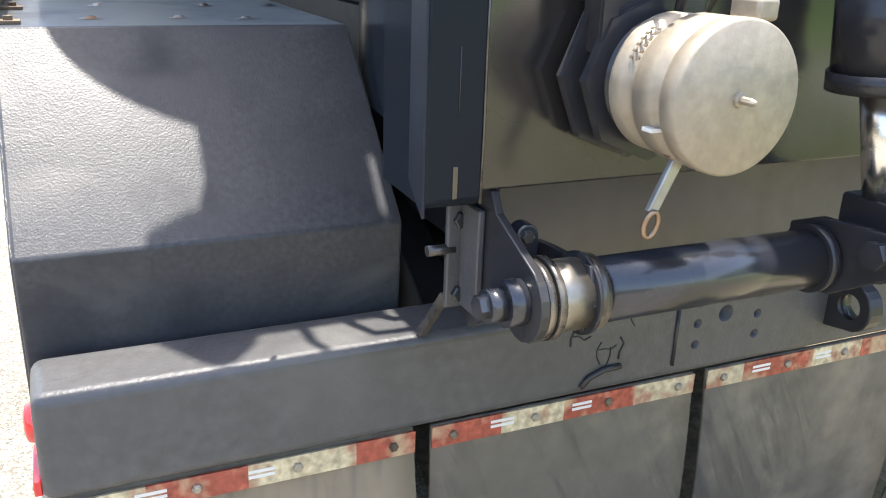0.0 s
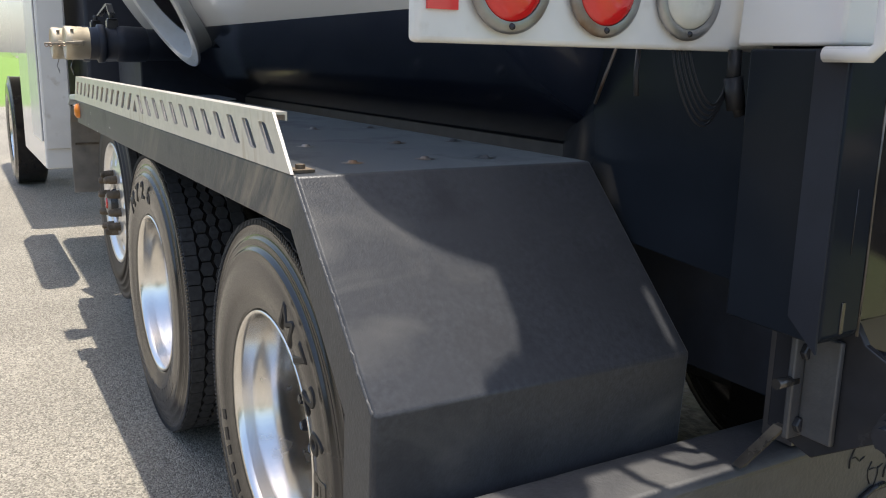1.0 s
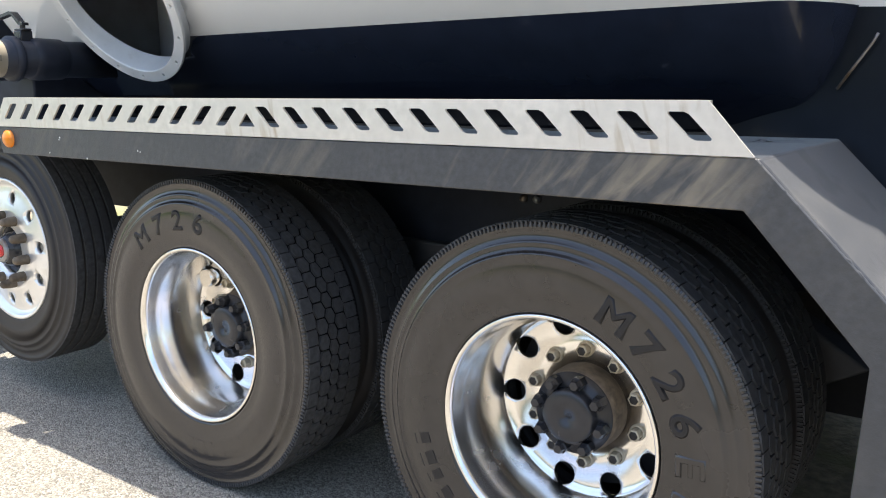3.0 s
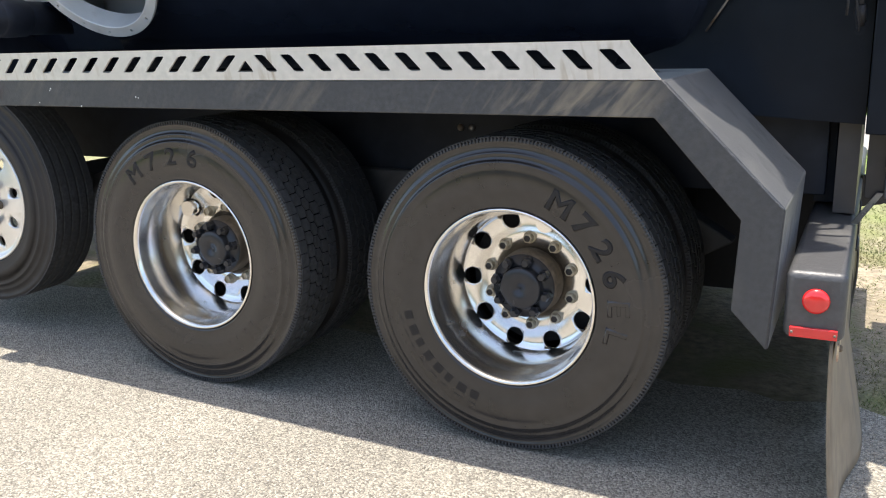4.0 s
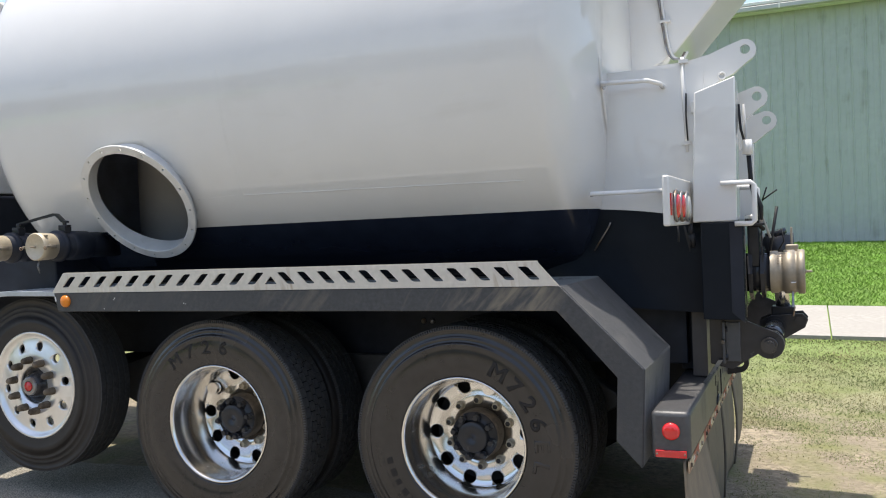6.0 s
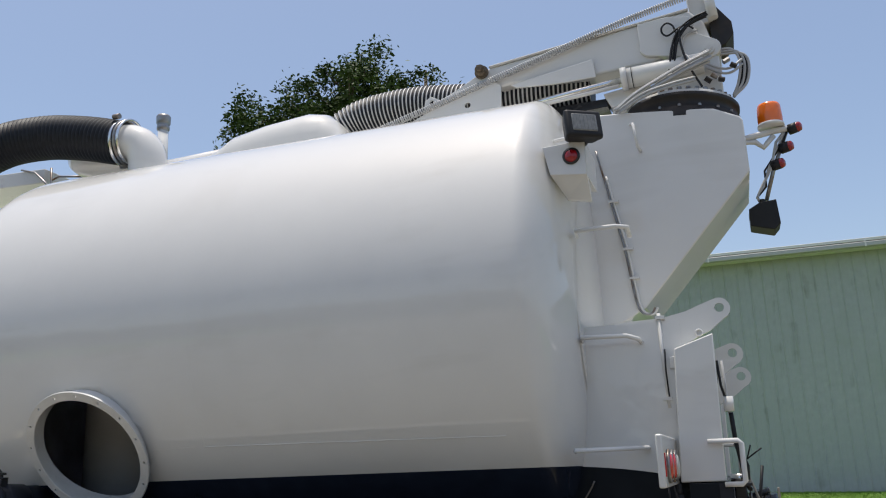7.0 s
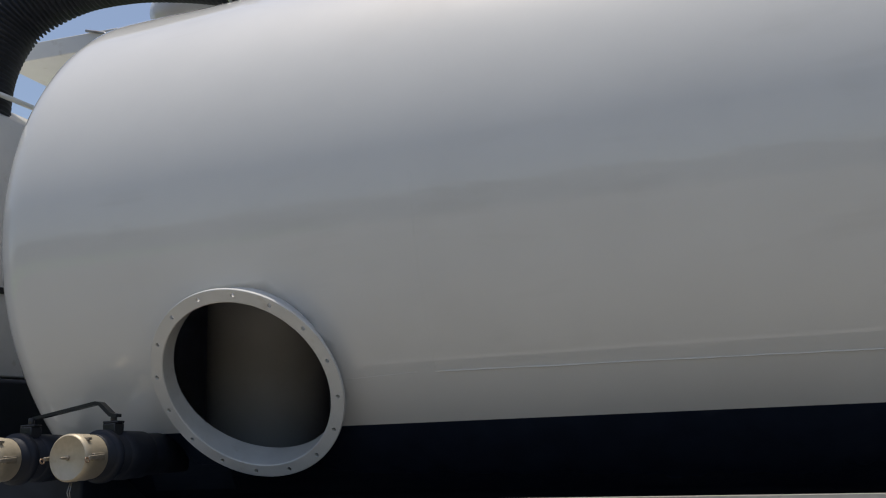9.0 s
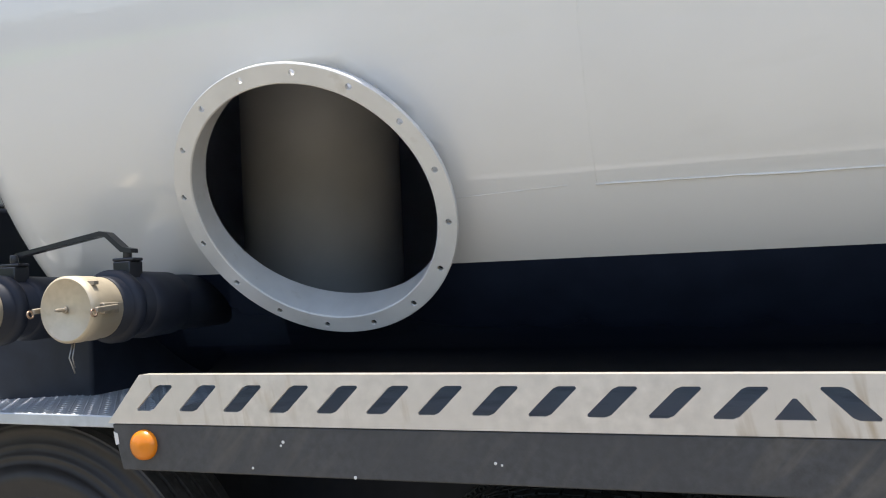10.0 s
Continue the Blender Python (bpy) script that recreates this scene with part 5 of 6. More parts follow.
def hopper():
    s = Shape()
    loop = [(0.40, 3.44), (0.8165, 3.406), (1.238, 3.361), (1.292, 3.352), (1.418, 3.286), (1.432, 3.262), (1.434, 2.975), (0.846, 2.313), (0.72, 2.24), (0.40, 2.20)]
    s.prism([(x, -0.10, z) for x, z in loop], (0, 0, 0), (0, 0.60, 0))
    ob = part("hopper", s, WHITE, truck, "white boom pedestal tapering down behind the tank", bevel=0.010)
    # conduit with clips on the near face
    run = [(0.655, 3.20), (0.684, 3.048), (0.707, 2.931), (0.735, 2.78), (0.763, 2.634), (0.790, 2.411), (0.806, 2.316), (0.832, 2.278), (0.870, 2.275), (0.891, 2.305)]
    s = Shape()
    s.tube(smooth_path([(x, -0.114, z) for x, z in run], 4), 0.0055, 8)
    c = part("conduit", s, GREY_METAL, ob, "thin dark conduit clipped to the pedestal")
    s = Shape()
    s.tube(smooth_path([(x + 0.014, -0.110, z) for x, z in run[1:]], 4), 0.007, 8)
    part("pipe", s, WHITE, c)
    for x, z in ((0.713, 2.90), (0.742, 2.76), (0.766, 2.63), (0.785, 2.47)):
        s = Shape()
        s.box(x - 0.012, x + 0.042, -0.126, -0.099, z - 0.006, z + 0.006)
        part("clip", s, WHITE, c)
    # slewing ring: dark bearing under a pale bolted flange
    m = Matrix.Translation((1.118, 0.21, 3.36)) @ Matrix.Rotation(radians(4), 4, "Y")
    s = Shape()
    s.lathe([(0.312, -0.02), (0.312, 0.035), (0.300, 0.040), (0.300, 0.090), (0.312, 0.094), (0.312, 0.118), (0.20, 0.119)], m, 64)
    r = part("slewing_ring", s, GREASE, ob, "dark greasy slewing ring under the boom")
    s = Shape()
    s.lathe([(0.296, 0.117), (0.296, 0.139), (0.285, 0.143), (0.10, 0.143)], m, 64)
    part("ring_flange", s, WHITE_DIRTY, r, "pale bolted flange")
    for k in range(36):
        a = math.tau * k / 36
        s = Shape()
        s.lathe([(0.013, 0.14), (0.013, 0.160), (0.0001, 0.161)], m @ Matrix.Translation((0.272 * math.cos(a), 0.272 * math.sin(a), 0)), 6, smooth=False)
        part("ring_bolt", s, GREY_METAL, r)
        if k % 2:
            s = Shape()
            s.lathe([(0.010, 0.034), (0.010, 0.048), (0.0001, 0.049)], m @ Matrix.Translation((0.306 * math.cos(a), 0.306 * math.sin(a), 0)), 6, smooth=False)
            part("ring_bolt", s, GREY_METAL, r)
    return ob


hopper_ob = hopper()


def corner_lamp():
    """The small bracket box on the tank's corner, with a red lamp and a work light above it."""
    s = Shape()
    y0 = -0.92
    # depth behind the face is added, unseen, to block sun from the fender slope
    s.prism([(0.515, y0, 2.955), (0.712, y0, 2.965), (0.712, y0, 2.80), (0.545, y0, 2.82)], (0, 0, 0), (0, 0.30, 0))
    s.prism([(0.545, y0, 2.82), (0.712, y0, 2.80), (0.712, y0 + 0.10, 2.70), (0.60, y0 + 0.10, 2.72)], (0, 0, 0), (0, 0.03, 0))
    ob = part("lamp_bracket", s, WHITE, truck, "white folded lamp bracket on the tank corner", bevel=0.004)
    s = Shape()
    s.lathe([(0.0001, 0.018), (0.02, 0.016), (0.031, 0.008), (0.031, 0.0)], place((0.648, y0, 2.892), (0, -1, 0)), 28)
    part("red_lamp", s, DARK_RED, ob, "round red side lamp")
    s = Shape()
    s.lathe([(0.030, 0.0), (0.040, 0.001), (0.040, 0.008), (0.030, 0.010)], place((0.648, y0, 2.892), (0, -1, 0)), 28)
    part("grommet", s, BLACK, ob)
    m = Matrix.Translation((0.700, -0.935, 3.012)) @ Matrix.Rotation(radians(32), 4, "Z") @ Matrix.Rotation(radians(-10), 4, "X")
    s = Shape()
    v = [m @ Vector((x, y, z)) for y, h, k in ((-0.055, 0.084, 0.066), (-0.035, 0.088, 0.070), (0.03, 0.07, 0.055), (0.075, 0.04, 0.03)) for x, z in ((-h, -k), (h, -k), (h, k), (-h, k))]
    f = [(0, 1, 2, 3), (12, 15, 14, 13)] + [(4 * a + b, 4 * a + 4 + b, 4 * a + 4 + (b + 1) % 4, 4 * a + (b + 1) % 4) for a in range(3) for b in range(4)]
    s.add(v, f)
    w = part("work_light", s, CABLE, truck, "black square work light on the lamp bracket", bevel=0.012)
    s = Shape()
    s.box(-0.060, 0.060, -0.059, -0.050, -0.044, 0.044, 0, m)
    lens = part("lens", s, LAMP_GLASS, w, "ribbed clear lens", bevel=0.006)
    for k in range(7):
        s = Shape()
        x = -0.051 + 0.017 * k
        s.box(x - 0.004, x + 0.004, -0.0605, -0.0585, -0.038, 0.038, 0, m)
        part("lens_rib", s, LAMP_GLASS, lens)
    s = Shape()
    s.rod((0.70, -0.885, 2.955), (0.702, -0.91, 2.975), 0.022, 14)
    part("swivel", s, CABLE, w)
    for b in ([(0.50, -0.72, 2.95), (0.47, -0.72, 3.05), (0.62, -0.72, 3.065), (0.66, -0.6, 3.03)], [(0.855, -0.105, 3.33), (0.87, -0.16, 3.31), (0.885, -0.16, 3.18), (0.895, -0.105, 3.165)]):
        s = Shape()
        s.tube(b, 0.009, 8)
        part("grab_bar", s, WHITE, housing_ob, "white welded grab bar")


corner_lamp()


def beacon():
    s = Shape()
    s.tube([(1.40, 0.10, 3.215), (1.46, 0.12, 3.235), (1.58, 0.15, 3.262), (1.68, 0.17, 3.275)], 0.018, 12)
    arm = part("beacon_arm", s, WHITE, truck, "white pipe arm carrying the beacon")
    s = Shape()
    s.tube([(1.40, 0.10, 3.10), (1.42, 0.105, 3.20), (1.48, 0.125, 3.205), (1.52, 0.135, 3.17), (1.58, 0.15, 3.235)], 0.016, 10)
    part("brace", s, WHITE, arm)
    m = Matrix.Translation((1.575, 0.15, 3.285))
    b = Shape()
    b.lathe([(0.0001, 0.0), (0.072, 0.0), (0.072, 0.016), (0.066, 0.022)], m, 28)
    base = part("beacon", b, WHITE, arm)
    b = Shape()
    b.lathe([(0.066, 0.022), (0.068, 0.05), (0.064, 0.12), (0.058, 0.136), (0.045, 0.142), (0.0001, 0.143)], m, 28)
    part("beacon_lens", b, ORANGE, base, "orange plastic beacon lens")
    for x, z in ((1.711, 3.27), (1.655, 3.165), (1.60, 3.072)):
        b = Shape()
        b.rod((x - 0.045, 0.175, z - 0.004), (x, 0.155, z), 0.030, 16)
        lamp = part("marker_lamp", b, CABLE, arm)
        b = Shape()
        b.lathe([(0.029, 0.0), (0.026, 0.014), (0.015, 0.020), (0.0001, 0.022)], place((x, 0.155, z), (0.8, -0.6, 0)), 16)
        part("lens", b, DARK_RED, lamp)
    b = Shape()
    b.tube([(1.665, 0.18, 3.29), (1.56, 0.18, 3.05), (1.50, 0.17, 2.87)], 0.011, 8)
    part("lamp_bar", b, GREY_METAL, arm)
    for k in range(3):
        b = Shape()
        b.tube([(1.66, 0.165, 3.28), (1.59 + 0.02 * k, 0.165, 3.20), (1.55 - 0.02 * k, 0.16, 3.06 - 0.01 * k), (1.485 + 0.012 * k, 0.165, 2.95), (1.455, 0.155, 2.89), (1.475, 0.15, 2.84)], 0.006 if k else 0.009, 6)
        part("cable", b, CABLE_GREY if k < 2 else CABLE, arm)
    b = Shape()
    loop = [(-0.075, 0.045), (-0.02, 0.075), (0.07, 0.085), (0.078, -0.05), (0.045, -0.085), (-0.075, -0.05)]
    b.prism([(1.475 + x, 0.08, 2.765 + z) for x, z in loop], (0, 0, 0), (0, 0.15, 0))
    b.rod((1.475, 0.15, 2.84), (1.48, 0.15, 2.875), 0.018, 10)
    part("camera_pod", b, CABLE, arm, "black hanging camera pod", bevel=0.03)
    arm.location = (0.015, 0.109, 0.042)


beacon()


# ---- boom and roof fittings ----
def boom():
    """Hose boom folded forward over the tank: beam, head plate, lift cylinder, hoses and the rest under its pivot."""
    Y0, Y1 = 0.06, 0.32

    def plate(name, loop, y0, y1, mat, parent, label="", bevel=0.004):
        s = Shape()
        s.prism([(x, y0, z) for x, z in loop], (0, 0, 0), (0, y1 - y0, 0))
        return part(name, s, mat, parent, label, bevel)

    def pipe(name, pts, r, mat, parent, label=""):
        s = Shape()
        s.tube(smooth_path(pts, 8), r, 8)
        return part(name, s, mat, parent, label)

    ob = plate("boom", [(-0.055, 3.84), (-0.01, 3.893), (0.021, 3.902), (1.226, 4.035), (1.30, 3.95), (1.33, 3.83), (1.0, 3.755), (0.66, 3.735), (0.154, 3.773), (0.10, 3.762)],
               Y0, Y1, WHITE, truck, "white hydraulic hose boom folded over the tank", 0.016)
    plate("boom_edge", [(0.03, 3.903), (1.222, 4.036), (1.222, 4.046), (0.03, 3.913)], Y0 - 0.012, Y1 + 0.012, WHITE, ob)
    plate("lower_flange", [(0.165, 3.752), (0.66, 3.826), (0.674, 3.71), (0.44, 3.708), (0.20, 3.728)], Y0 - 0.03, Y0 - 0.018, WHITE, ob)
    arc = [(1.318 + 0.058 * math.cos(a), 3.772 + 0.058 * math.sin(a)) for a in [radians(70 - 24 * i) for i in range(8)]]
    knee = [(0.99 - 0.058 * math.sin(a), 3.842 - 0.058 * math.cos(a)) for a in [radians(10 + 16 * i) for i in range(5)]]
    head = plate("head_plate", arc + knee + [(0.932, 3.995), (1.10, 4.01), (1.225, 3.985), (1.26, 3.87)], Y0 - 0.024, Y1 + 0.024, WHITE, ob, "white rounded head plate of the boom", 0.006)
    s = Shape()
    s.rod((1.306, Y0 - 0.040, 3.762), (1.306, Y0 - 0.02, 3.762), 0.034, 24).rod((1.306, Y0 - 0.048, 3.762), (1.306, Y0 - 0.038, 3.762), 0.020, 6, smooth=False)
    part("head_pin", s, WHITE_DIRTY, head)
    plate("head_block", [(1.217, 4.122), (1.245, 4.14), (1.30, 4.135), (1.352, 3.955), (1.30, 3.94), (1.232, 4.012)], Y0 + 0.01, Y1 - 0.02, WHITE_DIRTY, ob, "", 0.006)
    plate("head_shield", [(1.362, 4.065), (1.448, 3.935), (1.452, 3.86), (1.403, 3.80), (1.33, 3.79), (1.33, 3.96)], Y0 + 0.03, Y1 - 0.03, GREASE, ob, "dark greasy plate at the boom head")
    s = Shape()
    s.rod((1.333, Y0 - 0.01, 4.142), (1.352, Y0 - 0.01, 3.952), 0.029, 18).rod((1.334, Y0 - 0.01, 4.138), (1.3335, Y0 - 0.01, 4.150), 0.033, 18)
    part("roller", s, WHITE, ob)
    s = Shape()
    s.lathe([(0.016, -0.003), (0.016, 0.003), (0.02, 0.003), (0.02, -0.003)], place((1.245, Y0 - 0.01, 4.133), (0, -1, 0.2)), 16, close=True)
    part("spring_eye", s, GREY_METAL, ob)
    # pivot and rest
    s = Shape()
    s.rod((-0.012, Y0 - 0.075, 3.871), (-0.012, Y0 + 0.02, 3.871), 0.030, 24).rod((-0.012, Y0 - 0.032, 3.871), (-0.012, Y0 - 0.020, 3.871), 0.043, 24)
    s.rod((-0.012, Y0 - 0.098, 3.871), (-0.012, Y0 - 0.075, 3.871), 0.020, 6, smooth=False)
    part("pivot_pin", s, RUST, ob, "weathered boom pivot pin with a nut")
    rest = plate("boom_rest", [(-0.055, 3.852), (0.01, 3.842), (0.09, 3.775), (0.103, 3.765), (0.096, 3.50), (-0.74, 3.50), (-0.60, 3.575), (-0.40, 3.66), (-0.385, 3.75), (-0.345, 3.775), (-0.305, 3.75), (-0.29, 3.735), (-0.149, 3.80)],
                 Y0 - 0.020, Y0 - 0.004, WHITE, ob, "white bracket plate resting on the tank", 0.003)
    c = Shape()
    c.rod((-0.112, -0.3, 3.675), (-0.112, 0.4, 3.675), 0.019, 18).rod((-0.341, -0.3, 3.733), (-0.341, 0.4, 3.733), 0.015, 18)
    carve(rest, c)
    plate("boom_rest", [(-0.055, 3.84), (0.09, 3.775), (0.096, 3.50), (-0.62, 3.50), (-0.40, 3.66), (-0.149, 3.80)], Y1 + 0.004, Y1 + 0.020, WHITE, ob, "", 0.003)
    # pedestal and lift cylinder
    plate("pedestal", [(0.95, 3.50), (1.36, 3.47), (1.36, 3.72), (1.18, 3.76), (1.02, 3.66)], 0.05, 0.36, WHITE, ob, "", 0.01)
    s = Shape()
    s.rod((0.835, Y0 - 0.015, 3.672), (1.27, Y0 - 0.015, 3.688), 0.060, 32).rod((0.815, Y0 - 0.015, 3.671), (0.850, Y0 - 0.015, 3.6725), 0.069, 32)
    cy = part("lift_cylinder", s, WHITE, ob, "white hydraulic lift cylinder")
    s = Shape()
    s.lathe([(0.0605, -0.002), (0.0625, -0.002), (0.0625, 0.002), (0.0605, 0.002)], place((0.878, Y0 - 0.015, 3.6735), (1, 0, 0.04)), 32, close=True)
    part("band", s, CABLE, cy)
    s = Shape()
    s.rod((0.28, Y0 - 0.015, 3.612), (0.83, Y0 - 0.015, 3.668), 0.021, 18)
    part("rod", s, POLISHED, cy, "chrome cylinder rod")
    s = Shape()
    s.rod((0.30, Y0 - 0.035, 3.585), (0.80, Y0 - 0.035, 3.625), 0.012, 12)
    part("guide_pipe", s, WHITE, cy)
    plate("cradle", [(0.70, 3.617), (0.742, 3.523), (0.90, 3.545), (0.98, 3.62), (0.86, 3.64)], Y0 + 0.02, Y0 + 0.16, WHITE, ob, "", 0.006)
    plate("under_beam", [(0.10, 3.60), (0.72, 3.60), (0.72, 3.55), (0.10, 3.53)], Y0 + 0.05, Y1 - 0.05, BLACK, ob)
    part("coiled_hose", coil([(-0.74, 0.03, 3.592), (-0.338, 0.03, 3.699), (-0.009, 0.03, 3.791), (0.30, 0.03, 3.874), (0.583, 0.03, 3.953), (0.876, 0.035, 4.034), (1.225, 0.04, 4.112)], 0.018, 0.0042, 150), SPRING, ob, "grey coiled air hose along the boom")
    # hydraulic hoses: a black bundle at the head, pale ones to the turntable, a looped group behind
    bundle = [(1.32, 3.957), (1.235, 3.93), (1.165, 3.876), (1.128, 3.81), (1.106, 3.715), (1.088, 3.64)]
    for k in range(4):
        pipe("hydraulic_hose", [(x + 0.010 * (k - 1.5) * (1 if i > 1 else 0.3), 0.0 - 0.006 * (k % 2), z + 0.009 * ((k * 7) % 4 - 1.5)) for i, (x, z) in enumerate(bundle)], 0.0058, CABLE, ob)
    pipe("hydraulic_hose", [(1.162, -0.004, 3.90), (1.161, -0.01, 3.822), (1.177, -0.02, 3.716), (1.205, -0.03, 3.62), (1.25, -0.04, 3.51)], 0.0065, CABLE, ob)
    pipe("hydraulic_hose", [(1.16, 0.0, 3.865), (1.141, 0.005, 3.885), (1.130, 0.01, 3.93), (1.098, 0.01, 3.953), (1.068, 0.01, 3.93), (1.070, 0.01, 3.893), (1.10, 0.008, 3.874), (1.15, 0.0, 3.90), (1.20, 0.0, 3.915), (1.24, 0.0, 3.885)], 0.0055, CABLE, ob)
    pale = [(0.79, 3.425), (0.90, 3.50), (1.03, 3.56), (1.16, 3.615), (1.31, 3.668)]
    for k in range(6):
        pipe("hydraulic_hose", [(x + 0.012 * (k - 2.5) * (1 - 0.2 * i), -0.07 - 0.012 * (k % 3), z + 0.010 * ((k * 5) % 6 - 2.5) * (0.4 + 0.2 * i)) for i, (x, z) in enumerate(pale)], 0.0075, CABLE_GREY, ob)
    for dz in (0.0, 0.016):
        pipe("hydraulic_hose", [(0.80, -0.13, 3.395 + dz), (0.94, -0.15, 3.462 + dz), (1.087, -0.15, 3.493 + dz), (1.22, -0.14, 3.512 + dz)], 0.0075, CABLE_GREY, ob)
    pipe("hydraulic_hose", [(1.068, -0.05, 3.60), (1.166, -0.05, 3.632), (1.20, -0.03, 3.69), (1.168, 0.0, 3.765), (1.19, 0.02, 3.86), (1.26, 0.02, 3.882)], 0.006, CABLE_GREY, ob)
    back = [(1.36, 3.78), (1.455, 3.765), (1.488, 3.68), (1.466, 3.565), (1.41, 3.49)]
    for k in range(5):
        pipe("hydraulic_hose", [(x + 0.011 * (k - 2) * (0 if i in (0, 4) else 1), 0.10 + 0.012 * (k % 2), z - 0.008 * k * (1 if i < 2 else 0.3)) for i, (x, z) in enumerate(back)], 0.0075, CABLE if k % 2 else CABLE_GREY, ob)
    for dz in (0.0, 0.028):
        pipe("hydraulic_hose", [(1.279, 0.03, 3.653 + dz), (1.358, 0.03, 3.603 + dz), (1.416, 0.05, 3.608 + dz), (1.475, 0.08, 3.66 + dz)], 0.007, CABLE_GREY, ob)
    rnd = random.Random(4)
    for k in range(5):
        s = Shape()
        x, z = 1.27 + 0.035 * k, 3.60 + rnd.uniform(-0.05, 0.06)
        s.rod((x, 0.0, z), (x + 0.03, 0.01, z + rnd.uniform(-0.03, 0.03)), 0.014, 6, smooth=False)
        part("fitting", s, GREY_METAL if k % 2 else GREASE, ob)
    # pale-ribbed suction hose lying along the roof
    pth, radii = ribbed(smooth_path([(-1.16, 0.25, 3.56), (-1.10, 0.25, 3.685), (-1.02, 0.25, 3.755), (-0.90, 0.25, 3.805), (-0.72, 0.25, 3.828), (-0.50, 0.25, 3.828), (-0.18, 0.25, 3.79), (0.06, 0.25, 3.768), (0.62, 0.25, 3.735)], 12), 0.122, 0.027, 0.010)
    s = Shape()
    n = 32
    s.tube(pth, 0.1, n, radii=radii)
    for i, f in enumerate(s.f):
        ring = min(f) // n
        s.m[i] = 1 if ring % 4 in (0, 3) else 0
    part("suction_hose", s, [HOSE, HOSE_RIB], ob, "black suction hose with pale ribs")
    return ob


boom_ob = boom()


def roof():
    s = Shape()
    pts = [(-2.25, 3.44), (-2.18, 3.50), (-2.02, 3.545), (-1.86, 3.57), (-1.75, 3.615), (-1.64, 3.69), (-1.40, 3.735), (-1.12, 3.76), (-1.00, 3.735), (-0.92, 3.66), (-0.84, 3.44)]
    n = 14
    v, f = [], []
    for x, z in pts:
        h = z - 3.42
        for k in range(n + 1):
            a = math.pi * k / n
            v.append((x, 0.02 - 0.26 * math.cos(a) * min(1, 0.6 + h), 3.42 + h * math.sin(a) ** 0.6))
    for i in range(len(pts) - 1):
        for k in range(n):
            f.append((i * (n + 1) + k, i * (n + 1) + k + 1, (i + 1) * (n + 1) + k + 1, (i + 1) * (n + 1) + k))
    s.add(v, f, 0, True)
    part("manway_hump", s, WHITE, truck, "white moulded hump on the tank top")
    s = Shape()
    s.rod((-2.35, 0.02, 3.54), (-1.70, 0.02, 3.56), 0.09, 24)
    part("roof_pipe", s, WHITE, truck, "white pipe along the tank top")
    s = Shape()
    s.rod((-2.365, 0.12, 3.50), (-2.372, 0.12, 3.93), 0.036, 20)
    vent = part("roof_vent", s, WHITE, truck, "white vent pipe with a steel cap")
    s = Shape()
    s.lathe([(0.038, 0.0), (0.044, 0.005), (0.044, 0.03), (0.038, 0.035), (0.048, 0.05), (0.05, 0.10), (0.044, 0.112), (0.0001, 0.114)], Matrix.Translation((-2.372, 0.12, 3.915)), 20)
    part("vent_cap", s, GREY_METAL, vent)
    # elbow and big corrugated hose towards the front
    s = Shape()
    s.tube(smooth_path([(-2.40, -0.235, 3.692), (-2.33, -0.23, 3.682), (-2.265, -0.22, 3.64), (-2.225, -0.215, 3.56), (-2.215, -0.21, 3.40)], 6), 0.124, 28)
    el = part("elbow", s, WHITE, truck, "white pipe elbow rising from the tank")
    for x, r, m in ((-2.345, 0.156, POLISHED), (-2.375, 0.152, GREY_METAL), (-2.405, 0.155, POLISHED)):
        s = Shape()
        s.lathe([(r - 0.012, -0.009), (r, -0.009), (r, 0.009), (r - 0.012, 0.009)], place((x, -0.234, 3.692), (-1, -0.05, 0.06)), 40, close=True)
        part("clamp", s, m, el, "steel hose clamp")
    for k in (-1, 1):
        s = Shape()
        s.rod((-2.42, -0.28 - 0.05 * k, 3.692 + 0.155 * k), (-2.37, -0.28 - 0.05 * k, 3.692 + 0.155 * k), 0.018, 10)
        part("clamp_bolt", s, GREY_METAL, el)
    pth, radii = ribbed(smooth_path([(-2.40, -0.235, 3.695), (-2.70, -0.27, 3.765), (-3.00, -0.31, 3.80), (-3.30, -0.37, 3.76), (-3.55, -0.44, 3.60), (-3.66, -0.50, 3.30), (-3.66, -0.52, 2.85)], 12), 0.150, 0.029, 0.016)
    s = Shape()
    s.tube(pth, 0.1, 36, radii=radii)
    part("intake_hose", s, HOSE, truck, "thick black corrugated hose over the tank front")
    # plate work and pipes ahead of the tank top
    s = Shape()
    s.tube([(-3.16, 0.15, 3.83), (-3.13, 0.15, 3.82), (-3.06, 0.15, 3.81), (-2.95, 0.15, 3.80), (-2.62, 0.15, 3.78), (-2.52, 0.15, 3.70), (-2.49, 0.15, 3.45)], 0.14, 28, radii=[0.04, 0.09, 0.13, 0.14, 0.14, 0.14, 0.14])
    part("front_duct", s, WHITE, truck, "white duct ahead of the elbow")
    s = Shape()
    s.prism([(-4.2, 0.12, 3.70), (-3.40, 0.12, 3.675), (-3.39, 0.12, 3.785), (-4.2, 0.12, 3.81)], (0, 0, 0), (0, 0.5, 0))
    part("roof_plate", s, WHITE_DIRTY, truck, bevel=0.006)
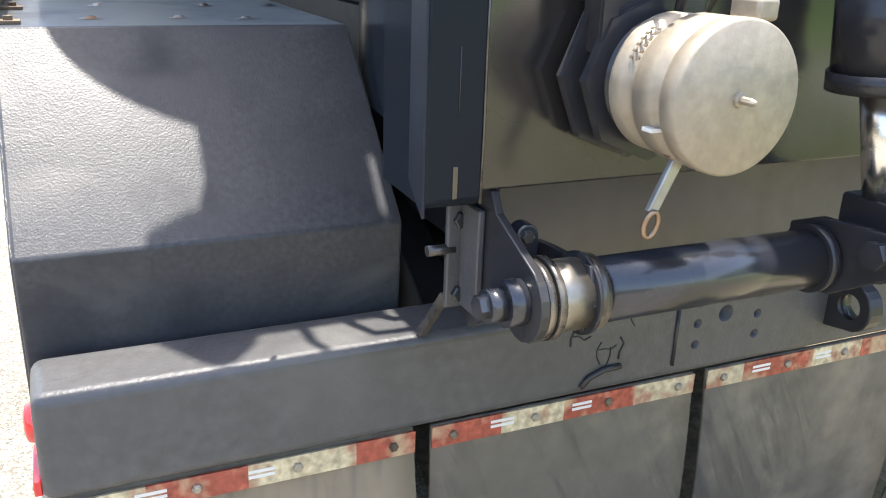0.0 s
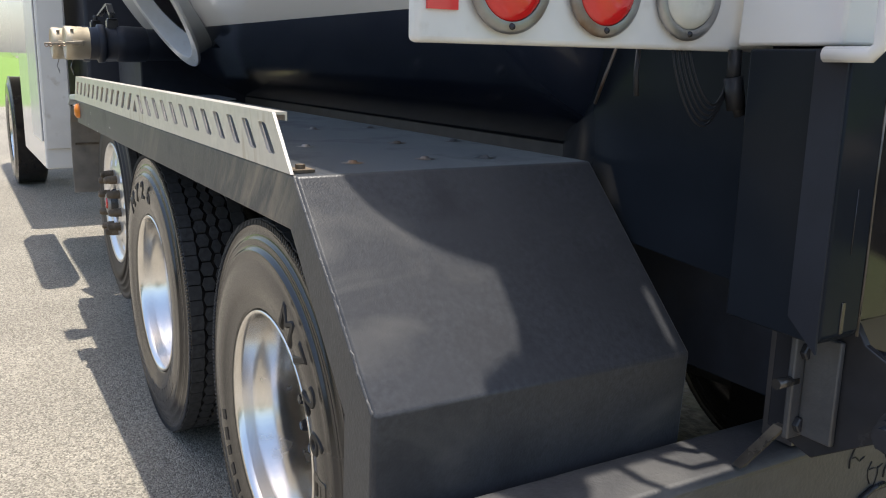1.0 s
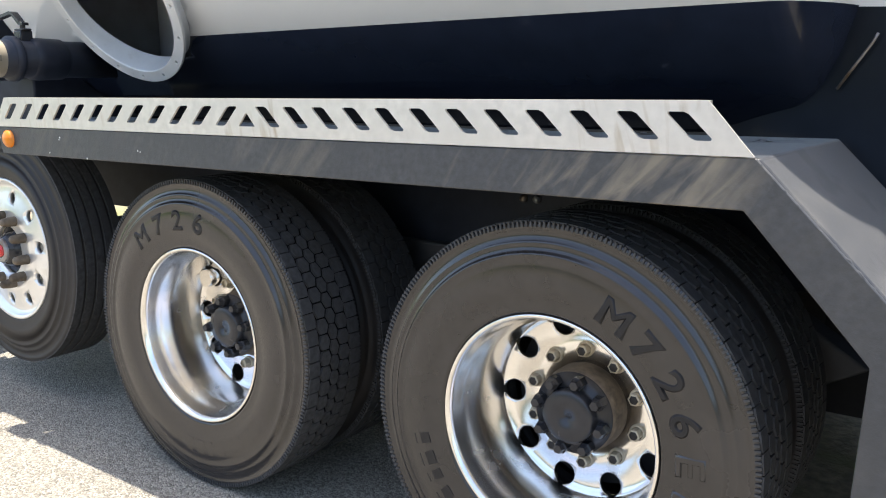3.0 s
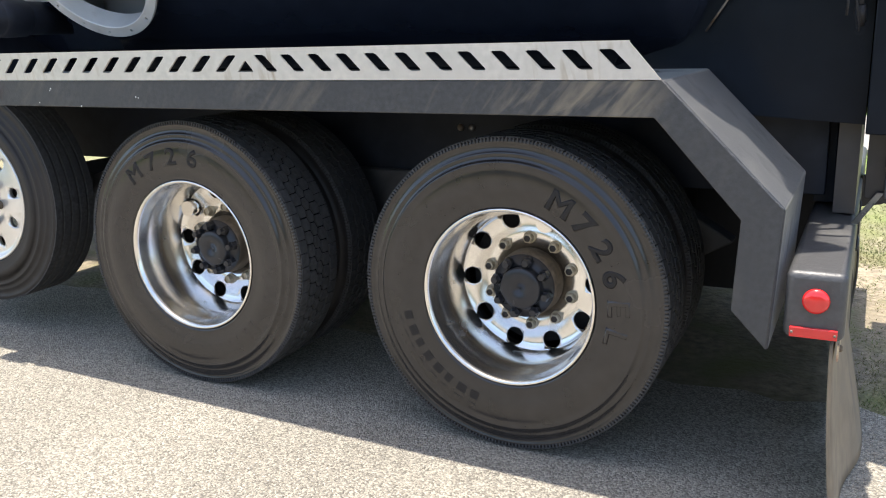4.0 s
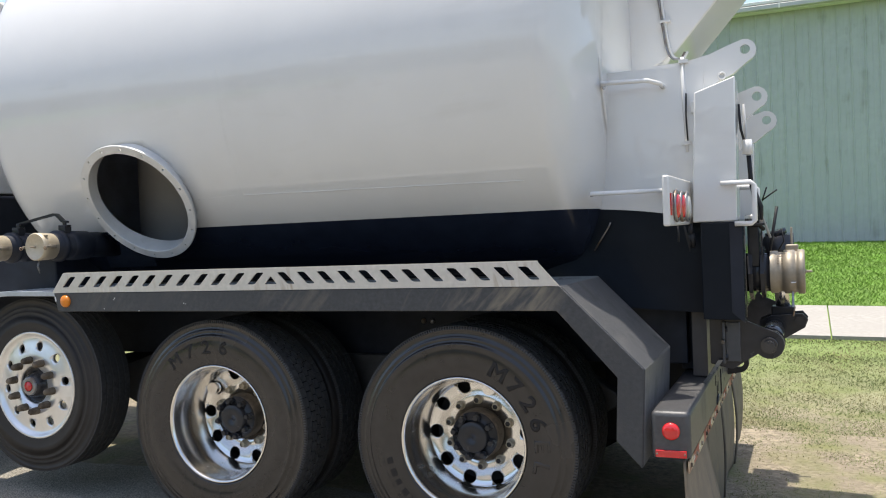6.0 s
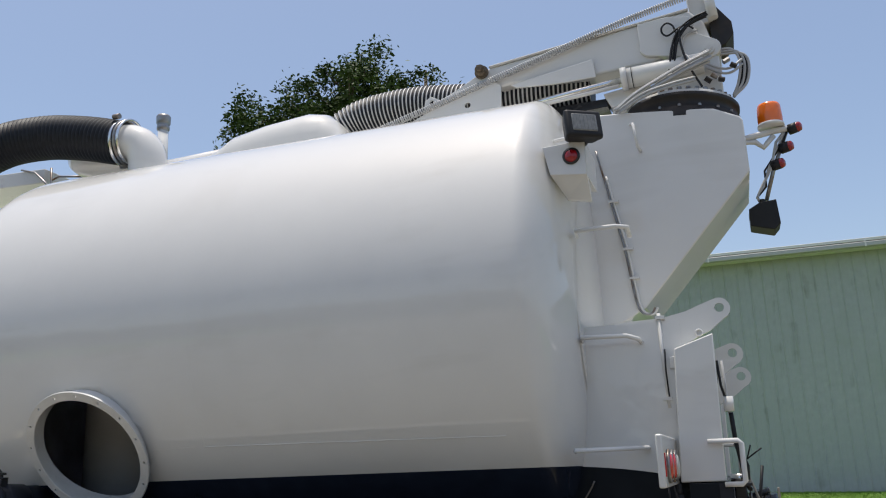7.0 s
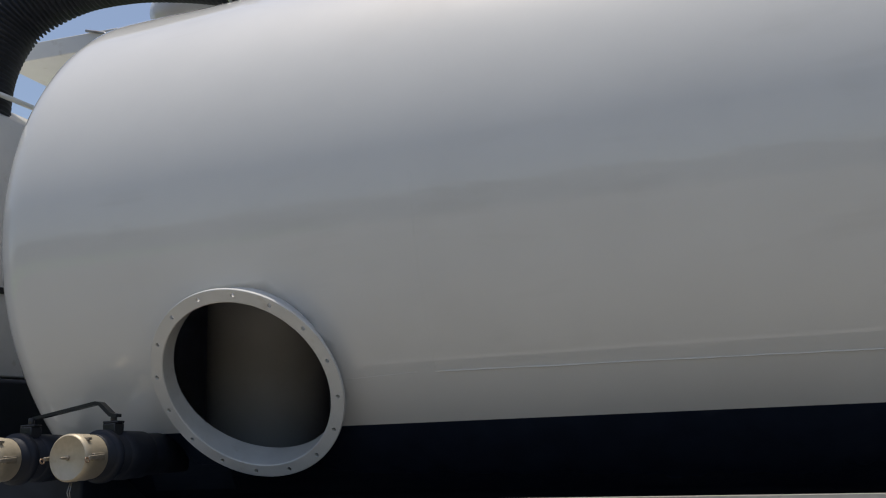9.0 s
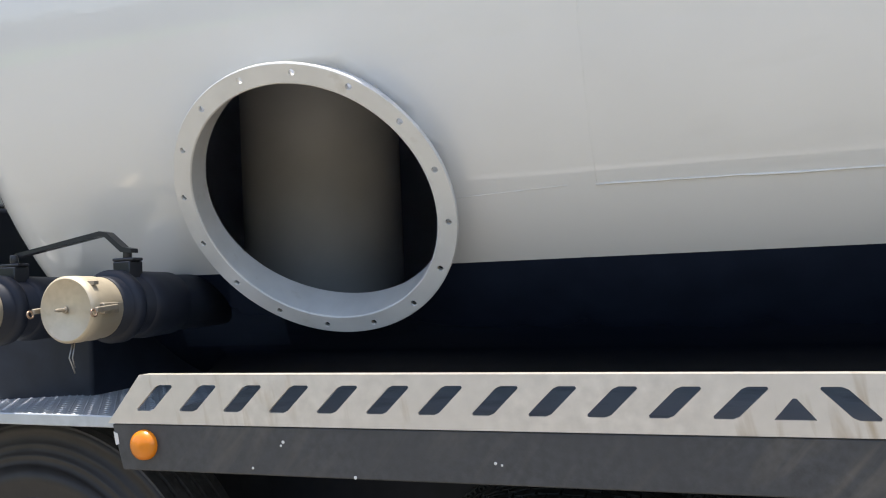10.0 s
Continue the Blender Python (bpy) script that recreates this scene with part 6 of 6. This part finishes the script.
    for p in ([(-3.40, 0.2, 3.72), (-3.33, 0.2, 3.74), (-3.05, 0.2, 3.70)], [(-3.60, 0.11, 3.80), (-3.47, 0.11, 3.76), (-3.38, 0.11, 3.68), (-3.30, 0.11, 3.60)], [(-3.37, 0.16, 3.80), (-3.36, 0.16, 3.66), (-3.30, 0.16, 3.50)]):
        s = Shape()
        s.tube(p, 0.008, 6)
        part("roof_rod", s, GREY_METAL, truck)


roof()


# ---- front equipment ----
def side_valve(x, y_face):
    """A ball valve pipe from the belly with a capped coupling, clamp levers and a wire."""
    z = 1.4575
    s = Shape()
    s.rod((x, -0.70, z), (x, y_face + 0.10, z), 0.071, 36)
    s.lathe([(0.071, 0), (0.083, 0.0), (0.085, 0.004), (0.085, 0.026), (0.071, 0.03)], place((x, y_face + 0.165, z), (0, -1, 0)), 36)
    s.lathe([(0.071, -0.10), (0.078, -0.09), (0.081, 0.0), (0.079, 0.03), (0.071, 0.035)], place((x, y_face + 0.250, z), (0, -1, 0)), 36)
    ob = part("side_valve", s, MATTE, truck, "dark navy ball valve pipe under the tank")
    s = Shape()
    s.box(x - 0.024, x + 0.024, y_face + 0.18, y_face + 0.228, z + 0.06, z + 0.105)
    s.box(x - 0.030, x + 0.030, y_face + 0.185, y_face + 0.223, z + 0.105, z + 0.113)
    s.rod((x, y_face + 0.204, z + 0.11), (x, y_face + 0.204, z + 0.135), 0.011, 8)
    part("valve_stem", s, BLACK, ob, bevel=0.003)
    cap = camlock(Vector((x, y_face, z)), (0, -1, 0), 0.073, 0.122, truck, "coupling_cap", "cream cast coupling cap on a side valve", True)
    for sx in (-1, 1):
        s = Shape()
        s.box(x + sx * 0.072 - 0.011, x + sx * 0.072 + 0.011, y_face + 0.022, y_face + 0.070, z - 0.012, z + 0.012)
        s.prism([(x + sx * 0.085, y_face - 0.005, z - 0.008), (x + sx * 0.085, y_face + 0.062, z - 0.004), (x + sx * 0.085, y_face + 0.062, z + 0.008), (x + sx * 0.085, y_face - 0.005, z + 0.004)], (-0.004, 0, 0), (0.004, 0, 0))
        lv = part("lever", s, CAST, cap, bevel=0.002)
        s = Shape()
        s.lathe([(0.006, -0.0018), (0.006, 0.0018), (0.0095, 0.0018), (0.0095, -0.0018)], place((x + sx * 0.085, y_face - 0.012, z - 0.008), (1, 0, 0.3)), 12, close=True)
        part("pull_ring", s, BRONZE, lv)
    s = Shape()
    s.box(x + 0.024, x + 0.060, y_face + 0.020, y_face + 0.034, z + 0.052, z + 0.060)
    part("cast_lug", s, CAST, cap)
    for k in (0, 1):
        s = Shape()
        s.tube([(x - 0.01 + 0.006 * k, y_face + 0.03, z - 0.072), (x - 0.012 + 0.009 * k, y_face + 0.02, z - 0.105), (x - 0.006, y_face + 0.03, z - 0.14 + 0.012 * k)], 0.0018, 5)
        part("chain", s, GREY_METAL, cap)
    return ob


va = side_valve(-2.289, -1.32)
vb = side_valve(-2.614, -1.34)
s = Shape()
s.prism([(x, -1.128, z) for x, z in [(-2.27, 1.582), (-2.27, 1.592), (-2.295, 1.597), (-2.34, 1.634), (-2.36, 1.638), (-2.62, 1.596), (-2.62, 1.586), (-2.36, 1.626), (-2.345, 1.623), (-2.30, 1.585)]], (0, 0, 0), (0, 0.026, 0))
part("valve_handle", s, BLACK, va, "long black bent valve handle")


def front_end():
    # tread-plate step over the lift axle
    s = Shape()
    v = [(-2.195, 1.214), (-2.60, 1.218), (-2.95, 1.20), (-3.10, 1.15)]
    loop = [(x, -1.23, z) for x, z in v] + [(x, -1.23, z - 0.006) for x, z in reversed(v)]
    s.prism(loop, (0, 0, 0), (0, 0.645, 0))
    st = part("tread_plate", s, DIAMOND, truck, "galvanised diamond tread-plate step")
    d = Shape()
    for i in range(34):
        for j in range(23):
            x, y = -2.215 - i * 0.0215, -1.218 + j * 0.027
            z = 1.2145 + (0.004 * (-(x + 2.195) / 0.405) if x > -2.6 else 0.004 - 0.018 * (-(x + 2.6) / 0.35))
            a = radians(45 if (i + j) % 2 else -45)
            m = Matrix.Translation((x, y, z)) @ Matrix.Rotation(a, 4, "Z")
            v8 = [m @ Vector(q) for q in [(-0.010, 0, 0), (0, -0.0028, 0), (0.010, 0, 0), (0, 0.0028, 0), (0, 0, 0.0022)]]
            d.add(v8, [(0, 1, 4), (1, 2, 4), (2, 3, 4), (3, 0, 4)])
    tagged(part("diamond_relief", d, DIAMOND, st), kind="stuff")
    s = Shape()
    s.prism([(-2.195, -1.238, 1.217), (-2.60, -1.238, 1.221), (-2.95, -1.238, 1.203), (-2.95, -1.238, 1.178), (-2.60, -1.238, 1.194), (-2.195, -1.238, 1.190)], (0, 0, 0), (0, 0.007, 0))
    part("edge_lip", s, DIAMOND, st, bevel=0.003)
    # amber marker on the skirt
    s = Shape()
    s.lathe([(0.0001, 0.020), (0.020, 0.018), (0.030, 0.010), (0.032, 0.0)], place((-2.108, -1.303, 1.170), (0, -1, 0)), 24)
    part("marker_lamp", s, AMBER, fender_ob, "round amber marker lamp")
    # hanging guard plate ahead of the lift wheel
    s = Shape()
    s.prism([(-3.08, -1.29, 1.14), (-3.14, -1.29, 1.06), (-3.17, -1.29, 0.92), (-3.17, -1.29, 0.66), (-3.16, -1.29, 0.66), (-3.155, -1.29, 0.92), (-3.125, -1.29, 1.05), (-3.07, -1.29, 1.125)], (0, 0.07, 0), (0, 0.40, 0))
    gp = part("guard_plate", s, DUSTY, truck, "dusty guard plate ahead of the lift wheel", bevel=0.003)
    s = Shape()
    s.box(-3.153, -3.147, -1.20, -0.90, 0.925, 0.935)
    part("seam", s, RUST, gp)
    # dark hose box and white cabinet ahead of the tank
    s = Shape()
    s.box(-3.16, -2.55, -0.95, 0.95, 1.06, 1.40)
    part("sub_frame", s, MATTE, truck, "dark navy sub-frame below the tank front", bevel=0.01)
    s = Shape()
    s.box(-4.6, -3.36, -1.08, 1.08, 1.06, 1.80)
    part("pump_skid", s, MATTE, truck, "dark navy pump housing", bevel=0.02)
    s = Shape()
    s.prism([(-4.9, -1.05, 1.82), (-3.50, -1.05, 1.82), (-3.50, -1.05, 3.05), (-3.64, -1.05, 3.16), (-4.76, -1.05, 3.16), (-4.9, -1.05, 3.05)], (0, 0, 0), (0, 2.1, 0))
    fb = part("filter_house", s, WHITE_DIRTY, truck, "pale grey filter housing ahead of the tank", bevel=0.01)
    s = Shape()
    s.tube([(-3.485, -1.05, 3.10), (-3.485, -0.7, 3.14), (-3.485, 0.0, 3.16)], 0.014, 8)
    part("edge_pipe", s, WHITE, fb)
    s = Shape()
    s.box(-3.505, -3.492, -1.04, 1.04, 2.20, 2.23)
    part("seam", s, BLACK, fb)
    s = Shape()
    s.box(-5.0, -3.62, -1.31, -1.15, 0.74, 2.60)
    cb = part("side_cabinet", s, WHITE, truck, "white upright side cabinet", bevel=0.012)
    s = Shape()
    s.box(-4.2, -3.66, -1.319, -1.311, 0.90, 2.5)
    part("cabinet_door", s, WHITE_DIRTY, cb, bevel=0.004)
    s = Shape()
    s.box(-3.616, -3.606, -1.30, -1.16, 0.86, 2.58)
    part("edge_panel", s, WHITE_DIRTY, cb, bevel=0.003)
    s = Shape()
    s.lathe([(0.0001, 0.0), (0.10, 0.0), (0.12, -0.05), (0.12, -0.5)], place((-3.3, -1.15, 1.06), (0.25, -0.97, 0)), 24)
    part("air_tank", s, WHITE, truck, "white air tank under the sub-frame")
    s = Shape()
    s.lathe([(a, -b) for a, b in tyre_profile(0.53, 0.30, 0.296)], Matrix.Translation((-7.6, -1.10, 0.66)) @ Y_AXIS, 56)
    fw = part("wheel", s, RUBBER, truck, "black steer tyre with a bright rim")
    s = Shape()
    s.lathe([(0.302, 0.128), (0.29, 0.12), (0.27, 0.09), (0.2, 0.06), (0.12, 0.10), (0.0001, 0.12)], Matrix.Translation((-7.6, -1.10, 0.66)) @ Y_AXIS, 40)
    part("rim", s, POLISHED, fw)
    s = Shape()
    s.box(-9.2, -5.4, -1.2, 1.2, 1.35, 3.1)
    part("cab", s, WHITE, truck, "white truck cab seen past the cabinet", bevel=0.06)
    # small brackets on the frame above the rear wheels
    for x in (-0.455, -0.405):
        s = Shape()
        s.lathe([(0.0001, 0.016), (0.011, 0.016), (0.014, 0.008), (0.014, 0.0)], place((x, -0.47, 0.978), (0, -1, 0)), 10)
        part("frame_bolt", s, GREY_METAL, truck)
    s = Shape()
    s.rod((-1.95, -0.55, 0.46), (-1.80, -0.60, 0.48), 0.012, 8)
    part("brake_rod", s, CAST, truck, "pale brake rod between the axles")


front_end()


# ---- surroundings ----
WALL_GREEN = material("pale_green_sheet_metal", (0.40, 0.435, 0.42), 0.45, grain=0.03, size=6.0, wear=(0.37, 0.41, 0.375), wear_size=0.9, wear_amount=0.55)
smeared(WALL_GREEN, (0.25, 0.275, 0.235), (0, 0, 0), (4.0, 4.0, 0.35), 0.33, 0.46)
TRIM_PALE = material("pale_gutter", (0.72, 0.72, 0.70), 0.4, grain=0.03)
ROOF_GREY = material("grey_roof_sheet", (0.45, 0.46, 0.46), 0.4, grain=0.04)


def shed():
    """A long pale green metal shed: ribbed wall sheets, gutter and shallow roof."""
    root = new("metal_shed")
    tagged(root, "long pale green ribbed metal shed behind the lawn", "building")
    y0, x0, x1 = 18.5, -26.0, 34.0
    base = lambda x: ground_z(x, y0) - 0.1
    top = 6.55
    x = x0
    while x < x1:
        w = 0.92
        s = Shape()
        z0 = base(x) - 0.1
        pts, ribs = [], 3
        for k in range(ribs):
            a = x + w * k / ribs
            pts += [(a, 0.0), (a + 0.12, 0.0), (a + 0.13, -0.006), (a + 0.18, -0.006), (a + 0.19, 0.0), (a + 0.25, 0.0), (a + 0.27, -0.022), (a + 0.29, -0.022)]
        pts.append((x + w, 0.0))
        v = [(px, y0 + py, z) for px, py in pts for z in (z0, top)]
        f = [(2 * i, 2 * i + 2, 2 * i + 3, 2 * i + 1) for i in range(len(pts) - 1)]
        s.add(v, f)
        part("wall_sheet", s, WALL_GREEN, root)
        x += w
    s = Shape()
    s.box(x0, x1, y0 + 0.01, y0 + 14, 0.0, top - 0.05)
    part("wall", s, WALL_GREEN, root)
    s = Shape()
    s.prism([(x0 - 0.3, y0 - 0.35, top + 0.12), (x0 - 0.3, y0 + 7, top + 0.9), (x0 - 0.3, y0 + 14.4, top + 0.12), (x0 - 0.3, y0 + 14.4, top), (x0 - 0.3, y0 - 0.35, top)], (0, 0, 0), (x1 - x0 + 0.6, 0, 0))
    part("roof", s, ROOF_GREY, root)
    s = Shape()
    s.box(x0 - 0.3, x1 + 0.3, y0 - 0.50, y0 - 0.36, top - 0.02, top + 0.10)
    part("gutter", s, ROOF_GREY, root, bevel=0.02)
    s = Shape()
    s.box(x0 - 0.3, x1 + 0.3, y0 - 0.47, y0 - 0.30, top + 0.125, top + 0.20)
    part("fascia", s, TRIM_PALE, root, bevel=0.01)
    x = x0 + 1.0
    while x < x1:
        s = Shape()
        s.box(x, x + 0.04, y0 - 0.512, y0 - 0.495, top - 0.03, top + 0.12)
        part("gutter_strap", s, TRIM_PALE, root)
        x += 3.7
    s = Shape()
    s.box(x0 - 0.3, x1 + 0.3, y0 - 0.355, y0 - 0.05, top - 0.03, top + 0.0)
    part("soffit", s, TRIM_PALE, root)


shed()

LEAF = material("green_leaves", (0.070, 0.118, 0.026), 0.6, grain=0.25, size=1.2, island=0.75, spec=0.2)
BARK = material("brown_bark", (0.13, 0.10, 0.075), 0.9, grain=0.2, size=14.0, bump=0.01, bump_size=30.0)


def leaf_mesh(name, clumps, mat, rnd, count, spread, size):
    """Small folded leaves gathered round the given clump centres."""
    v, f = [], []
    for o, k in clumps:
        for _ in range(int(count * k)):
            p = o + Vector((rnd.gauss(0, 1), rnd.gauss(0, 1), rnd.gauss(0, 0.75))) * spread * k
            d = Vector((rnd.gauss(0, 1), rnd.gauss(0, 1), rnd.gauss(-0.3, 0.5))).normalized()
            u = d.orthogonal().normalized()
            u.rotate(Matrix.Rotation(rnd.uniform(0, 6.3), 3, d))
            q = rnd.uniform(0.7, 1.3) * size
            i = len(v)
            v += [p, p + d * q * 0.9 + u * q * 0.5, p + d * q * 2.0, p + d * q * 0.9 - u * q * 0.5]
            f.append((i, i + 1, i + 2, i + 3))
    me = bpy.data.meshes.new(name)
    me.from_pydata([tuple(p) for p in v], [], f)
    me.materials.append(mat)
    return me


def tree(x, y, top, wide, deep, tall, seed, name="tree"):
    """Trunk, limbs and a ragged domed crown; top is the height of its tip above the ground."""
    rnd = random.Random(seed)
    root = new(name)
    root.location = (x, y, ground_z(x, y) - 0.05)
    tagged(root, "leafy green broadleaf tree behind the truck", "tree")
    mid = top - tall
    trunk = Shape()
    trunk.tube([(0, 0, 0), (0.1, 0.05, mid * 0.4), (0.0, 0.1, mid * 0.8), (0.1, 0, top - 0.7)], 0.2, 12, radii=[0.32, 0.26, 0.18, 0.03])
    clumps = []
    while len(clumps) < int(46 * wide * tall):
        d = Vector((rnd.gauss(0, 1), rnd.gauss(0, 1), rnd.gauss(0, 1))).normalized()
        r = rnd.random() ** 0.4
        lobe = 0.80 + 0.42 * noise.noise(d * 1.9 + Vector((seed, 0, 0)))
        c = Vector((d.x * wide, d.y * deep, d.z * tall)) * r * lobe + Vector((0, 0, mid))
        if noise.noise(c * 0.9 + Vector((0, seed, 0))) < -0.22:
            continue
        clumps.append((c, rnd.uniform(0.75, 1.2)))
        if len(clumps) % 3 == 0:
            b = Vector((0.05, 0.05, max(mid * 0.5, min(top - 1.0, c.z - 0.55 * Vector((c.x, c.y)).length - 0.3))))
            trunk.tube([b, b.lerp(c, 0.55) + Vector((0, 0, -0.1)), c], 0.03, 5, radii=[0.055, 0.03, 0.008])
    part("trunk", trunk, BARK, root)
    ob = new("crown", leaf_mesh("crown", clumps, LEAF, rnd, 105, 0.17, 0.060))
    ob.parent = root
    return root


tree(-7.6, 14.6, 12.1, 2.6, 2.0, 3.0, 11)
tree(-10.1, 14.3, 10.9, 1.6, 1.6, 2.8, 12)
tree(-5.6, 14.8, 11.7, 1.5, 1.4, 2.6, 13)


def far_woods():
    """A distant line of trees across the road, behind the whole walk; the tank's paint mirrors it."""
    rnd = random.Random(31)
    clumps = []
    for k in range(420):
        x = -95 + 190 * (k + rnd.random()) / 420
        top = 6.5 + 2.5 * noise.noise((x * 0.07, 2.0, 0)) + 1.5 * noise.noise((x * 0.4, 5.0, 0))
        for _ in range(4):
            clumps.append((Vector((x, -46 + rnd.gauss(0, 2.0), ground_z(x, -46) + rnd.uniform(0.3, top))), rnd.uniform(0.8, 1.2)))
    tagged(new("distant_trees", leaf_mesh("distant_trees", clumps, LEAF, rnd, 14, 0.9, 0.55)), "distant dark green trees across the road", "trees", kind="stuff")


far_woods()

GRASS = material("grass_blades", (0.155, 0.185, 0.058), 0.7, grain=0.12, size=2.0, island=0.12, wear=(0.215, 0.185, 0.095), wear_size=1.6, wear_amount=0.47)
LAWN = material("lawn_blades", (0.15, 0.29, 0.03), 0.65, grain=0.15, size=2.0, island=0.14)


def grass():
    rnd = random.Random(8)
    v, f = [], []
    def blades(n, x0, x1, y0, y1, h, dens):
        for _ in range(n):
            x, y = rnd.uniform(x0, x1), rnd.uniform(y0, y1)
            if rnd.random() > dens(x, y) or (y < 1.2 and x < 1.0):
                continue
            z = ground_z(x, y) - 0.014
            a = rnd.uniform(0, math.tau)
            k = h * rnd.uniform(0.5, 1.3)
            w = 0.0024 + 0.0005 * max(y, 0.0)
            dx, dy = math.cos(a) * w, math.sin(a) * w
            lx, ly = rnd.gauss(0, 1.1) * k, rnd.gauss(0, 1.1) * k
            i = len(v)
            v.extend([(x - dx, y - dy, z), (x + dx, y + dy, z), (x + lx, y + ly, z + k)])
            f.append((i, i + 1, i + 2))
    def patch(x, y):
        p = noise.noise((x * 0.9, y * 1.6, 4.0)) + 0.5 * noise.noise((x * 3.1, y * 3.4, 1.0))
        bare = 0.55 if 0.2 < y < 1.7 else 0.0
        return max(0.04, min(1.0, 0.62 + 0.8 * p - bare))
    blades(150000, 0.4, 5.0, -0.45, 2.2, 0.013, patch)
    blades(80000, 0.2, 6.0, 2.2, 5.3, 0.020, lambda x, y: max(0.25, patch(x, y)))
    me = bpy.data.meshes.new("grass")
    me.from_pydata(v, [], f)
    me.materials.append(GRASS)
    tagged(new("grass", me), "short patchy green and straw-coloured grass", "grass", kind="stuff")
    v, f = [], []
    blades(110000, 0.0, 8.5, 7.5, 18.3, 0.05, lambda x, y: 1.0)
    me = bpy.data.meshes.new("lawn")
    me.from_pydata(v, [], f)
    me.materials.append(LAWN)
    tagged(new("lawn", me), "bright green mown lawn behind the footpath", "grass", kind="stuff")


grass()
